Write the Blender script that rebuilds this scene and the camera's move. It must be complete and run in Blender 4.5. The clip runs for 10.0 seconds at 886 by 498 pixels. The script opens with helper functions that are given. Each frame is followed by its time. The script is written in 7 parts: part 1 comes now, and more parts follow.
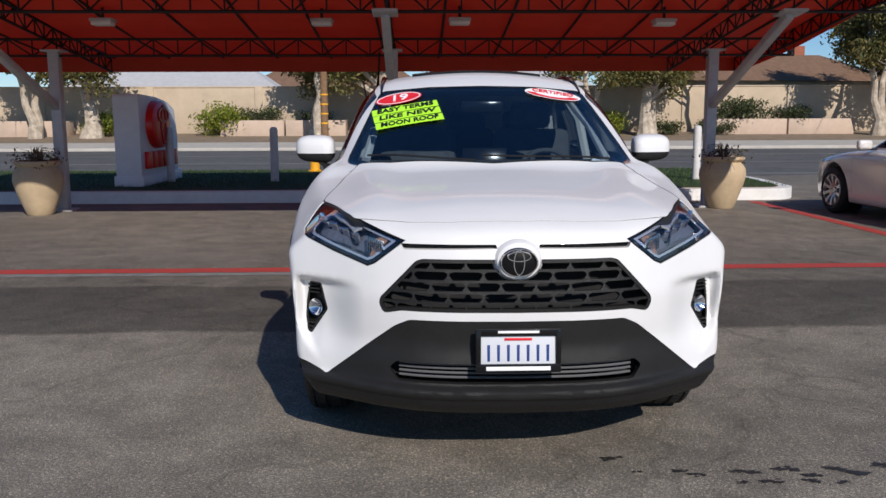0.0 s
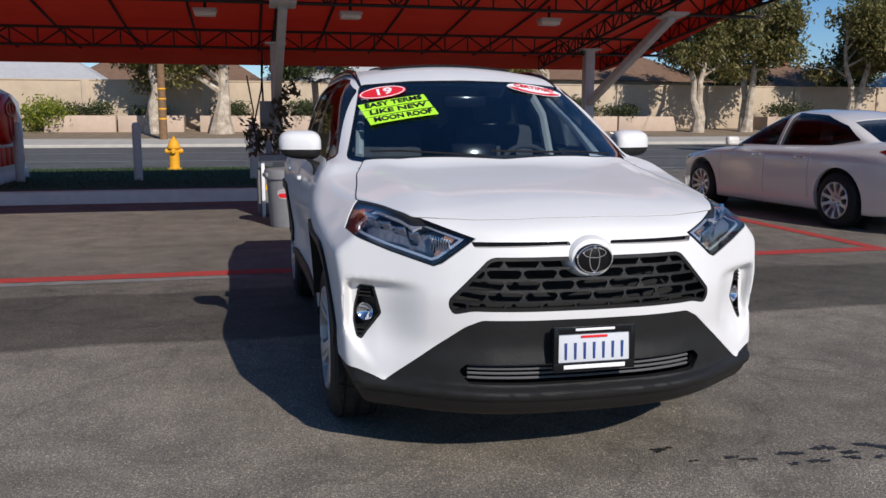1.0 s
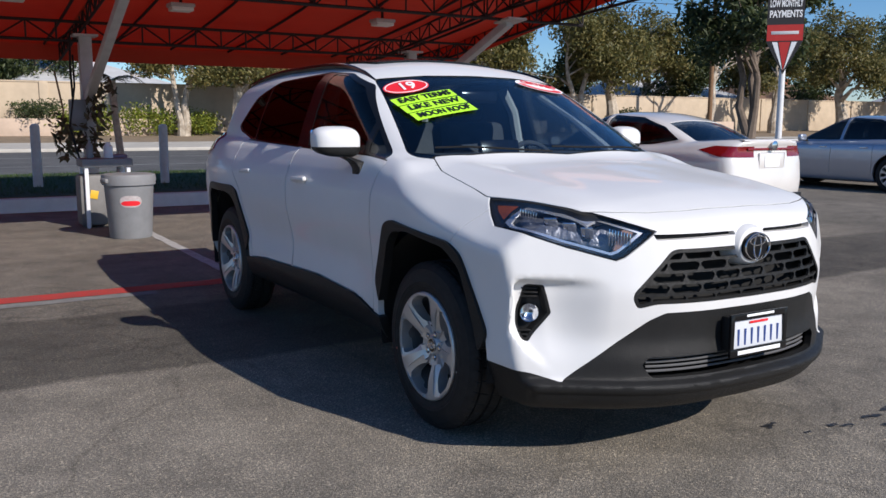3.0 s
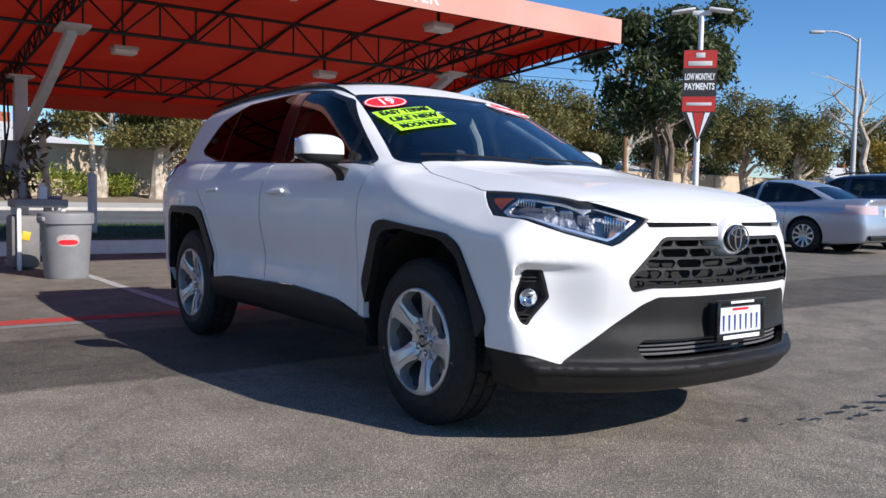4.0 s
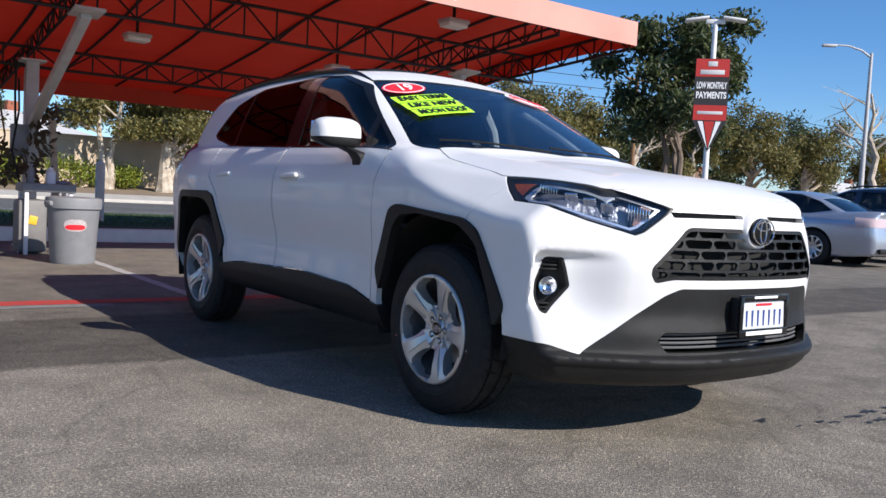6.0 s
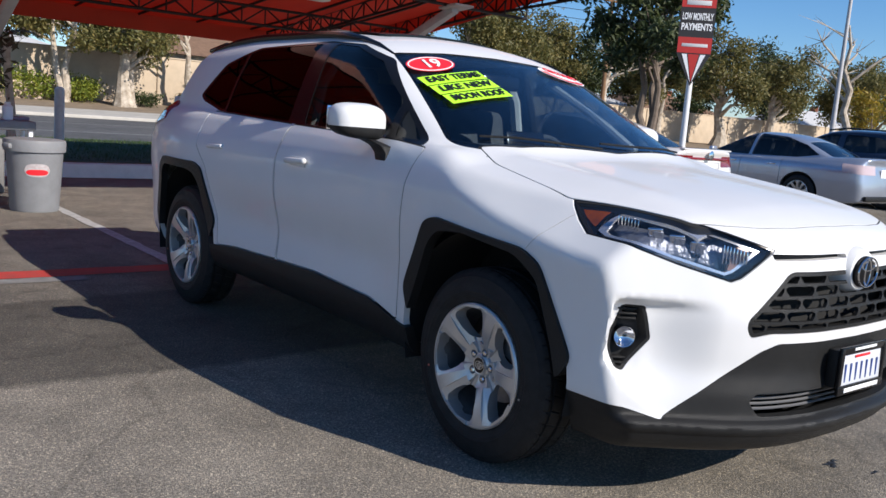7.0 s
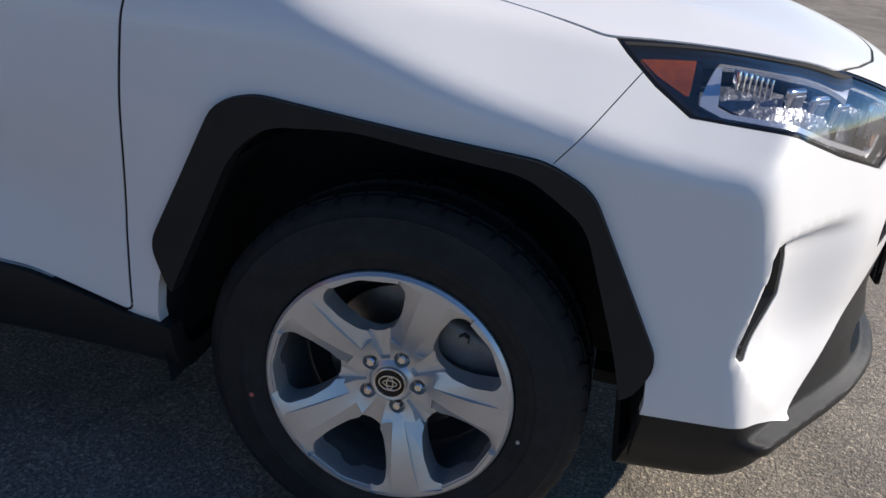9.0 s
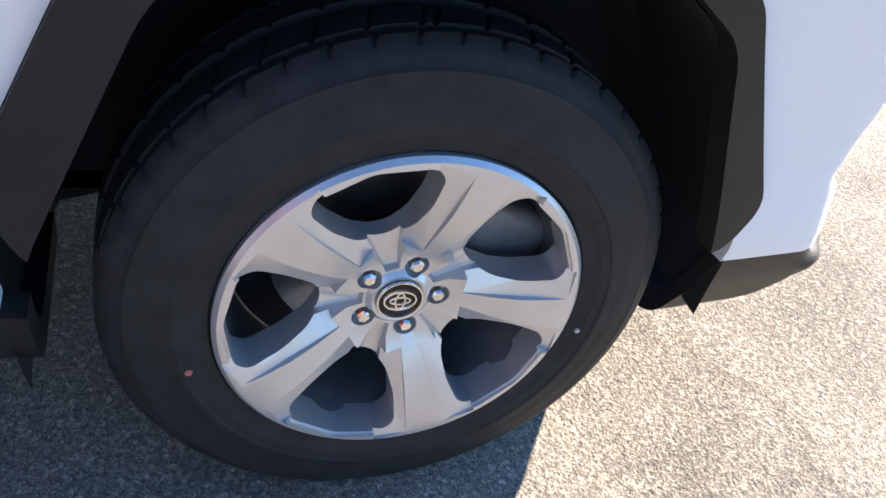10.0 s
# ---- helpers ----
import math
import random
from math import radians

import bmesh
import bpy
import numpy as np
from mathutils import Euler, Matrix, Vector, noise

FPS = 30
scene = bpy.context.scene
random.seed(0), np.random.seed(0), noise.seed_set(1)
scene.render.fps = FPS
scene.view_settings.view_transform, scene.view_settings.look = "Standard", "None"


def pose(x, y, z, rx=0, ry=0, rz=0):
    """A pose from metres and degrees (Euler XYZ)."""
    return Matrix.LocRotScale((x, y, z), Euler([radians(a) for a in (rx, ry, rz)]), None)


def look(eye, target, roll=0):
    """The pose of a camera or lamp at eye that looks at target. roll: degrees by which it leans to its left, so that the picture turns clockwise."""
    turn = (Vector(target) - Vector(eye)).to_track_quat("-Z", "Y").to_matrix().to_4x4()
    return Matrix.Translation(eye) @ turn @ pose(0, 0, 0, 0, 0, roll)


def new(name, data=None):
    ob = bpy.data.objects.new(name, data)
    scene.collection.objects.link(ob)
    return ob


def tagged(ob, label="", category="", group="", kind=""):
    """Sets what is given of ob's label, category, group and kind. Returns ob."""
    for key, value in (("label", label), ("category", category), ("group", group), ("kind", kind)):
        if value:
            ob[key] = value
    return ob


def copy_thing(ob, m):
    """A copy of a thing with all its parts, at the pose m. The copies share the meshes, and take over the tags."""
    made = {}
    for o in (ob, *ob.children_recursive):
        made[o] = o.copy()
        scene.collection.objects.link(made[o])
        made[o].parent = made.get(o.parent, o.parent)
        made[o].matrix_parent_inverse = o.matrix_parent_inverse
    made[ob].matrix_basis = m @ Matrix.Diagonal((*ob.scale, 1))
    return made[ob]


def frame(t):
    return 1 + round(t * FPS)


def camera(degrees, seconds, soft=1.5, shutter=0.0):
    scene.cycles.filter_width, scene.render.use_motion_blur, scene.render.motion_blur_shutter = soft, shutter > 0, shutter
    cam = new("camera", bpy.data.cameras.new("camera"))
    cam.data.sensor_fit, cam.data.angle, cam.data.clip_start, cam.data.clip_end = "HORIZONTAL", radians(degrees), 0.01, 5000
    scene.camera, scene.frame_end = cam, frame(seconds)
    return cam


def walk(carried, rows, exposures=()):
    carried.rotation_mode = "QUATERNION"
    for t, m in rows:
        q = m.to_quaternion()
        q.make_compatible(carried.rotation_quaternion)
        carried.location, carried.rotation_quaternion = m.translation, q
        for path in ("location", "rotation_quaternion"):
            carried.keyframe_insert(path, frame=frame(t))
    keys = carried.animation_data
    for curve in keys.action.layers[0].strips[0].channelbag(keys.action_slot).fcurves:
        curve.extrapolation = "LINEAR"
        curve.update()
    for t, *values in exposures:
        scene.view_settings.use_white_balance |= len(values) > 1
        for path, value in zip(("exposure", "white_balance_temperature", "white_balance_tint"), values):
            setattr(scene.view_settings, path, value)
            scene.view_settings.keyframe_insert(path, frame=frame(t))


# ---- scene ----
cam = camera(54.5, 10.0, soft=1.5)
PATH = [
    (0, (-0.358, -3.066, 1.345), (-0.305, -1.089, 1.048), -0.2),
    (0.5, (-0.789, -2.981, 1.344), (-0.534, -1.021, 1.04), -0.1),
    (1, (-1.203, -2.851, 1.337), (-0.765, -0.923, 1.032), 0.1),
    (1.5, (-1.607, -2.697, 1.347), (-0.985, -0.822, 1.034), 0.3),
    (2, (-1.996, -2.547, 1.352), (-1.197, -0.743, 1.023), -0.0),
    (2.5, (-2.31, -2.307, 1.333), (-1.397, -0.557, 1.008), -0.0),
    (2.7, (-2.43, -2.218, 1.323), (-1.481, -0.486, 1.008), -0.0),
    (3.8, (-2.985, -2.035, 1.063), (-1.809, -0.426, 0.886), 1.2),
    (4, (-2.956, -2.048, 0.98), (-1.77, -0.442, 0.854), 1.2),
    (4.5, (-2.961, -2.067, 0.804), (-1.786, -0.449, 0.802), 1.9),
    (5, (-2.962, -2.06, 0.743), (-1.786, -0.442, 0.738), 1.8),
    (5.5, (-2.957, -2.031, 0.747), (-1.783, -0.412, 0.736), 1.8),
    (5.7, (-2.965, -2.021, 0.773), (-1.788, -0.405, 0.733), 2.3),
    (6.8, (-2.912, -1.501, 1.246), (-1.71, 0.07, 0.951), 3.9),
    (7, (-2.897, -1.319, 1.238), (-1.65, 0.215, 0.933), 4.5),
    (7.5, (-2.813, -0.79, 1.277), (-1.352, 0.524, 0.904), 4.8),
    (8, (-2.612, -0.282, 1.254), (-0.971, 0.78, 0.825), 3.9),
    (8.5, (-2.44, 0.24, 1.253), (-0.667, 0.963, 0.673), 4.4),
    (9, (-2.163, 0.607, 1.192), (-0.352, 0.953, 0.417), 5.6),
    (9.5, (-1.923, 0.972, 1.075), (-0.181, 0.759, 0.12), 8.2),
    (10, (-1.622, 1.204, 1.058), (-0.148, 0.593, -0.145), 11.3),
]
walk(cam, [(t, look(eye, target, roll)) for t, eye, target, roll in PATH], exposures=[(0.0, -0.24, 6550, 13), (2.5, -0.12, 6500, 13), (4.0, 0.32, 6430, 13), (5.5, 0.42, 6450, 13), (7.0, 0.26, 6530, 12), (8.0, 0.10, 6550, 12), (8.5, 0.02, 6600, 12), (9.0, 0.32, 6900, 13), (9.5, 1.47, 7150, 15), (10.0, 1.98, 7350, 15)])

# ---- light ----
SUN_TO = Vector((0.300, -0.954, 0.0)).normalized() * math.cos(radians(32)) + Vector((0, 0, math.sin(radians(32))))
world = bpy.data.worlds.new("world")
scene.world = world
world.use_nodes = True
wn = world.node_tree.nodes
sky = wn.new("ShaderNodeTexSky")
sky.sky_type = "NISHITA"
sky.sun_disc = False
sky.sun_elevation = radians(32)
sky.sun_rotation = math.atan2(SUN_TO.x, SUN_TO.y)
sky.air_density, sky.dust_density, sky.ozone_density = 0.9, 0.05, 6.5
hsv = wn.new("ShaderNodeHueSaturation")
hsv.inputs["Saturation"].default_value = 1.12
world.node_tree.links.new(sky.outputs["Color"], hsv.inputs["Color"])
world.node_tree.links.new(hsv.outputs["Color"], wn["Background"].inputs["Color"])
wn["Background"].inputs["Strength"].default_value = 0.112
sun = new("sun", bpy.data.lights.new("sun", "SUN"))
sun.data.energy, sun.data.angle, sun.data.color = 5.0, radians(0.5), (1.0, 0.95, 0.87)
sun.matrix_world = look(SUN_TO * 50, (0, 0, 0))

# ---- mesh tools ----
def spline(*nodes):
    """A smooth curve through (a, b, a, b, ...), rising a, flat beyond its ends."""
    xs, ys = np.array(nodes[0::2], float), np.array(nodes[1::2], float)
    h = np.diff(xs)
    d = np.diff(ys) / h
    m = np.zeros(len(xs))
    for i in range(1, len(xs) - 1):
        if d[i - 1] * d[i] > 0:
            w1, w2 = 2 * h[i] + h[i - 1], h[i] + 2 * h[i - 1]
            m[i] = (w1 + w2) / (w1 / d[i - 1] + w2 / d[i])
    m[0], m[-1] = d[0], d[-1]
    g = np.linspace(xs[0], xs[-1], 1200)
    i = np.clip(np.searchsorted(xs, g) - 1, 0, len(xs) - 2)
    t = (g - xs[i]) / h[i]
    v = ((1 + 2 * t) * (1 - t) ** 2 * ys[i] + t * (1 - t) ** 2 * h[i] * m[i]
         + t * t * (3 - 2 * t) * ys[i + 1] + t * t * (t - 1) * h[i] * m[i + 1])
    k = np.array([1, 2, 3, 4, 5, 6, 7, 6, 5, 4, 3, 2, 1], float)
    v[6:-6] = np.convolve(v, k / k.sum(), "valid")
    return lambda q: np.interp(q, g, v)


def smax(a, b, k):
    h = np.maximum(k - np.abs(a - b), 0) / k
    return np.maximum(a, b) + h * h * k / 4


def smin(a, b, k):
    return -smax(-a, -b, k)


def ease(v, lo, hi):
    """A smooth step from 0 at lo to 1 at hi."""
    t = np.clip((v - lo) / (hi - lo), 0, 1)
    return t * t * (3 - 2 * t)


def even_axes(lo, hi, step):
    return [lo[i] + step * np.arange(int(math.ceil((hi[i] - lo[i]) / step)) + 1) for i in range(3)]


def uneven(*stops):
    """Steps along an axis: start, (end, step), (end, step), ..."""
    out = [np.array([stops[0]])]
    for end, step in stops[1:]:
        a = out[-1][-1]
        out.append(np.linspace(a, end, max(1, round((end - a) / step)) + 1)[1:])
    return np.concatenate(out)


def level_mesh(field, ax, grid=None, level=0.0):
    """The closed surface field = level on the axes ax, as a mesh; grid: the field's samples, to use again."""
    n = np.array([len(a) for a in ax])
    if grid is None:
        grid = field(*np.meshgrid(*ax, indexing="ij"))
    g = grid - level
    s = g < 0
    c = np.stack([s[i:n[0] - 1 + i, j:n[1] - 1 + j, k:n[2] - 1 + k] for i in (0, 1) for j in (0, 1) for k in (0, 1)])
    mixed = c.any(0) & ~c.all(0)
    idx = -np.ones(mixed.shape, int)
    cells = np.argwhere(mixed)
    idx[mixed] = np.arange(len(cells))
    acc, cnt = np.zeros((len(cells), 3)), np.zeros(len(cells))
    corners = [(i, j, k) for i in (0, 1) for j in (0, 1) for k in (0, 1)]
    val = {q: g[cells[:, 0] + q[0], cells[:, 1] + q[1], cells[:, 2] + q[2]] for q in corners}
    for a in corners:
        for d in range(3):
            if a[d] == 0:
                b = list(a)
                b[d] = 1
                va, vb = val[a], val[tuple(b)]
                cross = (va < 0) != (vb < 0)
                t = np.where(cross, va / np.where(cross, va - vb, 1), 0)
                p = np.tile(np.array(a, float), (len(cells), 1))
                p[:, d] = t
                acc[cross] += p[cross]
                cnt[cross] += 1
    low = np.stack([ax[d][cells[:, d]] for d in range(3)], 1)
    size = np.stack([np.diff(ax[d])[cells[:, d]] for d in range(3)], 1)
    step = size.min(1)[:, None]
    p = low + size * (acc / cnt[:, None])
    e = 1e-3
    home = p.copy()
    for _ in range(4):
        f0 = field(p[:, 0], p[:, 1], p[:, 2]) - level
        gr = np.stack([(field(*(p + e * np.eye(3)[d]).T) - field(*(p - e * np.eye(3)[d]).T)) / (2 * e) for d in range(3)], 1)
        p = p - np.clip((f0 / np.maximum((gr ** 2).sum(1), 0.15))[:, None], -step, step) * gr
    p = home + np.clip(p - home, -size * 0.9, size * 0.9)
    quads = []
    for d in range(3):
        u, v = (d + 1) % 3, (d + 2) % 3
        sl0 = [slice(None)] * 3
        sl1 = [slice(None)] * 3
        sl0[d], sl1[d] = slice(0, -1), slice(1, None)
        for w in (u, v):
            sl0[w] = sl1[w] = slice(1, n[w] - 1)
        a, b = s[tuple(sl0)], s[tuple(sl1)]
        for flip, hit in ((False, a & ~b), (True, ~a & b)):
            q = np.argwhere(hit)
            if not len(q):
                continue
            base = q.copy()
            o = np.zeros(3, int)
            o[u] = o[v] = 1
            base = q + o
            r = []
            for du, dv in ((-1, -1), (0, -1), (0, 0), (-1, 0)):
                k = base.copy()
                k[:, u] += du
                k[:, v] += dv
                r.append(idx[k[:, 0], k[:, 1], k[:, 2]])
            r = np.stack(r, 1)
            quads.append(r[:, ::-1] if flip else r)
    quads = np.concatenate(quads)
    me = bpy.data.meshes.new("solid")
    me.from_pydata(p.tolist(), [], quads.tolist())
    me.update()
    return me, grid


def rounded(pts, r, seg=4):
    """A closed outline with its corners rounded."""
    out = []
    n = len(pts)
    for i in range(n):
        a, b, c = (Vector(pts[(i + k) % n]) for k in (-1, 0, 1))
        u, v = a - b, c - b
        rr = min(r, 0.45 * u.length, 0.45 * v.length)
        p, q = b + u.normalized() * rr, b + v.normalized() * rr
        for k in range(seg + 1):
            t = k / seg
            out.append(tuple(p * (1 - t) ** 2 + b * 2 * t * (1 - t) + q * t * t))
    return out


def offset(pts, d):
    """A closed outline moved outwards by d."""
    n = len(pts)
    area = sum(pts[i][0] * pts[(i + 1) % n][1] - pts[(i + 1) % n][0] * pts[i][1] for i in range(n))
    s = 1 if area > 0 else -1
    out = []
    for i in range(n):
        a, b, c = (Vector(pts[(i + k) % n]) for k in (-1, 0, 1))
        u, v = (b - a).normalized(), (c - b).normalized()
        m = Vector((u.y + v.y, -u.x - v.x))
        m = m.normalized() if m.length > 1e-6 else Vector((u.y, -u.x))
        k = max(0.4, m.dot(Vector((u.y, -u.x))))
        out.append(tuple(b + m * (s * d / k)))
    return out


def prism(pts, axis, lo, hi, taper=1.0, mirror=False):
    """The outline pts, in the two other axes, drawn out along an axis; taper scales it at hi."""
    if mirror and axis != "x":
        pts = [(-a, b) for a, b in pts]
    cx, cy = sum(p[0] for p in pts) / len(pts), sum(p[1] for p in pts) / len(pts)
    put = {"x": lambda a, b, c: (c, a, b), "y": lambda a, b, c: (a, c, b), "z": lambda a, b, c: (a, b, c)}[axis]
    if mirror and axis == "x":
        lo, hi = -lo, -hi
    n = len(pts)
    verts = [put(a, b, lo) for a, b in pts] + [put(cx + (a - cx) * taper, cy + (b - cy) * taper, hi) for a, b in pts]
    faces = [tuple(range(n)), tuple(range(n, 2 * n))] + [(i, (i + 1) % n, n + (i + 1) % n, n + i) for i in range(n)]
    bm = bmesh.new()
    vs = [bm.verts.new(v) for v in verts]
    for f in faces:
        bm.faces.new([vs[i] for i in f])
    bmesh.ops.triangulate(bm, faces=[f for f in bm.faces if len(f.verts) > 4])
    bmesh.ops.recalc_face_normals(bm, faces=bm.faces)
    me = bpy.data.meshes.new("prism")
    bm.to_mesh(me)
    bm.free()
    return me


def boolean(a, b, op="DIFFERENCE", solver="MANIFOLD"):
    oa, ob = new("tmp_a", a), new("tmp_b", b)
    m = oa.modifiers.new("cut", "BOOLEAN")
    m.operation, m.object, m.solver = op, ob, solver
    dg = bpy.context.evaluated_depsgraph_get()
    me = bpy.data.meshes.new_from_object(oa.evaluated_get(dg))
    bpy.data.objects.remove(oa)
    bpy.data.objects.remove(ob)
    return me


def minus(a, *cutters):
    for c in cutters:
        a = boolean(a, c)
    return a


def both(a, b):
    return boolean(a, b, "INTERSECT")


def finish(me, material, smooth=35):
    me.materials.clear()
    me.materials.append(material)
    me.polygons.foreach_set("material_index", np.zeros(len(me.polygons), int))
    if smooth:
        me.shade_smooth()
        me.set_sharp_from_angle(angle=radians(smooth))
    return me


def part(name, bm, material, parent=None, label="", smooth=35, at=None):
    """Links a bmesh or a mesh as one object, under a thing or a part where parent is given."""
    if isinstance(bm, bmesh.types.BMesh):
        me = bpy.data.meshes.new(name)
        bm.to_mesh(me)
        bm.free()
    else:
        me = bm
    finish(me, material, smooth)
    me.name = name
    ob = new(name, me)
    if at is not None:
        ob.matrix_basis = at
    if parent is not None:
        ob.parent = parent
    return tagged(ob, label)


def thing(name, label, category, group="", kind="", at=None):
    ob = new(name)
    ob.empty_display_size = 0.2
    if at is not None:
        ob.matrix_basis = at
    return tagged(ob, label, category, group, kind)


def box(sx, sy, sz, bevel=0.0, at=None, seg=2):
    bm = bmesh.new()
    bmesh.ops.create_cube(bm, size=1, matrix=Matrix.Diagonal((sx, sy, sz, 1)))
    if bevel:
        bmesh.ops.bevel(bm, geom=bm.edges[:], offset=bevel, segments=seg, profile=0.5, affect="EDGES")
    if at is not None:
        bm.transform(at)
    return bm


def merge(*bms):
    out = bmesh.new()
    for b in bms:
        me = bpy.data.meshes.new("m")
        b.to_mesh(me)
        b.free()
        out.from_mesh(me)
        bpy.data.meshes.remove(me)
    return out


def lathe(profile, seg=32, at=None, close=False):
    """Profile (radius, height) turned about z."""
    bm = bmesh.new()
    rings = []
    for r, z in profile:
        if r < 1e-5:
            rings.append([bm.verts.new((0, 0, z))])
        else:
            rings.append([bm.verts.new((r * math.cos(2 * math.pi * k / seg), r * math.sin(2 * math.pi * k / seg), z)) for k in range(seg)])
    pairs = list(zip(rings, rings[1:])) + ([(rings[-1], rings[0])] if close else [])
    for a, b in pairs:
        for k in range(seg):
            f = [a[k % len(a)], a[(k + 1) % len(a)], b[(k + 1) % len(b)], b[k % len(b)]]
            f = list(dict.fromkeys(f))
            if len(f) > 2:
                bm.faces.new(f)
    bmesh.ops.recalc_face_normals(bm, faces=bm.faces)
    if at is not None:
        bm.transform(at)
    return bm


def tube(points, r, seg=8, caps=True):
    """A round bar along points; r: one radius or one for each point."""
    pts = [Vector(p) for p in points]
    rs = r if isinstance(r, (list, tuple)) else [r] * len(pts)
    bm = bmesh.new()
    rings = []
    side = None
    for i, p in enumerate(pts):
        d = (pts[min(i + 1, len(pts) - 1)] - pts[max(i - 1, 0)]).normalized()
        if side is None:
            side = d.orthogonal().normalized()
        side = (side - d * side.dot(d)).normalized()
        up = d.cross(side)
        rings.append([bm.verts.new(p + (side * math.cos(2 * math.pi * k / seg) + up * math.sin(2 * math.pi * k / seg)) * rs[i]) for k in range(seg)])
    for a, b in zip(rings, rings[1:]):
        for k in range(seg):
            bm.faces.new((a[k], a[(k + 1) % seg], b[(k + 1) % seg], b[k]))
    if caps:
        bm.faces.new(rings[0][::-1])
        bm.faces.new(rings[-1])
    return bm


def slab(pts, axis, lo, hi):
    me = prism(pts, axis, lo, hi)
    bm = bmesh.new()
    bm.from_mesh(me)
    bpy.data.meshes.remove(me)
    return bm


def words(name, text, size, material, parent, at, depth=0.001, squash=1.0, align="CENTER", fit=0.0, bold=0.0, slant=0.0):
    cu = bpy.data.curves.new(name, "FONT")
    cu.body, cu.size, cu.extrude, cu.align_x, cu.align_y = text, size, depth, align, "CENTER"
    cu.resolution_u = 3
    cu.offset, cu.shear = bold, slant
    tmp = new("tmp_text", cu)
    me = bpy.data.meshes.new_from_object(tmp.evaluated_get(bpy.context.evaluated_depsgraph_get()))
    bpy.data.objects.remove(tmp)
    if fit:
        co = np.array([v.co.x for v in me.vertices])
        squash = fit / (co.max() - co.min())
    me.transform(Matrix.Diagonal((squash, 1, 1, 1)))
    return part(name, me, material, parent, smooth=0, at=at)


# ---- materials ----
def material(name, color, rough=0.5, metal=0.0, vary=0.0, scale=6.0, bump=0.0, bump_scale=60.0, coat=0.0, alpha=1.0, trans=0.0, ior=1.45, emit=0.0, spec=0.5, second=None, coords="Object"):
    m = bpy.data.materials.new(name)
    m.use_nodes = True
    nt = m.node_tree
    b = nt.nodes["Principled BSDF"]
    b.inputs["Base Color"].default_value = (*color, 1)
    b.inputs["Roughness"].default_value = rough
    b.inputs["Metallic"].default_value = metal
    b.inputs["Coat Weight"].default_value = coat
    b.inputs["Coat Roughness"].default_value = 0.03
    b.inputs["Alpha"].default_value = alpha
    b.inputs["Transmission Weight"].default_value = trans
    b.inputs["IOR"].default_value = ior
    b.inputs["Specular IOR Level"].default_value = spec
    if emit:
        b.inputs["Emission Color"].default_value = (*color, 1)
        b.inputs["Emission Strength"].default_value = emit
    tc = nt.nodes.new("ShaderNodeTexCoord")
    if vary or second:
        n1 = nt.nodes.new("ShaderNodeTexNoise")
        n1.inputs["Scale"].default_value = scale
        n1.inputs["Detail"].default_value = 8
        n1.inputs["Roughness"].default_value = 0.65
        nt.links.new(tc.outputs[coords], n1.inputs["Vector"])
        ramp = nt.nodes.new("ShaderNodeValToRGB")
        lo = second if second else tuple(max(0, c * (1 - vary)) for c in color)
        hi = color if second else tuple(min(1, c * (1 + vary)) for c in color)
        ramp.color_ramp.elements[0].position, ramp.color_ramp.elements[1].position = 0.32, 0.68
        ramp.color_ramp.elements[0].color = (*lo, 1)
        ramp.color_ramp.elements[1].color = (*hi, 1)
        nt.links.new(n1.outputs["Fac"], ramp.inputs["Fac"])
        nt.links.new(ramp.outputs["Color"], b.inputs["Base Color"])
    if bump:
        n2 = nt.nodes.new("ShaderNodeTexNoise")
        n2.inputs["Scale"].default_value = bump_scale
        n2.inputs["Detail"].default_value = 4
        nt.links.new(tc.outputs[coords], n2.inputs["Vector"])
        bp = nt.nodes.new("ShaderNodeBump")
        bp.inputs["Strength"].default_value = bump
        bp.inputs["Distance"].default_value = 0.01
        nt.links.new(n2.outputs["Fac"], bp.inputs["Height"])
        nt.links.new(bp.outputs["Normal"], b.inputs["Normal"])
    return m


def glass(name, tint, clear, rough=0.0, sheen=1.0):
    """Thin tinted pane: mostly see-through by clear, with a mirror-like skin."""
    m = bpy.data.materials.new(name)
    m.use_nodes = True
    nt = m.node_tree
    nt.nodes.clear()
    out = nt.nodes.new("ShaderNodeOutputMaterial")
    tr = nt.nodes.new("ShaderNodeBsdfTransparent")
    tr.inputs["Color"].default_value = (*[c * clear for c in tint], 1)
    gl = nt.nodes.new("ShaderNodeBsdfGlossy")
    gl.inputs["Roughness"].default_value = rough
    gl.inputs["Color"].default_value = (sheen, sheen, sheen, 1)
    lw = nt.nodes.new("ShaderNodeLayerWeight")
    lw.inputs["Blend"].default_value = 0.5
    pw = nt.nodes.new("ShaderNodeMath")
    pw.operation = "POWER"
    pw.inputs[1].default_value = 5.0
    ma = nt.nodes.new("ShaderNodeMath")
    ma.operation = "MULTIPLY_ADD"
    ma.inputs[1].default_value, ma.inputs[2].default_value = 0.95, 0.045
    nt.links.new(lw.outputs["Facing"], pw.inputs[0])
    nt.links.new(pw.outputs[0], ma.inputs[0])
    mix = nt.nodes.new("ShaderNodeMixShader")
    nt.links.new(ma.outputs[0], mix.inputs[0])
    nt.links.new(tr.outputs[0], mix.inputs[1])
    nt.links.new(gl.outputs[0], mix.inputs[2])
    nt.links.new(mix.outputs[0], out.inputs["Surface"])
    return m


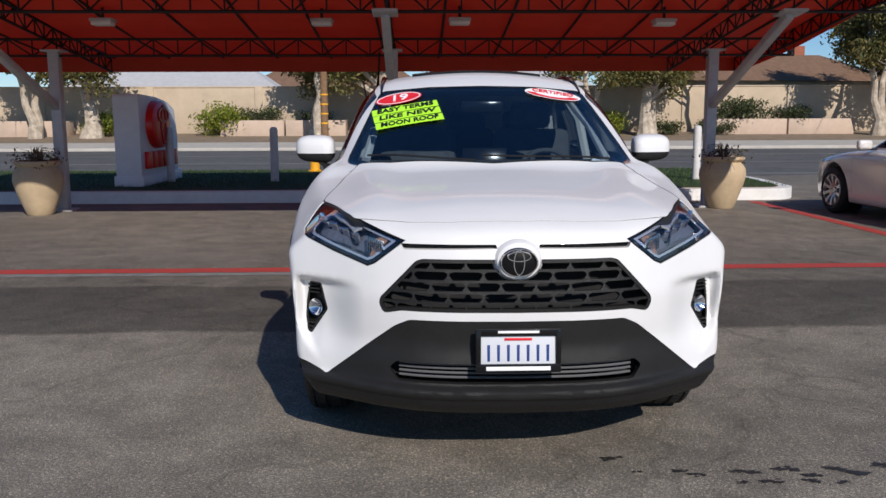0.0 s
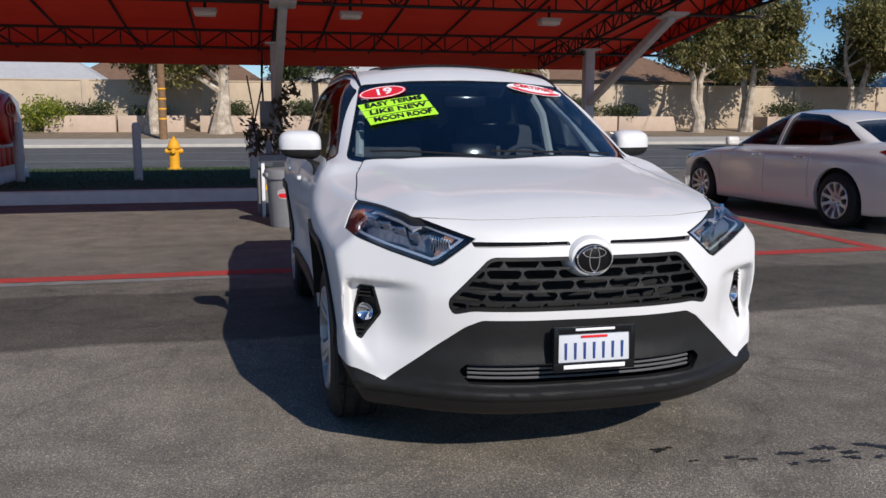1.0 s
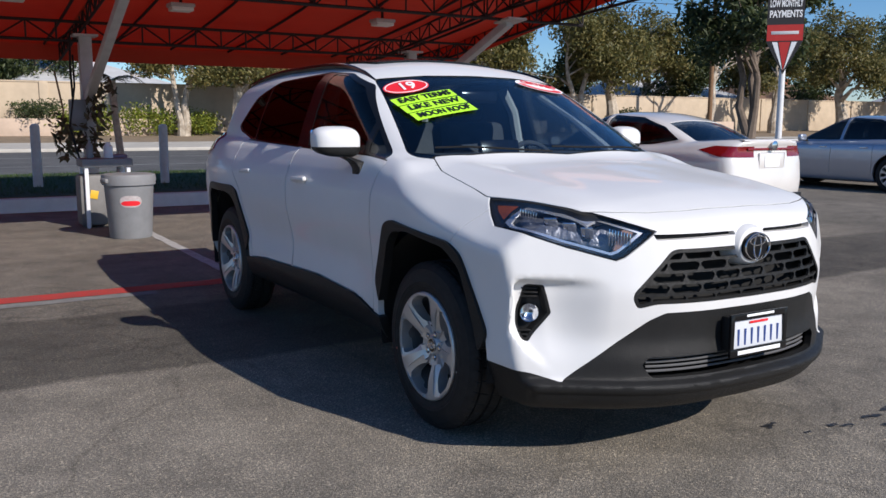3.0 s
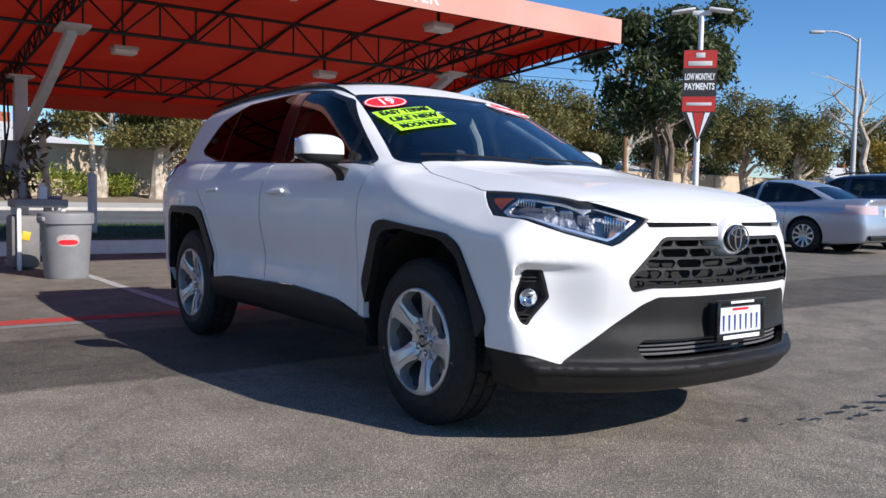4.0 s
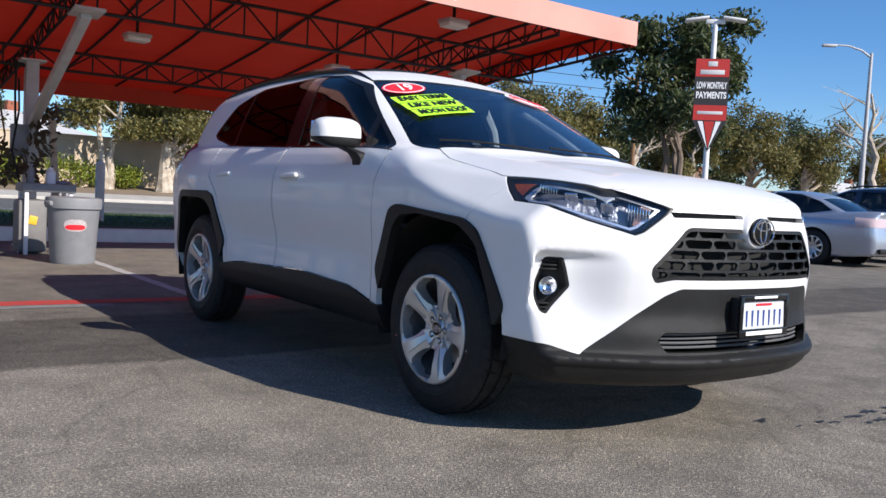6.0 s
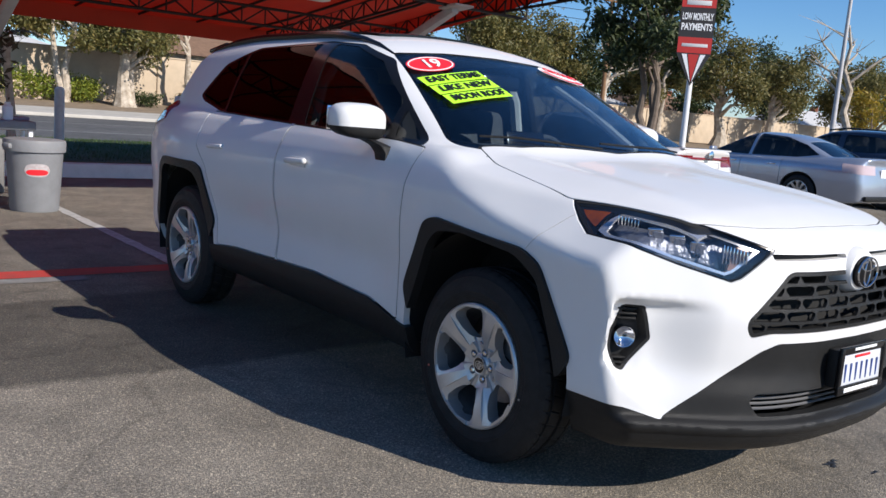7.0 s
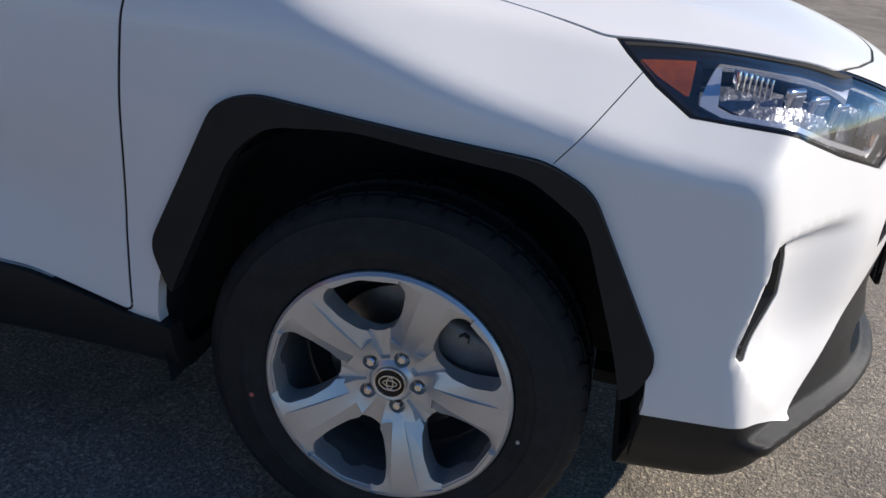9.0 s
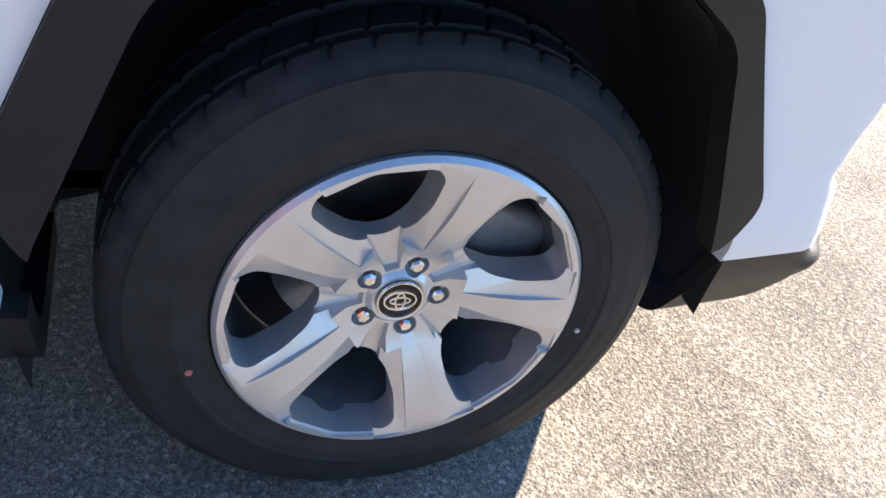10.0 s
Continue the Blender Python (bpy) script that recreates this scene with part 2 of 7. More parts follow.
M_WHITE = material("white_paint", (0.72, 0.715, 0.71), 0.45, coat=0.38, vary=0.02, scale=3)
M_BLACK = material("black_plastic", (0.018, 0.0178, 0.0178), 0.40, spec=0.24, bump=0.25, bump_scale=900, vary=0.12, scale=15)
M_GLOSSBLACK = material("gloss_black", (0.008, 0.008, 0.009), 0.16, spec=0.35)
M_VOID = material("dark_liner", (0.012, 0.012, 0.012), 0.85, vary=0.3)
M_CHROME = material("chrome", (0.75, 0.76, 0.78), 0.08, metal=1.0)
M_ALLOY = material("silver_alloy", (0.57, 0.565, 0.56), 0.34, metal=0.65, vary=0.04, scale=20)
M_BARREL = material("wheel_barrel", (0.13, 0.13, 0.135), 0.5, metal=0.5, vary=0.25, scale=18)
M_STEEL = material("brake_steel", (0.25, 0.24, 0.235), 0.35, metal=1.0, vary=0.2, scale=30)
M_TYRE = material("tyre_rubber", (0.021, 0.021, 0.0215), 0.55, spec=0.2, vary=0.25, scale=25, bump=0.15, bump_scale=300)
M_WINDSHIELD = glass("windshield_glass", (0.80, 0.92, 1.0), 0.86)
M_TINT = glass("tinted_glass", (0.8, 0.86, 0.9), 0.45, sheen=0.7)
M_PRIVACY = glass("privacy_glass", (0.7, 0.7, 0.72), 0.07, sheen=0.30)
M_LENS = glass("lamp_lens", (0.97, 0.98, 1.0), 0.95)
M_AMBER = material("amber_reflector", (0.22, 0.045, 0.004), 0.3, coat=0.3, vary=0.3, scale=60)
M_PLATE = material("plate_white", (0.60, 0.62, 0.66), 0.4, vary=0.03)
M_BADGE = material("badge_black", (0.008, 0.008, 0.009), 0.4, spec=0.12)
M_INTERIOR = material("interior_cloth", (0.06, 0.06, 0.062), 0.8, vary=0.3, bump=0.2, bump_scale=400)
M_PILLAR = material("interior_trim_grey", (0.42, 0.42, 0.41), 0.7)
M_LIME = material("lime_sticker", (0.48, 0.95, 0.04), 0.45, vary=0.03)
M_INK = material("black_ink", (0.01, 0.012, 0.015), 0.5)
M_REDINK = material("red_sticker", (0.75, 0.02, 0.03), 0.4)
M_WHITEINK = material("white_sticker", (0.85, 0.85, 0.85), 0.45)
M_BLUEINK = material("navy_ink", (0.02, 0.05, 0.2), 0.5)
M_HOUSING = material("lamp_housing", (0.16, 0.17, 0.19), 0.35, metal=0.5)
M_GUIDE = material("light_guide", (0.80, 0.80, 0.82), 0.22, metal=0.75)
M_TURN = material("turn_lamp_amber", (0.26, 0.15, 0.10), 0.25, coat=0.6)
M_BOWL = material("reflector_bowl", (0.22, 0.23, 0.26), 0.34, metal=0.6, bump=0.7, bump_scale=55)

# ---- the white crossover ----
def ellipse_ring(rx, ry, w, h, seg=40):
    bm = bmesh.new()
    ring = []
    for k in range(seg):
        a = 2 * math.pi * k / seg
        c, s = math.cos(a), math.sin(a)
        ring.append([bm.verts.new(((rx + d) * c, (ry + d) * s, z)) for d, z in ((-w / 2, 0), (-w / 4, h), (w / 4, h), (w / 2, 0))])
    for k in range(seg):
        a, b = ring[k], ring[(k + 1) % seg]
        for i in range(3):
            bm.faces.new((a[i], b[i], b[i + 1], a[i + 1]))
    bmesh.ops.recalc_face_normals(bm, faces=bm.faces)
    return bm


def tyre_mesh(radius, width, rim, seg=432):
    w = width / 2
    prof = [(rim - 0.004, -w * 0.82), (rim + 0.004, -w * 0.9), (rim + 0.05, -w), (radius - 0.035, -w * 0.91), (radius - 0.009, -w * 0.77), (radius, -w * 0.66),
            (radius, -w * 0.56), (radius - 0.008, -w * 0.55), (radius - 0.008, -w * 0.49), (radius + 0.001, -w * 0.48), (radius + 0.002, -w * 0.1),
            (radius - 0.007, -w * 0.09), (radius - 0.007, w * 0.09), (radius + 0.002, w * 0.1), (radius + 0.001, w * 0.48), (radius - 0.008, w * 0.49),
            (radius - 0.008, w * 0.55), (radius, w * 0.56), (radius, w * 0.66), (radius - 0.009, w * 0.765), (radius - 0.018, w * 0.82), (radius - 0.028, w * 0.865), (radius - 0.030, w * 0.885),
            (radius - 0.034, w * 0.89), (radius - 0.050, w * 0.945), (radius - 0.066, w * 0.980), (rim + 0.048, w * 0.99), (rim + 0.046, w * 1.0), (rim + 0.040, w * 1.0), (rim + 0.038, w * 0.985), (rim + 0.026, w * 0.970), (rim + 0.024, w * 0.955), (rim + 0.010, w * 0.935), (rim + 0.004, w * 0.92), (rim - 0.004, w * 0.82)]
    bm = bmesh.new()
    rings = []
    for i, (r, z) in enumerate(prof):
        row = []
        for k in range(seg):
            q = r
            if k % 9 == 0 and abs(z) > w * 0.55 and r > radius - 0.009:
                q = r - 0.005
            if k % 11 == 0 and w * 0.09 < abs(z) < w * 0.5 and r > radius - 0.002:
                q = r - 0.005
            a = 2 * math.pi * (k + 7.0 * z / w) / seg
            row.append(bm.verts.new((q * math.cos(a), q * math.sin(a), z)))
        rings.append(row)
    for a, b in zip(rings, rings[1:]):
        for k in range(seg):
            bm.faces.new((a[k], a[(k + 1) % seg], b[(k + 1) % seg], b[k]))
    return bm


def wheel_meshes(radius=0.355, width=0.225, rim=0.230, first=88.5, count=5, spread=1.09):
    """Tyre, alloy and small parts, outer side towards +z."""
    made = {}
    made["tyre"] = tyre_mesh(radius, width, rim)
    zf = width / 2 - 0.036
    disc = lathe([(0, zf), (0.030, zf), (0.036, zf + 0.002), (0.043, zf - 0.004), (0.066, zf - 0.002), (0.085, zf + 0.008), (0.115, zf + 0.020), (rim * 0.66, zf + 0.031), (rim * 0.80, zf + 0.036), (rim * 0.93, zf + 0.038),
                  (rim * 0.975, zf + 0.037), (rim * 1.0, zf + 0.031), (rim, zf + 0.020), (rim * 0.965, zf - 0.008),
                  (rim * 0.92, zf - 0.020), (0.06, zf - 0.045), (0, zf - 0.045)], 120)
    face = bpy.data.meshes.new("rim")
    disc.to_mesh(face)
    disc.free()
    k = rim / 0.222
    for i in range(count):
        c = first + 360 / count * i

        def outline(f, g):
            pts = [(0.096, -6 * f), (0.114, -16 * f), (0.150, -20.5 * f), (0.192, -21 * f), (0.2065, -17 * f), (0.2095, 0), (0.2065, 17 * f), (0.192, 21 * f), (0.150, 20.5 * f), (0.114, 16 * f), (0.096, 6 * f)]
            return [((0.145 + (r - 0.145) * g) * k * math.cos(radians(c + a * spread)), (0.145 + (r - 0.145) * g) * k * math.sin(radians(c + a * spread))) for r, a in pts]
        hole = rounded(outline(1.0, 1.0), 0.010)
        face = minus(face, prism(hole, "z", zf - 0.08, zf + 0.07))
        face = minus(face, prism(offset(hole, 0.0035), "z", zf + 0.0325, zf + 0.07))
        for d, w0, w1 in (((-1, 0.010, 0.020), (1, 0.012, 0.034)) if count == 5 else ()):
            e = radians(c + d * 36)
            ax, lat = Vector((math.cos(e), math.sin(e), 0)), Vector((math.sin(e), -math.cos(e), 0)) * d
            cut = bmesh.new()
            ring_ = []
            for r, w, zt, drop in ((0.078, w0, zf + 0.005, 0.018), (0.205, w1, zf + 0.0385, 0.008)):
                a0, a1 = ax * r * k + lat * w, ax * r * k + lat * (w + 0.045)
                ring_.append([cut.verts.new((a0.x, a0.y, zt)), cut.verts.new((a1.x, a1.y, zt - drop)), cut.verts.new((a1.x, a1.y, zf + 0.08)), cut.verts.new((a0.x, a0.y, zf + 0.08))])
            for q in range(4):
                cut.faces.new((ring_[0][q], ring_[0][(q + 1) % 4], ring_[1][(q + 1) % 4], ring_[1][q]))
            cut.faces.new(ring_[0][::-1])
            cut.faces.new(ring_[1])
            bmesh.ops.triangulate(cut, faces=cut.faces)
            bmesh.ops.recalc_face_normals(cut, faces=cut.faces)
            cm = bpy.data.meshes.new("cut")
            cut.to_mesh(cm)
            cut.free()
            face = minus(face, cm)
        dale = [(r * math.cos(radians(c + q)), r * math.sin(radians(c + q))) for r, q in ((0.050, -9), (0.112, -11), (0.112, 11), (0.050, 9))]
        face = minus(face, prism(dale, "z", zf - 0.012, zf + 0.05, taper=1.9)) if count == 5 else face
    for i in range(5):
        a = radians(first - 36 + 72 * i)
        face = minus(face, prism([(0.0515 * math.cos(a) + 0.0155 * math.cos(t * math.pi / 8), 0.0515 * math.sin(a) + 0.0155 * math.sin(t * math.pi / 8)) for t in range(16)], "z", zf - 0.022, zf + 0.05))
    made["rim"] = face
    made["barrel"] = lathe([(rim * 0.985, zf + 0.028), (rim * 0.93, zf - 0.01), (rim * 0.9, -width * 0.3), (rim * 0.97, -width * 0.42), (rim, -width * 0.45), (rim * 1.0, zf + 0.015)], 72)
    made["nut"] = merge(*[lathe([(0.0095, zf - 0.024), (0.0095, zf - 0.002), (0.007, zf + 0.001), (0, zf + 0.001)], 6, Matrix.Translation((0.0515 * math.cos(radians(first - 36 + 72 * i)), 0.0515 * math.sin(radians(first - 36 + 72 * i)), 0))) for i in range(1)])
    made["disc"] = lathe([(0.06, -0.02), (0.15, -0.02), (0.152, -0.026), (0.15, -0.034), (0.06, -0.034)], 48)
    # dark backing disc, added so no lit ground shows between the spokes
    made["shield"] = lathe([(0, -0.052), (0.19, -0.052), (0.205, -0.045), (0.205, -0.050), (0.19, -0.058), (0, -0.058)], 40)
    made["zf"] = zf
    return made


def add_wheel(parent, kit, hub, outward, detailed=True):
    """outward: -1 for the side of negative x."""
    m = Matrix.Translation(hub) @ (pose(0, 0, 0, 0, -90, 0) if outward < 0 else pose(0, 0, 0, 0, 90, 0))
    w = new("wheel")
    w.parent = parent
    w.matrix_basis = m
    w.empty_display_size = 0.1
    for name in ("tyre", "rim", "barrel", "disc", "dust_shield"):
        ob = new(name, kit[name.replace("dust_", "")])
        ob.parent = w
    if detailed:
        zf = kit["zf"]
        for i in range(5):
            ob = new("lug_nut", kit["nut"])
            ob.parent = w
            ob.matrix_basis = pose(0, 0, 0, 0, 0, 72 * i)
        for name in ("cap", "cap_ring", "caliper", "red_dot", "pale_dot"):
            ob = new(name, kit[name])
            ob.parent = w
    return w


def car_field(c):
    """The car's form as a field, negative inside, from its curves."""
    def field(x, y, z):
        a = np.abs(x)
        e = 0.004
        side = (a - c["half"](z) - c["plan"](y)) - c.get("sculpt", lambda y, z: 0)(y, z)
        face = c.get("face")
        fy = c["front"](a) + c["nose"](z) + (face(a, z) if face else 0)
        steep = ((face(a, z + e) - face(a, z - e)) ** 2 + (face(a + e, z) - face(a - e, z)) ** 2) / (4 * e * e) if face else 0
        fs = (c["front"](a + e) - c["front"](a - e)) / (2 * e)
        ns = (c["nose"](z + e) - c["nose"](z - e)) / (2 * e)
        front = (fy - y) / np.sqrt(1 + np.minimum(fs, 6) ** 2 + np.minimum(np.abs(ns), 3) ** 2 + np.minimum(steep, 20))
        top = z - c["hood"](y) + c["crown"](y) * a * a - c.get("ridge", lambda a, y: 0)(a, y)
        rear = y - c["tail"](z) + c["round"] * (a / 0.9) ** 4
        low = c["under"](y) - z
        body = smax(smax(side, top, c.get("shoulder", 0.07)), smax(front, rear, 0.05), c.get("edge", 0.05))
        if "crease" in c:
            body = smax(body, 0.70 * (a - 0.897 - c["plan"](y)) + 0.714 * (z - c["crease"](y)), 0.022)
        body = smax(body, low, 0.04)
        g = (a - c["cabin"](z) - c["cabin_plan"](y)) * 0.93
        y0, z0, s, bow, bow6 = (*c["shield"], 0.0)[:5]
        shield = (z - z0 - s * (y - y0) + bow * a * a + bow6 * a ** 6) / math.sqrt(1 + s * s)
        roof = z - c["roof"](y) + c["roof_bow"] * a * a
        y1, z1, s1, bow1 = c["hatch"]
        hatch = (z - z1 - s1 * (y1 - y) + bow1 * a * a) / math.sqrt(1 + s1 * s1)
        cab = smax(smax(g, roof, 0.10), smax(shield, hatch, 0.05), 0.07)
        cab = smax(smax(cab, c["belt"] - z, 0.02), rear, 0.03)
        return smin(body, cab, 0.025)
    return field


RAV = dict(
    half=spline(0.12, 0.76, 0.28, 0.835, 0.36, 0.872, 0.42, 0.888, 0.55, 0.893, 0.70, 0.903, 0.85, 0.915, 0.95, 0.912, 1.02, 0.893, 1.10, 0.850, 1.2, 0.79, 1.3, 0.75),
    plan=spline(0.0, -0.060, 0.2, -0.042, 0.33, -0.028, 0.5, -0.013, 0.7, 0.002, 0.93, 0.014, 1.3, 0.0, 1.6, -0.014, 2.4, -0.010, 3.2, 0.008, 3.62, 0.022, 4.0, -0.010, 4.3, -0.070, 4.6, -0.17),
    sculpt=lambda y, z: -0.020 * np.exp(-((z - 0.62) / 0.11) ** 2) * np.clip((y - 1.35) / 0.3, 0, 1) * np.clip((3.25 - y) / 0.3, 0, 1),
    crease=spline(0.1, 0.842, 0.37, 0.848, 0.5, 0.860, 0.65, 0.888, 0.8, 0.920, 0.93, 0.956, 1.05, 0.998, 1.18, 1.055, 1.3, 1.10, 1.45, 1.16, 1.6, 1.3),
    face=lambda a, z: (0.052 * ease(a, 0.57, 0.74) + 0.026 * ease(a, 0.74, 0.83)) * ease(-z, -0.743, -0.698) * ease(z, 0.37, 0.62) * ease(-a, -0.872 + 0.70 * np.clip(0.53 - z, 0, 1), -0.826 + 0.70 * np.clip(0.53 - z, 0, 1)),
    front=spline(0.0, 0.0, 0.2, 0.008, 0.35, 0.034, 0.5, 0.095, 0.6, 0.155, 0.7, 0.224, 0.78, 0.278, 0.84, 0.318, 0.9, 0.362, 0.97, 0.42),
    nose=spline(0.1, 0.16, 0.22, 0.070, 0.262, 0.020, 0.298, -0.014, 0.318, -0.026, 0.330, -0.042, 0.350, -0.046, 0.362, -0.034, 0.372, -0.012, 0.44, -0.005, 0.52, 0.008, 0.60, 0.0, 0.68, -0.006, 0.76, 0.006, 0.83, 0.02, 0.89, 0.034, 0.92, 0.048, 0.95, 0.072, 0.985, 0.115, 1.02, 0.18),
    hood=spline(-0.2, 0.91, 0.0, 0.93, 0.06, 0.950, 0.12, 0.970, 0.2, 1.000, 0.3, 1.028, 0.64, 1.072, 0.9, 1.098, 1.2, 1.126, 1.5, 1.14, 2.4, 1.15, 3.4, 1.17, 4.6, 1.17),
    crown=spline(-0.2, 0.16, 0.1, 0.15, 0.35, 0.13, 0.64, 0.112, 0.9, 0.100, 1.09, 0.085, 1.28, 0.02, 1.5, 0.0),
    ridge=lambda a, y: 0.016 * np.exp(-((a - 0.52 - 0.06 * y) / 0.10) ** 2) * np.clip((y - 0.12) / 0.4, 0, 1) * np.clip((1.5 - y) / 0.4, 0, 1),
    tail=spline(0.1, 4.40, 0.3, 4.53, 0.45, 4.585, 0.8, 4.585, 1.0, 4.52, 1.15, 4.43, 1.3, 4.33),
    round=0.17, under=spline(-0.2, 0.240, 0.25, 0.232, 0.5, 0.232, 0.8, 0.260, 1.3, 0.290, 3.2, 0.305, 4.0, 0.30, 4.6, 0.33),
    cabin=spline(0.95, 0.835, 1.08, 0.812, 1.16, 0.793, 1.30, 0.752, 1.42, 0.708, 1.52, 0.662, 1.60, 0.600, 1.70, 0.46),
    cabin_plan=spline(1.0, -0.03, 1.46, 0.0, 2.4, 0.004, 3.2, -0.002, 3.7, -0.02, 4.1, -0.06, 4.5, -0.14),
    shield=(1.08, 1.120, 0.483, 0.12, 0.38), roof=spline(1.5, 1.47, 1.9, 1.568, 2.2, 1.617, 2.7, 1.652, 3.2, 1.652, 3.7, 1.625, 4.1, 1.585, 4.5, 1.53), roof_bow=0.16,
    hatch=(4.06, 1.57, 1.15, 0.1), belt=0.95, shoulder=0.06, edge=0.024)


def rav4():
    car = thing("white_crossover_car", "white compact crossover with black cladding and windscreen sale stickers", "car")
    f = car_field(RAV)
    ax = (uneven(-1.0, (-0.88, 0.017), (-0.56, 0.0122), (0.56, 0.0175), (0.88, 0.0122), (1.0, 0.017)), uneven(-0.12, (0.64, 0.0118), (1.5, 0.0175), (4.0, 0.025), (4.72, 0.0185)),
          uneven(0.10, (0.27, 0.0185), (0.40, 0.0105), (0.94, 0.0127), (1.14, 0.017), (1.78, 0.0178)))
    solid, grid = level_mesh(f, ax)
    lev = {k: level_mesh(f, ax, grid, v)[0] for k, v in (("in", -0.030), ("g1", -0.004), ("g2", -0.010), ("out", 0.013), ("h1", -0.050), ("p1", -0.0015))}
    shell = boolean(solid, lev["in"])
    pane = boolean(lev["g1"], lev["g2"])
    trim = boolean(lev["p1"], lev["g2"])
    layer_back, layer_skin, layer_out = boolean(lev["in"], lev["h1"]), boolean(lev["p1"], lev["in"]), boolean(lev["out"], lev["in"])
    clad = layer_out
    sides = (False, True)

    # outlines in y, z of the side
    hubs = (0.93, 3.62)
    clad_front = rounded([(1.375, 0.565), (1.335, 0.47), (1.22, 0.44), (0.93, 0.5), (0.60, 0.43), (0.515, 0.43), (0.478, 0.505), (0.625, 0.79), (0.70, 0.828), (1.17, 0.868), (1.235, 0.845)], 0.03)
    clad_rear = rounded([(3.165, 0.565), (3.205, 0.47), (3.3, 0.44), (3.62, 0.5), (3.95, 0.43), (4.05, 0.42), (4.09, 0.52), (3.965, 0.81), (3.89, 0.868), (3.40, 0.872), (3.31, 0.845)], 0.03)
    sill = rounded([(1.325, 0.395), (1.42, 0.405), (1.64, 0.455), (2.1, 0.478), (2.9, 0.456), (3.17, 0.432), (3.22, 0.43), (3.24, 0.10), (1.30, 0.10)], 0.02)
    day = rounded([(1.40, 1.115), (1.60, 1.128), (2.45, 1.142), (3.40, 1.168), (3.70, 1.215), (3.78, 1.25), (3.55, 1.44), (3.20, 1.535), (2.50, 1.565), (2.20, 1.545), (1.95, 1.475)], 0.03)
    win_front = rounded([(1.68, 1.135), (2.40, 1.148), (2.415, 1.548), (2.22, 1.532), (1.98, 1.462), (1.69, 1.285)], 0.02)
    win_corner = rounded([(1.47, 1.133), (1.635, 1.138), (1.645, 1.255)], 0.015)
    win_rear = rounded([(2.56, 1.152), (3.32, 1.17), (3.27, 1.50), (3.15, 1.528), (2.54, 1.55)], 0.02)
    win_quarter = rounded([(3.35, 1.175), (3.66, 1.222), (3.73, 1.255), (3.52, 1.43), (3.30, 1.495)], 0.02)
    door_front = rounded([(1.378, 1.110), (1.405, 0.96), (1.422, 0.70), (1.430, 0.57), (1.428, 0.410), (1.64, 0.460), (2.1, 0.483), (2.47, 0.473), (2.49, 1.14), (1.60, 1.125)], 0.02)
    door_rear = rounded([(2.50, 1.141), (2.482, 0.472), (2.90, 0.461), (3.13, 0.44), (3.145, 0.60), (3.27, 0.86), (3.40, 0.97), (3.44, 1.165)], 0.02)
    # outlines in x, z of the front
    def surface(x, z, along, a, b):
        """Where the car's skin is met first, along y or z."""
        q = np.linspace(a, b, 900)
        v = f(np.full(900, x), q, np.full(900, z)) if along == "y" else f(np.full(900, x), np.full(900, z), q)
        return float(q[np.argmax(v < 0)])

    zl = surface(0.60, 0.258, "z", 1.2, 0.8)
    lamp_front = [(0.418, 0.903), (0.50, 0.903 + (zl - 0.903) * 0.45), (0.60, zl + 0.001), (0.70, zl + 0.045), (0.76, 1.12), (0.92, 1.12), (0.90, 0.94), (0.80, 0.887), (0.70, 0.848), (0.558, 0.803), (0.53, 0.815)]
    lamp_side = [(-0.3, 0.66), (0.18, 0.802), (0.28, 0.843), (0.38, 0.868), (0.44, 0.884), (0.50, 0.905), (0.56, 0.942), (0.61, 0.982), (0.648, 1.016), (0.66, 1.12), (-0.3, 1.12)]
    lamp_top = [(0.38, -0.2), (0.38, 0.24), (0.52, 0.245), (0.600, 0.262), (0.66, 0.36), (0.70, 0.47), (0.776, 0.648), (0.80, 0.66), (0.95, 0.50), (0.95, -0.2)]

    def lamp_solid(d, s, back=0.7):
        """The headlight's outline as a solid, moved outwards by d, forward of back."""
        top = [(x, min(y, back)) for x, y in offset(lamp_top, d)]
        return both(both(prism(offset(lamp_front, d), "y", -0.4, 0.7, mirror=s), prism(offset(lamp_side, d), "x", 0.3, 1.1, mirror=s)), prism(top, "z", 0.7, 1.11, mirror=s))

    grille = rounded([(-0.352, 0.838), (0.352, 0.838), (0.375, 0.83), (0.508, 0.690), (0.512, 0.665), (0.496, 0.632), (0.43, 0.648), (-0.43, 0.648), (-0.496, 0.632), (-0.512, 0.665), (-0.508, 0.690), (-0.375, 0.83)], 0.015)
    low_black = rounded([(-0.40, 0.612), (0.40, 0.612), (0.455, 0.585), (0.56, 0.50), (0.728, 0.360), (0.82, 0.392), (0.90, 0.402), (1.0, 0.402), (1.0, 0.1), (-1.0, 0.1), (-1.0, 0.402), (-0.90, 0.402), (-0.82, 0.392), (-0.728, 0.360), (-0.56, 0.50), (-0.455, 0.585)], 0.015)
    intake = rounded([(-0.45, 0.452), (0.45, 0.452), (0.478, 0.425), (0.445, 0.378), (-0.445, 0.378), (-0.478, 0.425)], 0.012)
    fog = rounded([(0.752, 0.708), (0.802, 0.708), (0.821, 0.62), (0.825, 0.56), (0.816, 0.504), (0.798, 0.496), (0.726, 0.603)], 0.010)
    slot = rounded([(0.075, 0.878), (0.42, 0.872), (0.43, 0.893), (0.08, 0.893)], 0.006)
    shield_o = rounded([(-0.735, 1.128), (-0.58, 1.508), (-0.3, 1.532), (0, 1.538), (0.3, 1.532), (0.58, 1.508), (0.735, 1.128), (0.4, 1.09), (0, 1.08), (-0.4, 1.09)], 0.03)
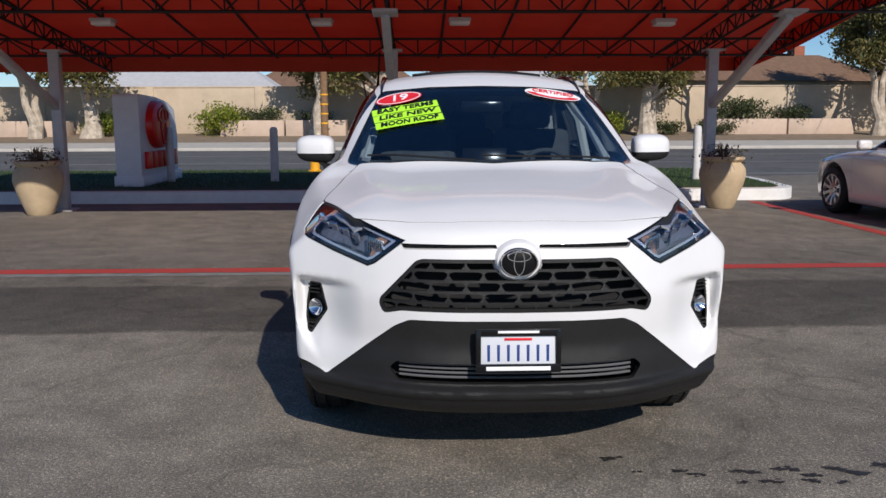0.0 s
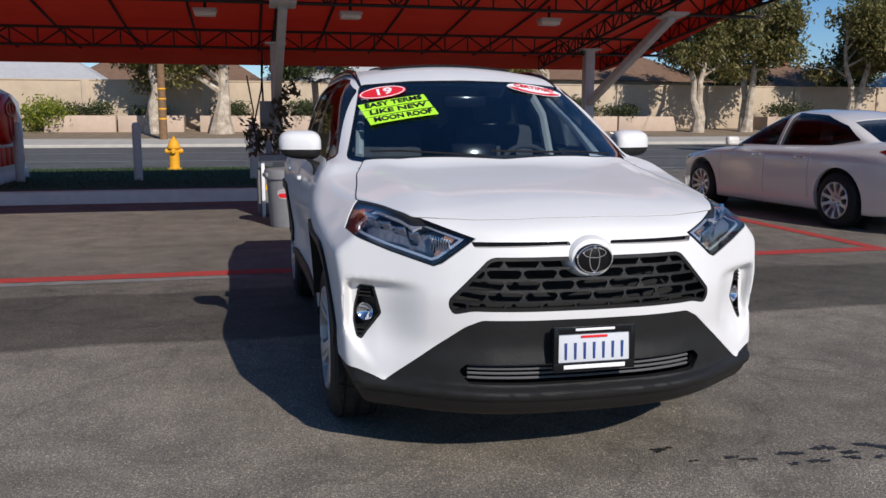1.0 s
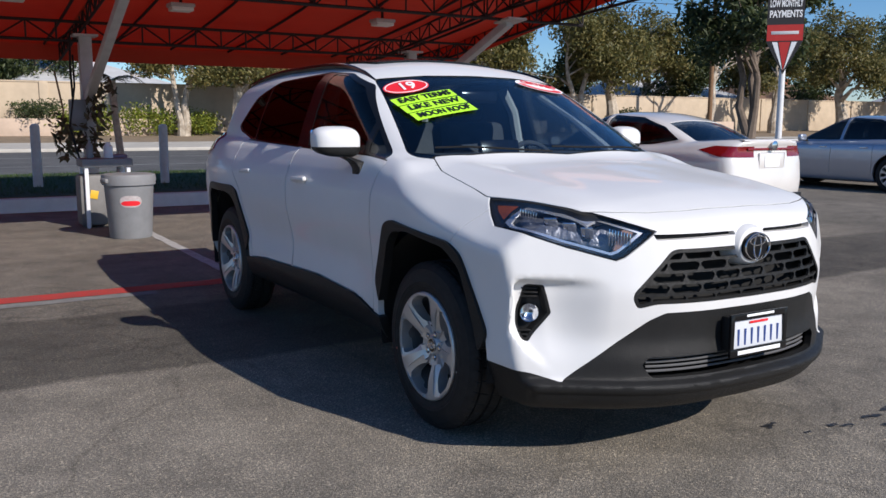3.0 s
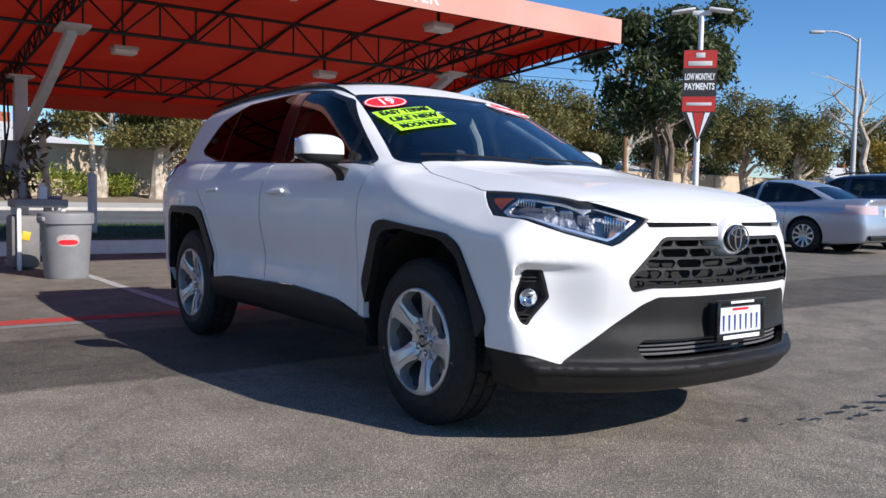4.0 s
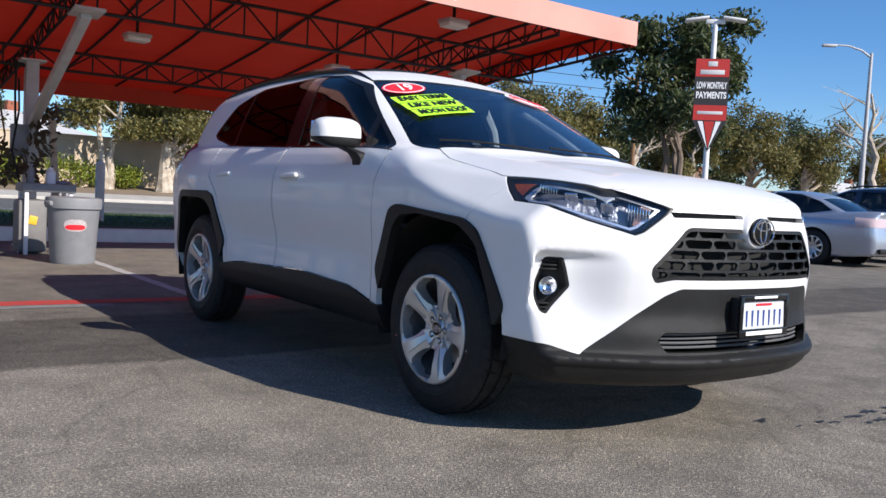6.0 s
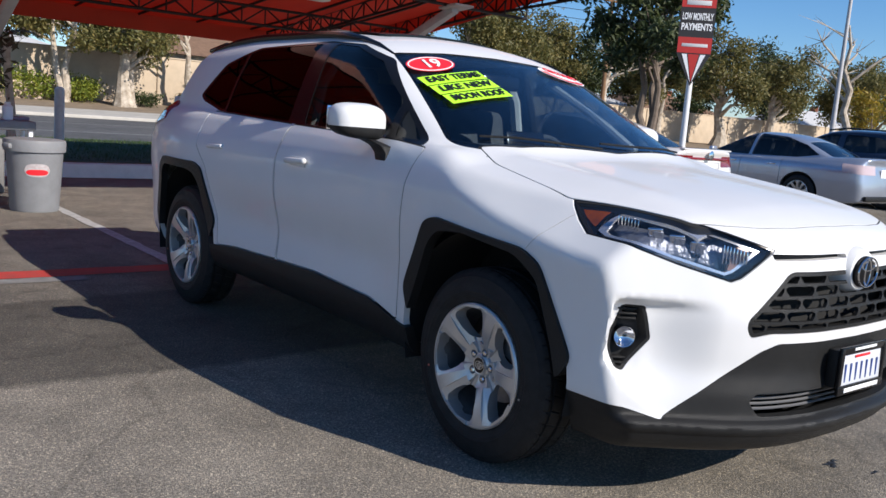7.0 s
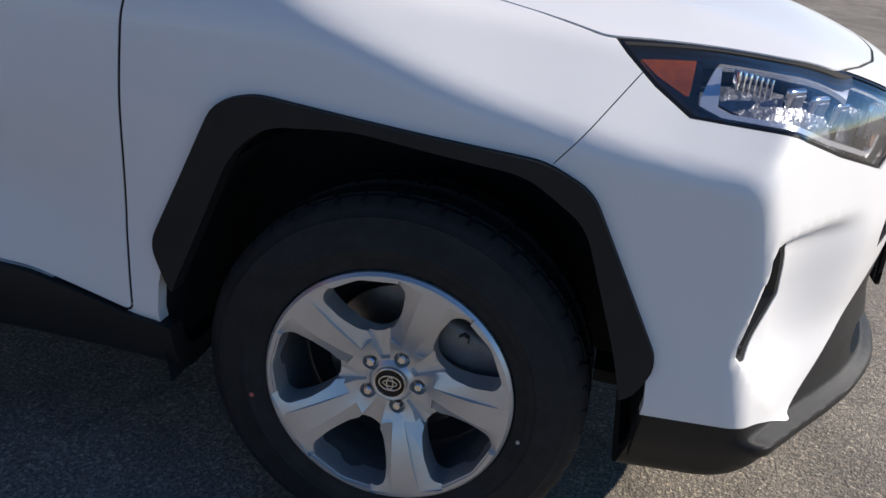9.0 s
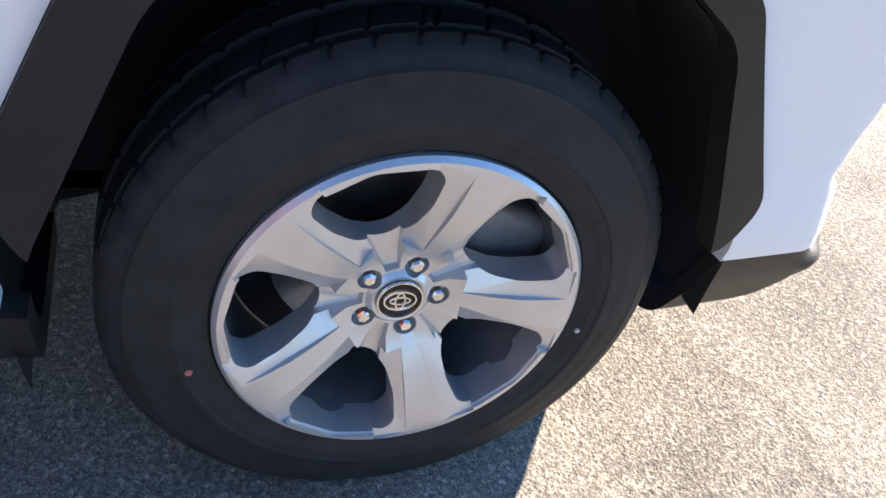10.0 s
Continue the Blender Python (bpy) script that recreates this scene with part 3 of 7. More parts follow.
    # outline in x, y from above
    edge_h = [(0.25, 0.135), (0.40, 0.165), (0.52, 0.213), (0.615, 0.268), (0.66, 0.36), (0.70, 0.47), (0.774, 0.648), (0.764, 0.73), (0.738, 0.90), (0.716, 1.085), (0.66, 1.255), (0.5, 1.19)]
    hood_o = rounded([(0, 0.122)] + edge_h + [(0, 1.11)] + [(-a, b) for a, b in edge_h[::-1]], 0.02)

    def well_r(a):
        return 0.437 + 0.042 * max(0.0, math.sin(a)) ** 0.7
    wells = [prism([(h + well_r(a) * math.cos(a), 0.365 + well_r(a) * math.sin(a)) for a in [2 * math.pi * k / 48 for k in range(48)]], "x", 0.50, 1.2, mirror=s) for h in hubs for s in sides]
    open_front = rounded([(1.345, 0.42), (1.335, 0.48), (1.21, 0.76), (1.145, 0.820), (1.0, 0.835), (0.725, 0.803), (0.628, 0.735), (0.552, 0.52), (0.525, 0.42), (0.525, 0.1), (1.345, 0.1)], 0.035)
    open_rear = rounded([(3.205, 0.42), (3.215, 0.48), (3.335, 0.75), (3.40, 0.808), (3.5, 0.825), (3.86, 0.825), (3.92, 0.78), (4.02, 0.52), (4.03, 0.42), (4.03, 0.1), (3.205, 0.1)], 0.035)
    body = minus(shell, *wells)
    # hood
    part("hood", both(shell, prism(offset(hood_o, -0.003), "z", 0.90, 1.35)), M_WHITE, car)
    body = minus(body, prism(offset(hood_o, 0.003), "z", 0.90, 1.35))
    # front openings
    body = minus(body, prism(offset(grille, 0.002), "y", -0.4, 0.42), prism(offset(low_black, 0.002), "y", -0.4, 0.57), prism(shield_o, "y", 0.9, 2.15))
    for s in sides:
        body = minus(body, lamp_solid(0.003, s), prism(fog, "y", -0.3, 0.48, mirror=s), prism(slot, "y", -0.3, 0.5, mirror=s))
        body = minus(body, prism(offset(clad_front, 0.001), "x", 0.70, 1.2, mirror=s), prism(offset(clad_rear, 0.001), "x", 0.70, 1.2, mirror=s), prism(offset(sill, 0.001), "x", 0.55, 1.2, mirror=s))
        body = minus(body, prism(day, "x", 0.4, 1.2, mirror=s), prism(offset(door_front, 0.0035), "x", 0.7, 1.2, mirror=s), prism(offset(door_rear, 0.0035), "x", 0.7, 1.2, mirror=s))
        seam = [(0.56, 0.985), (0.5625, 0.985), (0.6925, 0.825), (0.690, 0.825)]
        body = minus(body, prism(seam, "x", 0.6, 1.2, mirror=s))
    part("body", body, M_WHITE, car)
    def level(v):
        return level_mesh(f, ax, grid, v)[0]
    deep = boolean(level(-0.0022), lev["in"])
    nose_box = prism([(-1, -0.3), (1, -0.3), (1, 0.75), (-1, 0.75)], "z", 0.7, 1.2)
    lv = {v: both(level(v), nose_box) for v in (-0.002, -0.020, -0.026, -0.048, -0.054, -0.058, -0.068)}
    lamp_wall, lamp_mid, lamp_bowl = boolean(lv[-0.002], lv[-0.068]), boolean(lv[-0.020], lv[-0.026]), boolean(lv[-0.048], lv[-0.054])
    lamp_back = boolean(lv[-0.058], lv[-0.068])
    # near-black strips just under the panel gaps stand in for their shade
    part("hood_gap_fill", minus(both(deep, prism(offset(hood_o, 0.012), "z", 0.90, 1.35)), prism(offset(hood_o, -0.012), "z", 0.8, 1.4)), M_VOID, car)
    for s in sides:
        for o in (door_front, door_rear):
            part("door_gap_fill", minus(both(deep, prism(offset(o, 0.012), "x", 0.72, 1.2, mirror=s)), prism(offset(o, -0.012), "x", 0.6, 1.3, mirror=s), prism(offset(sill, 0.02), "x", 0.6, 1.3, mirror=s), prism(day, "x", 0.4, 1.3, mirror=s)), M_VOID, car)
    low = minus(both(layer_skin, prism(low_black, "y", -0.4, 0.568)), prism(intake, "y", -0.4, 0.30), *wells)
    part("lower_bumper", low, M_BLACK, car, "grained dark grey plastic lower bumper")
    for s in sides:
        sg = -1 if s else 1
        doorf = minus(both(shell, prism(offset(door_front, -0.002), "x", 0.7, 1.2, mirror=s)))
        d = part("front_door", doorf, M_WHITE, car)
        d2 = part("rear_door", both(shell, prism(offset(door_rear, -0.002), "x", 0.7, 1.2, mirror=s)), M_WHITE, car)
        for dd, y in ((d, 2.27), (d2, 3.17)):
            h = box(0.026, 0.19, 0.026, 0.011, pose(0.914 * sg, y, 0.978, 0, 0, 0) @ pose(0, 0, 0, -3, 0, 0), 3)
            part("handle", h, M_WHITE, dd)
            part("handle_pocket", box(0.006, 0.13, 0.045, 0.0028, pose(0.9035 * sg, y - 0.01, 0.975)), M_WHITE, dd)
        for name, o in (("front_wheel_cladding", clad_front), ("rear_wheel_cladding", clad_rear), ("sill_cladding", sill)):
            me = minus(both(clad, prism(o, "x", 0.60, 1.2, mirror=s)), prism(open_front, "x", 0.5, 1.3, mirror=s), prism(open_rear, "x", 0.5, 1.3, mirror=s))
            part(name, me, M_BLACK, car, "grained black plastic cladding")
        part("front_window", both(pane, prism(win_front, "x", 0.4, 1.2, mirror=s)), M_TINT, car).visible_shadow = False
        part("corner_window", both(pane, prism(win_corner, "x", 0.4, 1.2, mirror=s)), M_TINT, car).visible_shadow = False
        part("rear_window", both(pane, prism(win_rear, "x", 0.4, 1.2, mirror=s)), M_PRIVACY, car, "dark privacy glass").visible_shadow = False
        part("quarter_window", both(pane, prism(win_quarter, "x", 0.4, 1.2, mirror=s)), M_PRIVACY, car, "dark privacy glass").visible_shadow = False
        frame_me = minus(both(trim, prism(day, "x", 0.4, 1.2, mirror=s)), *[prism(w, "x", 0.4, 1.2, mirror=s) for w in (win_front, win_corner, win_rear, win_quarter)])
        part("window_trim", frame_me, M_GLOSSBLACK, car, "gloss black window surround")
        # headlight
        hl = part("headlight", both(pane, lamp_solid(0.0, s)), M_LENS, car, "clear headlight with chrome reflectors and amber side marker")
        hl.visible_shadow = False
        part("housing", both(lamp_back, lamp_solid(0.008, s)), M_HOUSING, hl)
        part("bezel", minus(both(lamp_wall, lamp_solid(0.001, s)), lamp_solid(-0.0035, s, 0.66)), M_GLOSSBLACK, hl)
        ring = minus(both(lamp_mid, lamp_solid(-0.014, s, 0.49)), lamp_solid(-0.023, s, 0.462))
        part("light_guide", ring, M_GUIDE, hl, "bright chrome light guide frame")
        part("reflector", both(lamp_bowl, lamp_solid(-0.022, s, 0.47)), M_BOWL, hl, "silver reflector bowl")
        marker = [(0.640, 1.006), (0.500, 0.990), (0.508, 0.925), (0.560, 0.950)]
        part("rear_cover", minus(both(lamp_mid, lamp_solid(-0.002, s)), prism(rounded(offset(marker, 0.001), 0.006), "x", 0.5, 1.1, mirror=s), prism([(0.3, -0.3), (1.0, -0.3), (1.0, 0.492), (0.3, 0.492)], "z", 0.6, 1.2, mirror=s)), M_GLOSSBLACK, hl)
        part("side_marker", both(lamp_mid, prism(rounded(marker, 0.006), "x", 0.5, 1.1, mirror=s)), M_AMBER, hl, "amber side marker")
        part("turn_lamp", both(lamp_mid, prism(rounded([(0.478, 0.897), (0.512, 0.908), (0.552, 0.836), (0.540, 0.832)], 0.006), "y", -0.1, 0.4, mirror=s)), M_TURN, hl)
        for t, w in ((0.20, 0.036), (0.50, 0.040), (0.82, 0.040)):
            bx, by, bz = 0.575 + 0.150 * t, 0.205 + 0.150 * t, 0.878 + 0.048 * t
            b = box(w + 0.008, 0.012, 0.058, 0.005, pose(bx * sg, by + 0.016, bz, 16, 0, 42 * sg), 3)
            part("projector", b, M_CHROME, hl)
            part("projector_lens", box(w - 0.006, 0.008, 0.036, 0.0038, pose((bx - 0.004) * sg, by + 0.007, bz + 0.001, 16, 0, 42 * sg), 3), M_BOWL, hl)
        for k in range(8):
            t = k / 7
            part("reflector_rib", box(0.004, 0.016, 0.040 + 0.020 * t, 0.001, pose((0.500 + 0.055 * t) * sg, 0.140 + 0.048 * t, 0.876 + 0.006 * t, 0, 0, 34 * sg)), M_CHROME, hl)
        for k in range(7):
            t = k / 6
            part("reflector_rib", box(0.004, 0.014, 0.030, 0.001, pose((0.730 + 0.030 * t) * sg, 0.385 + 0.055 * t, 0.945 + 0.012 * t, 0, 0, 58 * sg)), M_CHROME, hl)
        # fog lamp
        fg = part("fog_lamp", both(layer_back, prism(offset(fog, 0.012), "y", -0.3, 0.50, mirror=s)), M_BLACK, car, "fog lamp in a black bezel")
        wall_me = minus(both(layer_skin, prism(fog, "y", -0.3, 0.50, mirror=s)), prism(offset(fog, -0.008), "y", -0.4, 0.7, mirror=s))
        part("bezel", wall_me, M_BLACK, fg)
        for i, z in enumerate((0.692, 0.677, 0.662, 0.535, 0.52, 0.507)):
            xr = 0.779 + 0.012 * (z < 0.6)
            part("rib", box(0.060 - 0.014 * (z < 0.6), 0.030, 0.006, 0.002, pose(xr * sg, surface(xr, z, "y", -0.2, 0.6) + 0.022, z, 0, 0, 36 * sg)), M_BLACK, fg)
        fp = pose(0.782 * sg, surface(0.782, 0.600, "y", -0.2, 0.6) + 0.008, 0.600, 90, 0, 32 * sg)
        part("lens", lathe([(0, 0.012), (0.020, 0.008), (0.031, 0.0), (0.031, -0.02)], 28, fp), M_LENS, fg)
        part("reflector", lathe([(0, -0.022), (0.018, -0.016), (0.03, -0.002), (0.034, 0.001), (0.036, -0.02)], 28, fp), M_CHROME, fg)
        part("slot_insert", both(layer_back, prism(offset(slot, 0.006), "y", -0.3, 0.5, mirror=s)), M_BLACK, car)
        # wheel wells
        for h in hubs:
            bm = bmesh.new()
            n = 36
            rows = []
            for k in range(n + 1):
                a = radians(-13 + 201 * k / n)
                rows.append([bm.verts.new((sg * x, h + r * math.cos(a), 0.365 + r * math.sin(a))) for x, r in ((0.872, well_r(a) + 0.002), (0.80, well_r(a) + 0.006), (0.55, well_r(a) + 0.008), (0.5, 0.43), (0.5, 0.02))])
            for p, q in zip(rows, rows[1:]):
                for i in range(4):
                    bm.faces.new((p[i], q[i], q[i + 1], p[i + 1]))
            part("wheel_liner", bm, M_VOID, car)
        # mirror
        bm = bmesh.new()
        bmesh.ops.create_uvsphere(bm, u_segments=28, v_segments=18, radius=1)
        for v in bm.verts:
            q = v.co.copy()
            p = Vector([math.copysign(abs(c) ** 0.62, c) for c in q])
            t = (p.x + 1) / 2
            v.co = Vector((0.930 + 0.108 * p.x, 1.735 + (0.085 - 0.012 * t) * p.y + 0.02 * p.x, 1.192 + (0.077 - 0.010 * t) * p.z + 0.004 * p.x - 0.012 * max(0, -p.y)))
            v.co.x *= sg
        cap = bm
        low_bm = cap.copy()
        bmesh.ops.bisect_plane(cap, geom=cap.verts[:] + cap.edges[:] + cap.faces[:], plane_co=(0, 0, 1.166), plane_no=(0, 0, 1), clear_inner=True)
        bmesh.ops.bisect_plane(low_bm, geom=low_bm.verts[:] + low_bm.edges[:] + low_bm.faces[:], plane_co=(0, 0, 1.165), plane_no=(0, 0, 1), clear_outer=True)
        for b in (cap, low_bm):
            bmesh.ops.recalc_face_normals(b, faces=b.faces)
        mir = part("door_mirror", cap, M_WHITE, car, "white-capped door mirror on a black arm")
        part("lower_shell", low_bm, M_BLACK, mir)
        arm = bmesh.new()
        secs = []
        for x, y, z, w, h in ((0.900, 1.700, 1.120, 0.11, 0.03), (0.855, 1.655, 1.095, 0.105, 0.05), (0.838, 1.635, 1.065, 0.10, 0.06), (0.850, 1.625, 1.035, 0.085, 0.05)):
            secs.append([arm.verts.new((sg * (x + dx), y + dy, z)) for dx, dy in ((-h / 2, -w / 2), (h / 2, -w / 2 + 0.01), (h / 2, w / 2), (-h / 2, w / 2))])
        for a, b in zip(secs, secs[1:]):
            for k in range(4):
                arm.faces.new((a[k], a[(k + 1) % 4], b[(k + 1) % 4], b[k]))
        arm.faces.new(secs[0])
        arm.faces.new(secs[-1])
        bmesh.ops.recalc_face_normals(arm, faces=arm.faces)
        bmesh.ops.bevel(arm, geom=arm.edges[:], offset=0.008, segments=2, profile=0.5, affect="EDGES")
        part("arm", arm, M_BLACK, mir)
        part("mirror_glass", box(0.17, 0.004, 0.10, 0.0015, pose(0.93 * sg, 1.825, 1.195, 0, 0, 6 * sg)), M_CHROME, mir)
        # roof rail
        def top_of(x, y):
            zz = np.linspace(1.3, 1.75, 400)
            v = f(np.full(400, x), np.full(400, y), zz)
            return float(zz[np.argmax(v > 0)])
        ts = [k / 16 for k in range(17)]
        rail = [(sg * 0.575, 2.00 + 2.05 * t, top_of(0.575, 2.00 + 2.05 * t) - 0.004 + 0.022 * min(1, 5 * t, 5 * (1 - t))) for t in ts]
        part("roof_rail", tube(rail, [0.008 + 0.010 * min(1, 5 * t, 5 * (1 - t)) for t in ts], 8), M_GLOSSBLACK, car, "black roof rail")
        part("tail_lamp", both(layer_out, prism(rounded([(4.13, 1.09), (4.60, 1.00), (4.60, 1.20), (4.20, 1.205)], 0.02), "x", 0.50, 1.2, mirror=s)), material("tail_lamp_red", (0.35, 0.01, 0.012), 0.15, coat=1.0), car)
    # windscreen
    ws = part("windscreen", both(pane, prism(offset(shield_o, 0.004), "y", 0.9, 2.2)), M_WINDSHIELD, car, "raked windscreen with sale stickers")
    ws.visible_shadow = False
    part("windscreen_border", minus(both(boolean(lev["g2"], lev["in"]), prism(offset(shield_o, 0.01), "y", 0.9, 2.2)), prism(offset(shield_o, -0.022), "y", 0.8, 2.3)), M_GLOSSBLACK, car)
    part("sunroof", both(layer_out, prism(rounded([(-0.40, 2.35), (0.40, 2.35), (0.40, 2.95), (-0.40, 2.95)], 0.05), "z", 1.55, 1.75)), M_GLOSSBLACK, car, "dark glass moon roof panel")
    part("roof_spoiler", box(1.02, 0.26, 0.030, 0.012, pose(0, 4.10, 1.560, -9, 0, 0), 3), M_GLOSSBLACK, car, "gloss black roof spoiler")
    # grille
    gr = part("grille", box(1.10, 0.012, 0.27, 0.0, pose(0, 0.185, 0.735)), M_VOID, car, "black grille with rows of stepped slots")
    rim_me = minus(both(layer_skin, prism(grille, "y", -0.4, 0.4)), prism(offset(grille, -0.012), "y", -0.5, 0.5))
    part("grille_frame", rim_me, M_BLACK, gr)
    bars = boolean(level_mesh(f, ax, grid, -0.006)[0], level(-0.017))
    inner = prism(offset(grille, -0.008), "y", -0.4, 0.4)
    cells = both(bars, inner)
    nrow = 5
    ztop, zbot = 0.838, 0.640
    dz = (ztop - zbot) / nrow
    for r in range(nrow):
        zc = ztop - dz * (r + 0.5)
        w = 0.128
        for k in range(-6, 7):
            xc = (k + (0.5 if r % 2 else 0)) * w
            if abs(xc) > 0.56:
                continue
            # a slot, stepped at its ends
            o = [(xc - 0.060, zc - 0.001), (xc - 0.048, zc - 0.0155), (xc + 0.048, zc - 0.0155), (xc + 0.060, zc - 0.001), (xc + 0.060, zc + 0.009), (xc + 0.048, zc + 0.015), (xc - 0.048, zc + 0.015), (xc - 0.060, zc + 0.009)]
            cells = minus(cells, prism(o, "y", -0.4, 0.5))
    part("grille_mesh", cells, M_BLACK, gr)
    boss = lathe([(0, 0.03), (0.05, 0.03), (0.078, 0.022), (0.092, 0.0), (0.094, -0.06)], 40, pose(0, 0.035, 0.835, 90, 0, 0) @ Matrix.Diagonal((1.0, 0.86, 1, 1)))
    part("emblem_surround", boss, M_WHITE, car)
    em = part("emblem", lathe([(0, 0.012), (0.05, 0.009), (0.068, 0.0), (0.07, -0.02)], 40, pose(0, 0.003, 0.833, 90, 0, 0) @ Matrix.Diagonal((1.0, 0.78, 1, 1))), M_BADGE, car, "black oval emblem with chrome rings")
    at = pose(0, -0.006, 0.833, 90, 0, 0)
    for rx, ry, dx, dy in ((0.066, 0.050, 0, 0), (0.019, 0.044, 0, 0), (0.042, 0.017, 0, 0.022)):
        b = ellipse_ring(rx, ry, 0.0065, 0.004)
        b.transform(at @ Matrix.Translation((dx, dy, 0.002 if rx > 0.06 else 0.0)))
        part("emblem_ring", b, M_CHROME, em)
    part("intake_back", box(0.95, 0.01, 0.09, 0, pose(0, 0.16, 0.415)), M_VOID, car)
    for z in (0.392, 0.409, 0.426, 0.441):
        pts = [(-0.44 + 0.88 * k / 20, 0.035 + float(RAV["front"](abs(-0.44 + 0.88 * k / 20))), z) for k in range(21)]
        part("intake_bar", tube(pts, 0.005, 6), material("bar_grey", (0.12, 0.12, 0.125), 0.4), car)
    # number plate
    pl = part("number_plate", box(0.285, 0.004, 0.136, 0.0015, pose(-0.004, -0.033, 0.517, 0, 0, 0) @ pose(0, 0, 0, -3, 0, 0)), M_PLATE, car, "white number plate in a black dealer frame")
    fr = merge(box(0.312, 0.012, 0.026, 0.003, pose(-0.004, -0.036, 0.582)), box(0.312, 0.012, 0.032, 0.003, pose(-0.004, -0.038, 0.449)), box(0.020, 0.012, 0.150, 0.003, pose(-0.150, -0.037, 0.515)), box(0.020, 0.012, 0.150, 0.003, pose(0.142, -0.037, 0.515)))
    part("plate_frame", fr, M_GLOSSBLACK, pl)
    part("plate_bracket", box(0.30, 0.04, 0.13, 0.008, pose(-0.004, -0.008, 0.52)), M_BLACK, pl)
    for k in range(7):
        part("character_bar", box(0.010, 0.002, 0.062, 0.0006, pose(-0.112 + 0.036 * k, -0.0365, 0.505)), M_BLUEINK, pl)
    part("header_bar", box(0.10, 0.002, 0.009, 0.0006, pose(-0.004, -0.0365, 0.557)), M_REDINK, pl)
    part("frame_bar", box(0.15, 0.002, 0.009, 0.0006, pose(-0.004, -0.0425, 0.585)), M_WHITEINK, pl)
    part("frame_bar", box(0.235, 0.002, 0.015, 0.0006, pose(-0.004, -0.0445, 0.449)), M_WHITEINK, pl)
    # wipers and cowl
    part("cowl", slab([(-0.72, 1.33), (-0.5, 1.19), (0, 1.12), (0.5, 1.19), (0.72, 1.33), (0.70, 1.16), (0, 1.07), (-0.70, 1.16)], "z", 1.07, 1.098), M_BLACK, car)
    for x0, x1 in ((-0.62, -0.08), (-0.05, 0.60)):
        pts = [(x0 + (x1 - x0) * t, 1.128 + 0.18 * ((x0 + (x1 - x0) * t) / 0.72) ** 2 + 0.045 * (1 - t), 0) for t in (0, 0.25, 0.5, 0.75, 1)]
        pts = [(x, y, 1.120 + 0.483 * (y - 1.08) - 0.12 * x * x - 0.38 * x ** 6 + 0.008) for x, y, _ in pts]
        part("wiper", tube(pts, 0.005, 6), M_BLACK, car)
    # wheels
    kit = wheel_meshes()
    zf = kit["zf"]
    kit["cap"] = lathe([(0, zf + 0.004), (0.027, zf + 0.003), (0.031, zf - 0.002), (0.031, zf - 0.01)], 32)
    rings = merge(ellipse_ring(0.0285, 0.0285, 0.003, 0.003), ellipse_ring(0.0205, 0.0145, 0.004, 0.003), ellipse_ring(0.006, 0.0125, 0.0035, 0.003), ellipse_ring(0.013, 0.0055, 0.0035, 0.003))
    rings.transform(Matrix.Translation((0, 0, zf + 0.003)) @ pose(0, 0, 0, 0, 0, 90))
    kit["cap_ring"] = rings
    kit["caliper"] = merge(box(0.085, 0.17, 0.07, 0.018, pose(0.055, -0.135, -0.012, 0, 0, -24), 3), lathe([(0, 0.034), (0.009, 0.034), (0.011, 0.030), (0.011, 0.0)], 6, pose(0.088, -0.118, 0)))
    kit["red_dot"] = lathe([(0, 0.0015), (0.0045, 0.001), (0.005, -0.002)], 14, pose(-0.066, 0.256, 0.1105))
    kit["pale_dot"] = lathe([(0, 0.0015), (0.0035, 0.001), (0.004, -0.002)], 14, pose(-0.050, -0.246, 0.1095))
    mats = dict(red_dot=material("tyre_dot_red", (0.45, 0.12, 0.10), 0.6), pale_dot=material("tyre_dot_pale", (0.4, 0.36, 0.3), 0.6), tyre=M_TYRE, rim=M_ALLOY, barrel=M_BARREL, shield=M_VOID, disc=M_STEEL, nut=M_CHROME, cap=M_GLOSSBLACK, cap_ring=M_CHROME, caliper=material("caliper_grey", (0.20, 0.20, 0.205), 0.45, metal=0.4, vary=0.15, scale=30))
    for k, m in mats.items():
        v = kit[k]
        if isinstance(v, bmesh.types.BMesh):
            me = bpy.data.meshes.new(k)
            v.to_mesh(me)
            v.free()
            v = me
        kit[k] = finish(v, m, 32)
    for h in hubs:
        for sg in (-1, 1):
            add_wheel(car, kit, (0.776 * sg, h, 0.354), sg)
    # interior
    part("dashboard", merge(box(1.36, 0.45, 0.16, 0.05, pose(0, 1.52, 1.03, 6, 0, 0)), box(1.30, 0.25, 0.25, 0.05, pose(0, 1.72, 0.9))), M_INTERIOR, car)
    part("screen", box(0.25, 0.015, 0.13, 0.01, pose(0, 1.68, 1.13, -15, 0, 0)), M_GLOSSBLACK, car)
    part("steering_wheel", lathe([(0.165 + 0.015 * math.cos(a), 0.015 * math.sin(a)) for a in [k * math.pi / 4 for k in range(8)]], 32, pose(0.37, 1.86, 1.02, 65, 0, 0), close=True), M_INTERIOR, car)
    part("steering_hub", box(0.30, 0.06, 0.10, 0.02, pose(0.37, 1.84, 1.02, -25, 0, 0)), M_INTERIOR, car)
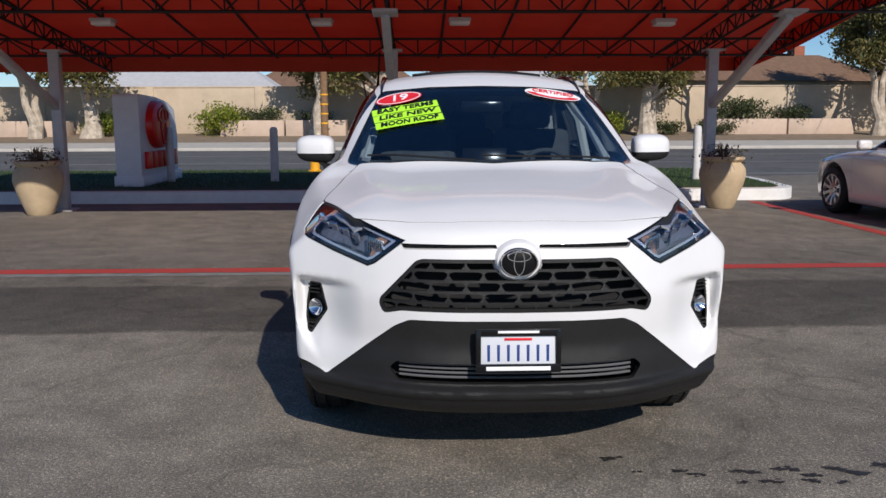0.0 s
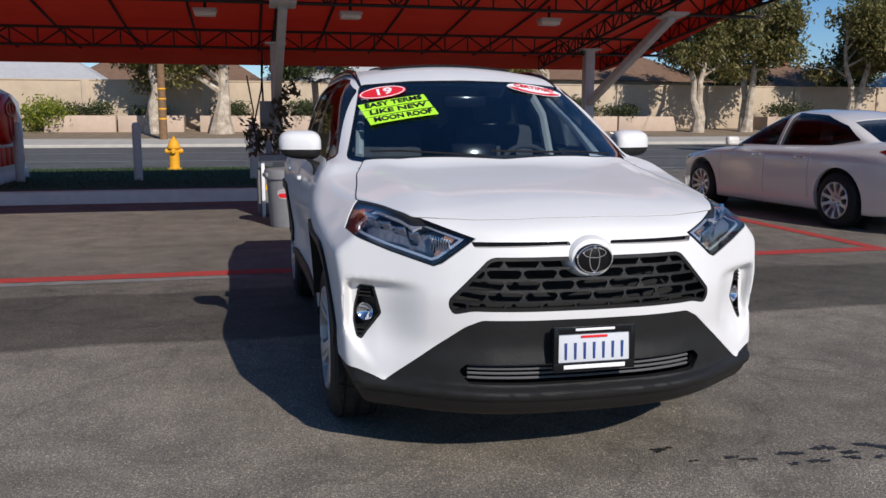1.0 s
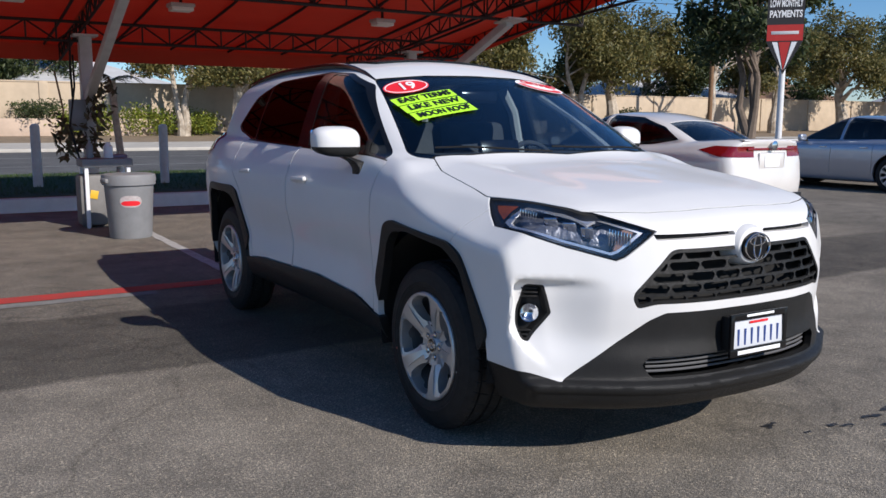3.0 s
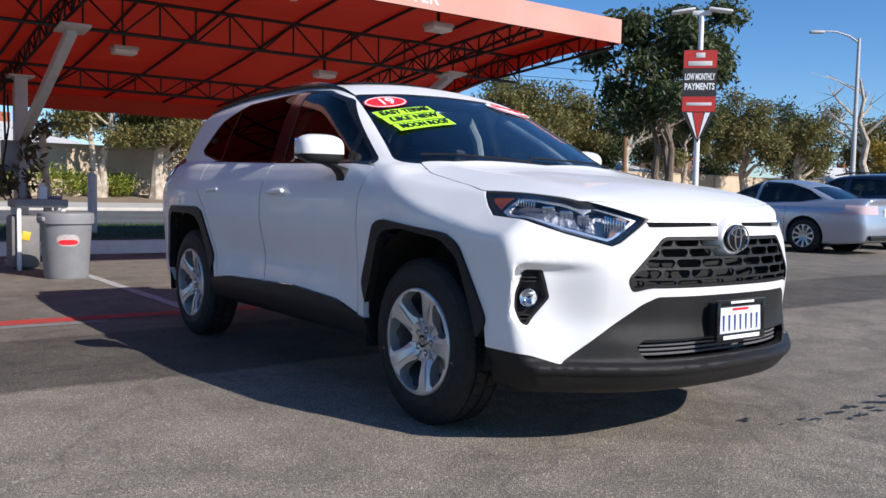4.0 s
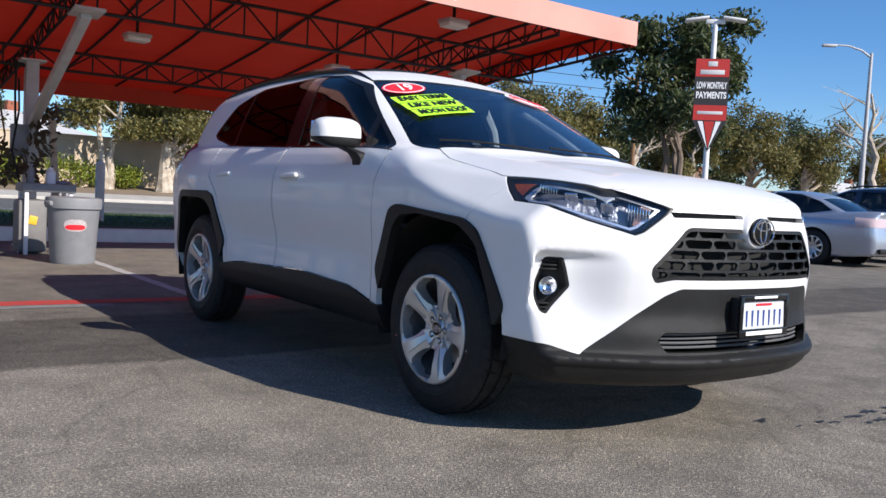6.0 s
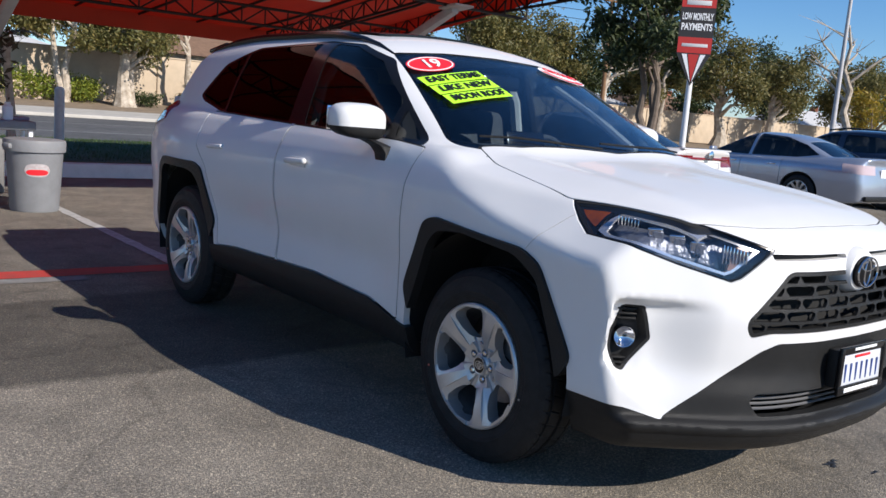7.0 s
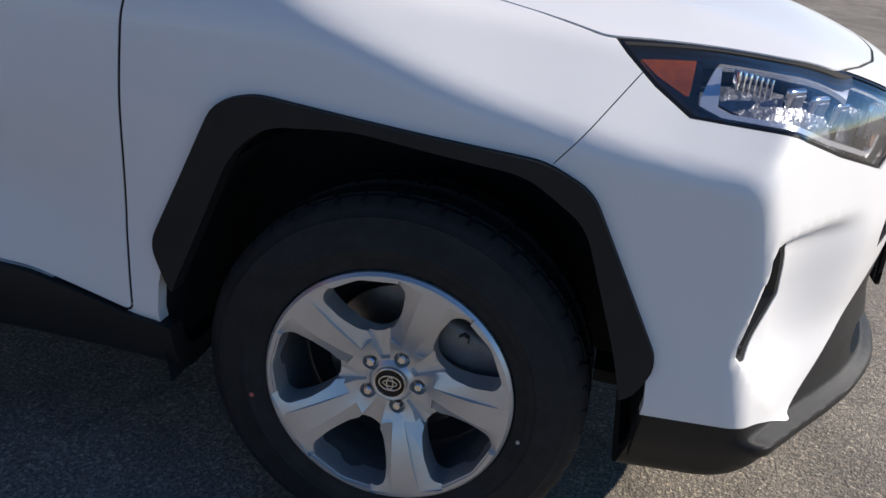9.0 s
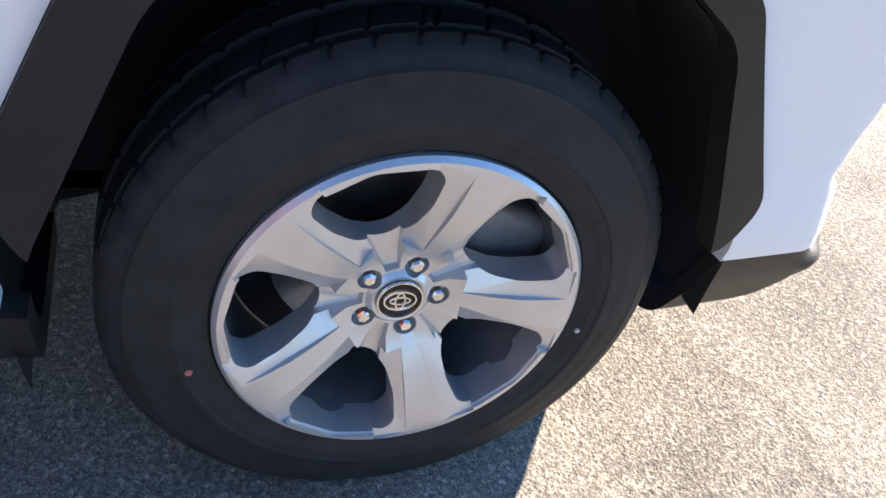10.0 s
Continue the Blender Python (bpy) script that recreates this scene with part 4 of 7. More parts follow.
    for x, y in ((-0.37, 2.30), (0.37, 2.30), (-0.40, 3.15), (0.0, 3.15), (0.40, 3.15)):
        w = 0.50 if y < 3 else 0.40
        st_ = part("seat", merge(box(w, 0.14, 0.62, 0.05, pose(x, y + 0.22, 0.98, -14, 0, 0)), box(w, 0.5, 0.16, 0.05, pose(x, y, 0.66))), M_INTERIOR, car, "dark cloth seat")
        part("headrest", box(0.26, 0.09, 0.17, 0.04, pose(x, y + 0.33, 1.375 if y < 3 else 1.33, -10, 0, 0)), M_INTERIOR, st_)
    for sg in (-1, 1):
        for pts, r in ((((0.645, 1.54, 1.13), (0.605, 1.82, 1.305), (0.535, 2.10, 1.455)), 0.024), (((0.72, 2.49, 1.08), (0.66, 2.49, 1.35), (0.57, 2.49, 1.49)), 0.032), (((0.66, 3.72, 1.15), (0.62, 3.60, 1.36), (0.53, 3.48, 1.49)), 0.045)):
            part("pillar_trim", tube([(x * sg, y, z) for x, y, z in pts], r, 8), M_PILLAR, car, "light grey pillar trim")
    part("headliner", box(0.86, 1.6, 0.012, 0.005, pose(0, 3.0, 1.535)), M_PILLAR, car)
    # unseen dark plate, added to stop sun leaking through intake and fog openings
    part("light_block", box(1.58, 0.02, 0.46, 0, pose(0, 0.445, 0.56)), M_VOID, car)
    part("cabin_floor", box(0.98, 2.7, 0.05, 0, pose(0, 2.85, 0.45)), M_INTERIOR, car)
    part("rear_view_mirror", box(0.25, 0.03, 0.07, 0.02, pose(-0.0, 1.90, 1.42, 0, 0, 0)), M_GLOSSBLACK, car)
    part("dash_paper", box(0.14, 0.09, 0.002, 0, pose(0.584, 1.30, 1.118, 24, 8, -14)), M_WHITEINK, car, "white paper slip on the dashboard")
    # stickers on the windscreen
    y0, z0, sl_, bow, bow6 = RAV["shield"]

    def sheet(x, z, turn):
        p = Vector((x, y0 + (z - z0 + bow * x * x + bow6 * x ** 6) / sl_, z))
        n = Vector((2 * bow * x + 6 * bow6 * x ** 5, -sl_, 1)).normalized()
        right = Vector((1, -2 * bow * x / sl_ * 0.0, 0)) - n * n.x
        right.normalize()
        up = n.cross(right)
        return Matrix.Translation(p + n * 0.003) @ Matrix((right, up, n)).transposed().to_4x4() @ pose(0, 0, 0, 0, 0, turn)

    def skin(w, h, nx=10, ny=6, oval=False):
        b = bmesh.new()
        if oval:
            rows = [[b.verts.new((0.0001 * math.cos(a), 0.0001 * math.sin(a), 0)) for a in [2 * math.pi * k / 40 for k in range(40)]]]
            for q in (0.35, 0.7, 1.0):
                rows.append([b.verts.new((w * q * math.cos(a), h * q * math.sin(a), -bow * (w * q * math.cos(a)) ** 2)) for a in [2 * math.pi * k / 40 for k in range(40)]])
            for r_, q_ in zip(rows, rows[1:]):
                for k in range(40):
                    b.faces.new((r_[k], q_[k], q_[(k + 1) % 40], r_[(k + 1) % 40]))
        else:
            g_ = [[b.verts.new((-w / 2 + w * i_ / nx, -h / 2 + h * j_ / ny, -bow * (-w / 2 + w * i_ / nx) ** 2)) for j_ in range(ny + 1)] for i_ in range(nx + 1)]
            for i_ in range(nx):
                for j_ in range(ny):
                    b.faces.new((g_[i_][j_], g_[i_ + 1][j_], g_[i_ + 1][j_ + 1], g_[i_][j_ + 1]))
        return b

    for text, x, z, size in (("EASY TERMS", -0.436, 1.409, 0.066), ("LIKE NEW", -0.424, 1.3735, 0.066), ("MOON ROOF", -0.410, 1.338, 0.066)):
        tg = part("sale_sticker", skin(0.366, 0.078), M_LIME, car, "lime green sale sticker", at=sheet(x, z, 7.5))
        words("lettering", text, size, M_INK, tg, Matrix.Translation((0, -0.001, 0.0022)), fit=0.315, bold=0.0016, slant=0.12)
    ov = part("oval_sticker", skin(0.132, 0.072, oval=True), M_REDINK, car, "red oval sticker with white figures", at=sheet(-0.473, 1.464, 5))
    words("lettering", "19", 0.105, M_WHITEINK, ov, Matrix.Translation((0, -0.002, 0.003)), bold=0.002, slant=0.1)
    rb = ellipse_ring(0.121, 0.063, 0.007, 0.001)
    for v_ in rb.verts:
        v_.co.z += 0.0012 - bow * v_.co.x ** 2
    part("border", rb, M_WHITEINK, ov)
    ov = part("oval_sticker", skin(0.160, 0.065, oval=True), M_WHITEINK, car, "white and red oval certified sticker", at=sheet(0.40, 1.484, -8))
    words("lettering", "CERTIFIED", 0.055, M_REDINK, ov, Matrix.Translation((0, 0.020, 0.002)), fit=0.235, bold=0.001)
    b = bmesh.new()
    b.faces.new([b.verts.new((0.150 * math.cos(a), 0.060 * math.sin(a), 0.0015 - bow * (0.15 * math.cos(a)) ** 2)) for a in [math.pi + 0.1 + (math.pi - 0.2) * k / 24 for k in range(25)]])
    part("band", b, M_REDINK, ov)
    return car


CAR = rav4()

# ---- ground, road, kerbs ----
def asphalt(name, base, patch=False, flecks=0.5, grain=0.5):
    m = bpy.data.materials.new(name)
    m.use_nodes = True
    nt = m.node_tree
    N, L = nt.nodes, nt.links
    b = N["Principled BSDF"]
    b.inputs["Roughness"].default_value = 0.82
    b.inputs["Specular IOR Level"].default_value = 0.35
    tc = N.new("ShaderNodeTexCoord")

    def noise_node(scale, detail=6, rough=0.6):
        n = N.new("ShaderNodeTexNoise")
        n.inputs["Scale"].default_value, n.inputs["Detail"].default_value, n.inputs["Roughness"].default_value = scale, detail, rough
        L.new(tc.outputs["Object"], n.inputs["Vector"])
        return n.outputs["Fac"]

    def ramp(fac, a, ca, c, cb):
        r = N.new("ShaderNodeValToRGB")
        r.color_ramp.elements[0].position, r.color_ramp.elements[1].position = a, c
        r.color_ramp.elements[0].color, r.color_ramp.elements[1].color = (*ca, 1), (*cb, 1)
        L.new(fac, r.inputs["Fac"])
        return r.outputs["Color"]

    def mixed(kind, fac, a, c):
        x = N.new("ShaderNodeMix")
        x.data_type, x.blend_type = "RGBA", kind
        if isinstance(fac, float):
            x.inputs[0].default_value = fac
        else:
            L.new(fac, x.inputs[0])
        for sock, v in ((6, a), (7, c)):
            if isinstance(v, tuple):
                x.inputs[sock].default_value = (*v, 1)
            else:
                L.new(v, x.inputs[sock])
        return x.outputs[2]

    large = ramp(noise_node(0.35, 8, 0.62), 0.30, tuple(c * 0.72 for c in base), 0.72, tuple(c * 1.25 for c in base))
    mid = ramp(noise_node(2.6, 9, 0.72), 0.34, (0.55, 0.55, 0.55), 0.60, (1.12, 1.11, 1.09))
    col = mixed("MULTIPLY", 0.75, large, mid)
    fine = ramp(noise_node(300, 3, 0.75), 0.40, (0.24, 0.24, 0.24), 0.62, (2.05, 2.0, 1.9))
    col = mixed("MULTIPLY", flecks, col, fine)
    coarse = ramp(noise_node(95, 5, 0.76), 0.38, (0.36, 0.36, 0.36), 0.62, (1.78, 1.75, 1.70))
    col = mixed("MULTIPLY", min(1.0, flecks * 1.3), col, coarse)
    v = N.new("ShaderNodeTexVoronoi")
    v.inputs["Scale"].default_value = 150
    L.new(tc.outputs["Object"], v.inputs["Vector"])
    stone = ramp(v.outputs["Color"], 0.62, (0.92, 0.92, 0.92), 0.92, (2.7, 2.55, 2.3))
    col = mixed("MULTIPLY", flecks, col, stone)
    # fine cracks
    w = N.new("ShaderNodeTexVoronoi")
    w.feature = "DISTANCE_TO_EDGE"
    w.inputs["Scale"].default_value = 0.55
    warp = N.new("ShaderNodeVectorMath")
    nz = N.new("ShaderNodeTexNoise")
    nz.inputs["Scale"].default_value = 2.2
    nz.inputs["Detail"].default_value = 6
    L.new(tc.outputs["Object"], nz.inputs["Vector"])
    warp.operation = "MULTIPLY_ADD"
    warp.inputs[1].default_value = (0.6, 0.6, 0.6)
    L.new(nz.outputs["Color"], warp.inputs[0])
    L.new(tc.outputs["Object"], warp.inputs[2])
    L.new(warp.outputs[0], w.inputs["Vector"])
    crack = ramp(w.outputs["Distance"], 0.0, (0.55, 0.55, 0.55), 0.012, (1, 1, 1))
    col = mixed("MULTIPLY", 0.55, col, crack)
    if patch:
        # a darker strip of newer asphalt with uneven edges, and a paler worn bay behind it
        sep = N.new("ShaderNodeSeparateXYZ")
        L.new(tc.outputs["Object"], sep.inputs[0])
        wob = noise_node(0.9, 5, 0.6)
        ya = N.new("ShaderNodeMath")
        ya.operation = "MULTIPLY_ADD"
        ya.inputs[1].default_value = 0.35
        L.new(wob, ya.inputs[0])
        L.new(sep.outputs["Y"], ya.inputs[2])
        r = N.new("ShaderNodeValToRGB")
        mp = N.new("ShaderNodeMapRange")
        mp.inputs["From Min"].default_value, mp.inputs["From Max"].default_value = 0.0, 10.0
        L.new(ya.outputs[0], mp.inputs["Value"])
        L.new(mp.outputs[0], r.inputs["Fac"])
        e = r.color_ramp.elements
        e[0].position, e[0].color = 0.0, (1.08, 1.06, 1.02, 1)
        e[1].position, e[1].color = 0.250, (1.08, 1.06, 1.02, 1)
        for pos, c in ((0.257, 0.46), (0.408, 0.46), (0.415, 0.80), (0.62, 0.92), (1.0, 0.95)):
            k = e.new(pos)
            k.color = (c, c * 0.985, c * 0.96, 1)
        col = mixed("MULTIPLY", 1.0, col, r.outputs["Color"])
    L.new(col, b.inputs["Base Color"])
    bp = N.new("ShaderNodeBump")
    bp.inputs["Strength"].default_value = grain
    bp.inputs["Distance"].default_value = 0.004
    add = N.new("ShaderNodeMath")
    add.operation = "ADD"
    L.new(noise_node(260, 4, 0.75), add.inputs[0])
    L.new(v.outputs["Distance"], add.inputs[1])
    L.new(add.outputs[0], bp.inputs["Height"])
    L.new(bp.outputs["Normal"], b.inputs["Normal"])
    return m


M_LOT = asphalt("lot_asphalt", (0.188, 0.175, 0.158), patch=True, flecks=0.58, grain=0.7)
M_ROAD = asphalt("road_asphalt", (0.115, 0.115, 0.115), flecks=0.25)
M_CONC = material("pale_concrete", (0.46, 0.43, 0.38), 0.85, vary=0.12, scale=1.5, bump=0.2, bump_scale=60)
M_KERB = material("white_kerb_paint", (0.74, 0.73, 0.71), 0.7, vary=0.08, scale=5, bump=0.25, bump_scale=50)
M_SOIL = material("dry_soil", (0.24, 0.18, 0.12), 0.95, vary=0.25, scale=2, bump=0.5, bump_scale=30)
M_REDLINE = material("worn_red_paint", (0.52, 0.045, 0.035), 0.75, second=(0.36, 0.06, 0.05), scale=9, bump=0.3, bump_scale=150)
M_WHITELINE = material("worn_white_paint", (0.55, 0.55, 0.53), 0.8, second=(0.26, 0.255, 0.25), scale=14)
M_PALELINE = material("ghost_line_paint", (0.26, 0.25, 0.235), 0.85, second=(0.16, 0.155, 0.15), scale=9)
M_TAN = material("tan_stucco", (0.50, 0.40, 0.29), 0.9, vary=0.10, scale=1.2, bump=0.3, bump_scale=40)
M_GREYMETAL = material("grey_painted_steel", (0.47, 0.46, 0.46), 0.5, vary=0.10, scale=6)
M_TRUSS = material("dark_truss_steel", (0.012, 0.008, 0.008), 0.6, vary=0.2)


def canvas(name, color):
    m = material(name, color, 0.75, vary=0.10, scale=1.6, bump=0.15, bump_scale=120)
    nt = m.node_tree
    out = nt.nodes["Material Output"]
    tl = nt.nodes.new("ShaderNodeBsdfTranslucent")
    tl.inputs["Color"].default_value = (*color, 1)
    mx = nt.nodes.new("ShaderNodeMixShader")
    mx.inputs[0].default_value = 0.40
    nt.links.new(nt.nodes["Principled BSDF"].outputs[0], mx.inputs[1])
    nt.links.new(tl.outputs[0], mx.inputs[2])
    nt.links.new(mx.outputs[0], out.inputs["Surface"])
    return m


M_CANVAS = canvas("red_canvas", (0.66, 0.085, 0.046))
M_FADED = canvas("faded_red_canvas", (0.88, 0.48, 0.40))


def rise(y):
    """Height of the land: flat, then a bank beyond the street."""
    return 0.0 if y < 36 else (0.055 * (y - 36) if y < 46 else 0.55)


def strip(name, x0, x1, y0, y1, mat, lift, label, category, steps=1):
    bm = bmesh.new()
    rows = []
    for k in range(steps + 1):
        y = y0 + (y1 - y0) * k / steps
        rows.append([bm.verts.new((x0, y, rise(y) + lift)), bm.verts.new((x1, y, rise(y) + lift))])
    for a, b in zip(rows, rows[1:]):
        bm.faces.new((a[0], a[1], b[1], b[0]))
    return tagged(part(name, bm, mat, smooth=0), label, category, kind="structure")


gb = bmesh.new()
ys = [-300, -60, 0, 20, 36, 38, 40, 42, 44, 46, 60, 120, 500]
gr = [[gb.verts.new((x, y, rise(y))) for x in (-400, -60, 0, 60, 400)] for y in ys]
for ra, rb in zip(gr, gr[1:]):
    for k in range(4):
        gb.faces.new((ra[k], ra[k + 1], rb[k + 1], rb[k]))
tagged(part("ground", gb, M_LOT, smooth=0), "worn grey asphalt car lot with a darker resealed strip", "asphalt", kind="structure")
strip("road", -200, 300, 17.3, 36.0, M_ROAD, 0.004, "dark grey asphalt street with faded white lines", "road")
for yy in (18.1, 24.0, 29.8):
    strip("road_line", -200, 300, yy, yy + 0.12, M_WHITELINE, 0.008, "thin faded white road line", "road line")
strip("pavement", -200, 300, 36.0, 39.2, M_CONC, 0.12, "pale concrete pavement beyond the street", "pavement")
strip("verge", -200, 300, 39.2, 46.2, M_SOIL, 0.10, "dry brown planting strip by the wall", "soil", steps=4)
fk = box(500, 0.15, 0.16, 0.02, pose(50, 36.0, 0.06))
tagged(part("far_kerb", fk, M_CONC), "pale concrete street kerb", "kerb", kind="structure")

# island with its white kerb
isl_o = rounded([(-40, 11.15), (5.75, 11.15), (6.1, 11.6), (6.3, 13.5), (6.3, 17.3), (-40, 17.3)], 0.3)
tagged(part("kerb", slab(isl_o, "z", -0.02, 0.19), M_KERB), "white-painted concrete kerb round a planted island", "kerb", kind="structure")
inner_o = offset(isl_o, -0.22)
tagged(part("island_soil", slab(inner_o, "z", 0.0, 0.20), M_SOIL), "dark soil of the kerbed island", "soil", kind="structure")

M_GRASS = material("grass_blades", (0.055, 0.10, 0.018), 0.6, second=(0.025, 0.05, 0.010), scale=4)
rg = np.random.default_rng(3)
n = 26000
gx, gy = rg.uniform(-14, 6.0, n), rg.uniform(11.6, 17.0, n)
ga, gh, gw = rg.uniform(0, 6.28, n), rg.uniform(0.03, 0.07, n), 0.006
lean = rg.normal(0, 0.02, (n, 2))
vx = np.stack([np.stack([gx - gw * np.cos(ga), gy - gw * np.sin(ga), np.full(n, 0.198)], 1), np.stack([gx + gw * np.cos(ga), gy + gw * np.sin(ga), np.full(n, 0.198)], 1), np.stack([gx + lean[:, 0], gy + lean[:, 1], 0.20 + gh], 1)], 1)
me = bpy.data.meshes.new("grass")
me.from_pydata(vx.reshape(-1, 3).tolist(), [], np.arange(3 * n).reshape(-1, 3).tolist())
tagged(part("grass", me, M_GRASS, smooth=0), "short green grass on the kerbed island", "grass", kind="stuff")
tagged(part("lawn", slab(offset(isl_o, -0.24), "z", 0.19, 0.204), material("lawn_green", (0.032, 0.06, 0.013), 0.9, second=(0.02, 0.033, 0.010), scale=9, bump=0.8, bump_scale=90), smooth=0), "green lawn on the kerbed island", "grass", kind="structure")

# painted lines on the lot
for nm, x0, x1, y0, y1, mt, lb in (
        ("red_line", -30, 5.2, 4.56, 4.78, M_REDLINE, "worn red painted line across the lot"),
        ("red_line", 5.02, 5.20, 4.78, 10.9, M_REDLINE, "worn red painted bay line"),
        ("red_line", -6.2, -6.02, 4.78, 7.0, M_REDLINE, "worn red painted bay line"),
        ("white_line", -0.52, -0.42, 4.80, 8.3, M_WHITELINE, "worn white painted bay line"),
        ("pale_line", -12, -1.2, 4.40, 4.54, M_PALELINE, "faint worn pale line beside the red one")):
    b = bmesh.new()
    nn = max(2, int(max(x1 - x0, y1 - y0) / 0.15))
    along = (x1 - x0) > (y1 - y0)
    pr = None
    rr = random.Random(int(abs(x0 * 10)) + 5)
    for k in range(nn + 1):
        t = k / nn
        j1, j2 = rr.uniform(-0.008, 0.008), rr.uniform(-0.008, 0.008)
        cu = (b.verts.new((x0 + (x1 - x0) * t, y0 + j1, 0.004)), b.verts.new((x0 + (x1 - x0) * t, y1 + j2, 0.004))) if along else (b.verts.new((x1 + j1, y0 + (y1 - y0) * t, 0.0045)), b.verts.new((x0 + j2, y0 + (y1 - y0) * t, 0.0045)))
        if pr:
            b.faces.new((pr[0], cu[0], cu[1], pr[1]))
        pr = cu
    tagged(part(nm, b, mt, smooth=0), lb, "painted line", kind="structure")

# dark wet spots in front of the car
M_SPOT = material("wet_stain", (0.030, 0.028, 0.026), 0.45)
rs = random.Random(11)
for sx, sy, sr in ((0.40, 0.19, 0.05), (0.47, 0.13, 0.02), (0.64, 0.13, 0.04), (0.69, 0.09, 0.045), (0.86, 0.12, 0.035), (0.92, 0.11, 0.04), (1.05, 0.14, 0.06), (1.13, 0.08, 0.04), (1.24, 0.13, 0.05), (1.31, 0.09, 0.05), (0.95, 0.03, 0.05), (1.10, 0.02, 0.04), (1.22, 0.01, 0.04), (1.45, 0.16, 0.05), (1.58, 0.12, 0.06), (1.72, 0.15, 0.05), (1.9, 0.2, 0.06), (0.84, 0.02, 0.03), (0.25, 1.9, 0.03)):
    b = bmesh.new()
    sr *= 0.62
    sy -= 0.07 if 0.42 < sx else 0.0
    for q in range(9):
        ux, uy, ur = sx + sr * rs.uniform(-1.2, 1.2), sy + sr * rs.uniform(-0.55, 0.55), sr * rs.uniform(0.12, 0.42)
        ph = rs.uniform(0, 6)
        b.faces.new([b.verts.new((ux + 1.5 * ur * math.cos(w_) * (1 + 0.25 * math.sin(3 * w_ + ph) + 0.15 * math.sin(7 * w_ + 2 * ph)), uy + ur * math.sin(w_) * (1 + 0.25 * math.sin(3 * w_ + ph)), 0.003 + 0.0002 * q)) for w_ in [2 * math.pi * k / 28 for k in range(28)]])
    tagged(part("wet_spot", b, M_SPOT, smooth=0), "small dark wet spot on the asphalt", "stain", group="wet spots", kind="structure")

# ---- canopy ----
ROOF = spline(5.45, 3.22, 6.3, 3.21, 7.4, 3.10, 8.3, 2.97, 9.2, 2.83, 10.1, 2.70, 11.2, 2.58, 12.6, 2.46)
X0, X1, YF, YB = -8.2, 5.32, 5.5, 12.6


def sheet_mesh(fn, nu, nv):
    b = bmesh.new()
    g_ = [[b.verts.new(fn(i / nu, j / nv)) for j in range(nv + 1)] for i in range(nu + 1)]
    for i in range(nu):
        for j in range(nv):
            b.faces.new((g_[i][j], g_[i + 1][j], g_[i + 1][j + 1], g_[i][j + 1]))
    return b


def thick(bm, d):
    bmesh.ops.recalc_face_normals(bm, faces=bm.faces)
    bmesh.ops.solidify(bm, geom=bm.faces[:], thickness=d)
    return bm


can = thing("canopy", "red canvas canopy on dark steel trusses and grey posts", "canopy")
part("roof_cloth", thick(sheet_mesh(lambda u, v: (X0 + (X1 - X0) * u, YF + (YB - YF) * v, float(ROOF(YF + (YB - YF) * v)) - 0.012 * math.sin(u * 13.5 / 1.0 * math.pi) ** 2), 60, 24), 0.006), M_CANVAS, can)
fascia = part("fascia", thick(sheet_mesh(lambda u, v: (X0 + (X1 - X0) * u, YF - 0.015, 2.925 + 0.295 * v), 40, 2), 0.006), M_FADED, can, "sun-faded red canvas fascia with white capitals")
signs = [words("lettering", w_, 0.190, M_WHITEINK, fascia, pose(0, YF - 0.024, 3.045, 90, 0, 0), squash=1.12, align="LEFT", bold=0.002) for w_ in ("VEHICLE", "DELIVERY", "CENTER")]
wide_ = [max(v.co.x for v in o_.data.vertices) for o_ in signs]
at_ = 1.15 - (sum(wide_) + 0.15) / 2
for o_, w_ in zip(signs, wide_):
    o_.matrix_basis = pose(at_, YF - 0.024, 3.045, 90, 0, 0)
    at_ += w_ + 0.075
part("rear_valance", thick(sheet_mesh(lambda u, v: (X0 + (X1 - X0) * u, YB, 2.20 + 0.28 * v), 40, 2), 0.006), M_CANVAS, can)
for xs in (X0, X1):
    part("side_valance", thick(sheet_mesh(lambda u, v: (xs, YF + (YB - YF) * u, float(ROOF(YF + (YB - YF) * u)) - 0.30 + 0.30 * v), 24, 2), 0.006), M_CANVAS, can)


def truss(a, b, depth, bay, name="truss"):
    """A flat lattice girder between two top points."""
    a, b = Vector(a), Vector(b)
    nb = max(2, round((b - a).length / bay))
    up = Vector((0, 0, depth))
    ps = [a + (b - a) * (k / nb) for k in range(nb + 1)]
    bits = [tube([a, b], 0.020, 6), tube([a - up, b - up], 0.020, 6)]
    for k in range(nb + 1):
        bits.append(tube([ps[k], ps[k] - up], 0.012, 5))
        if k < nb:
            q = (ps[k], ps[k + 1] - up) if k % 2 else (ps[k] - up, ps[k + 1])
            bits.append(tube(q, 0.012, 5))
    return part(name, merge(*bits), M_TRUSS, can)


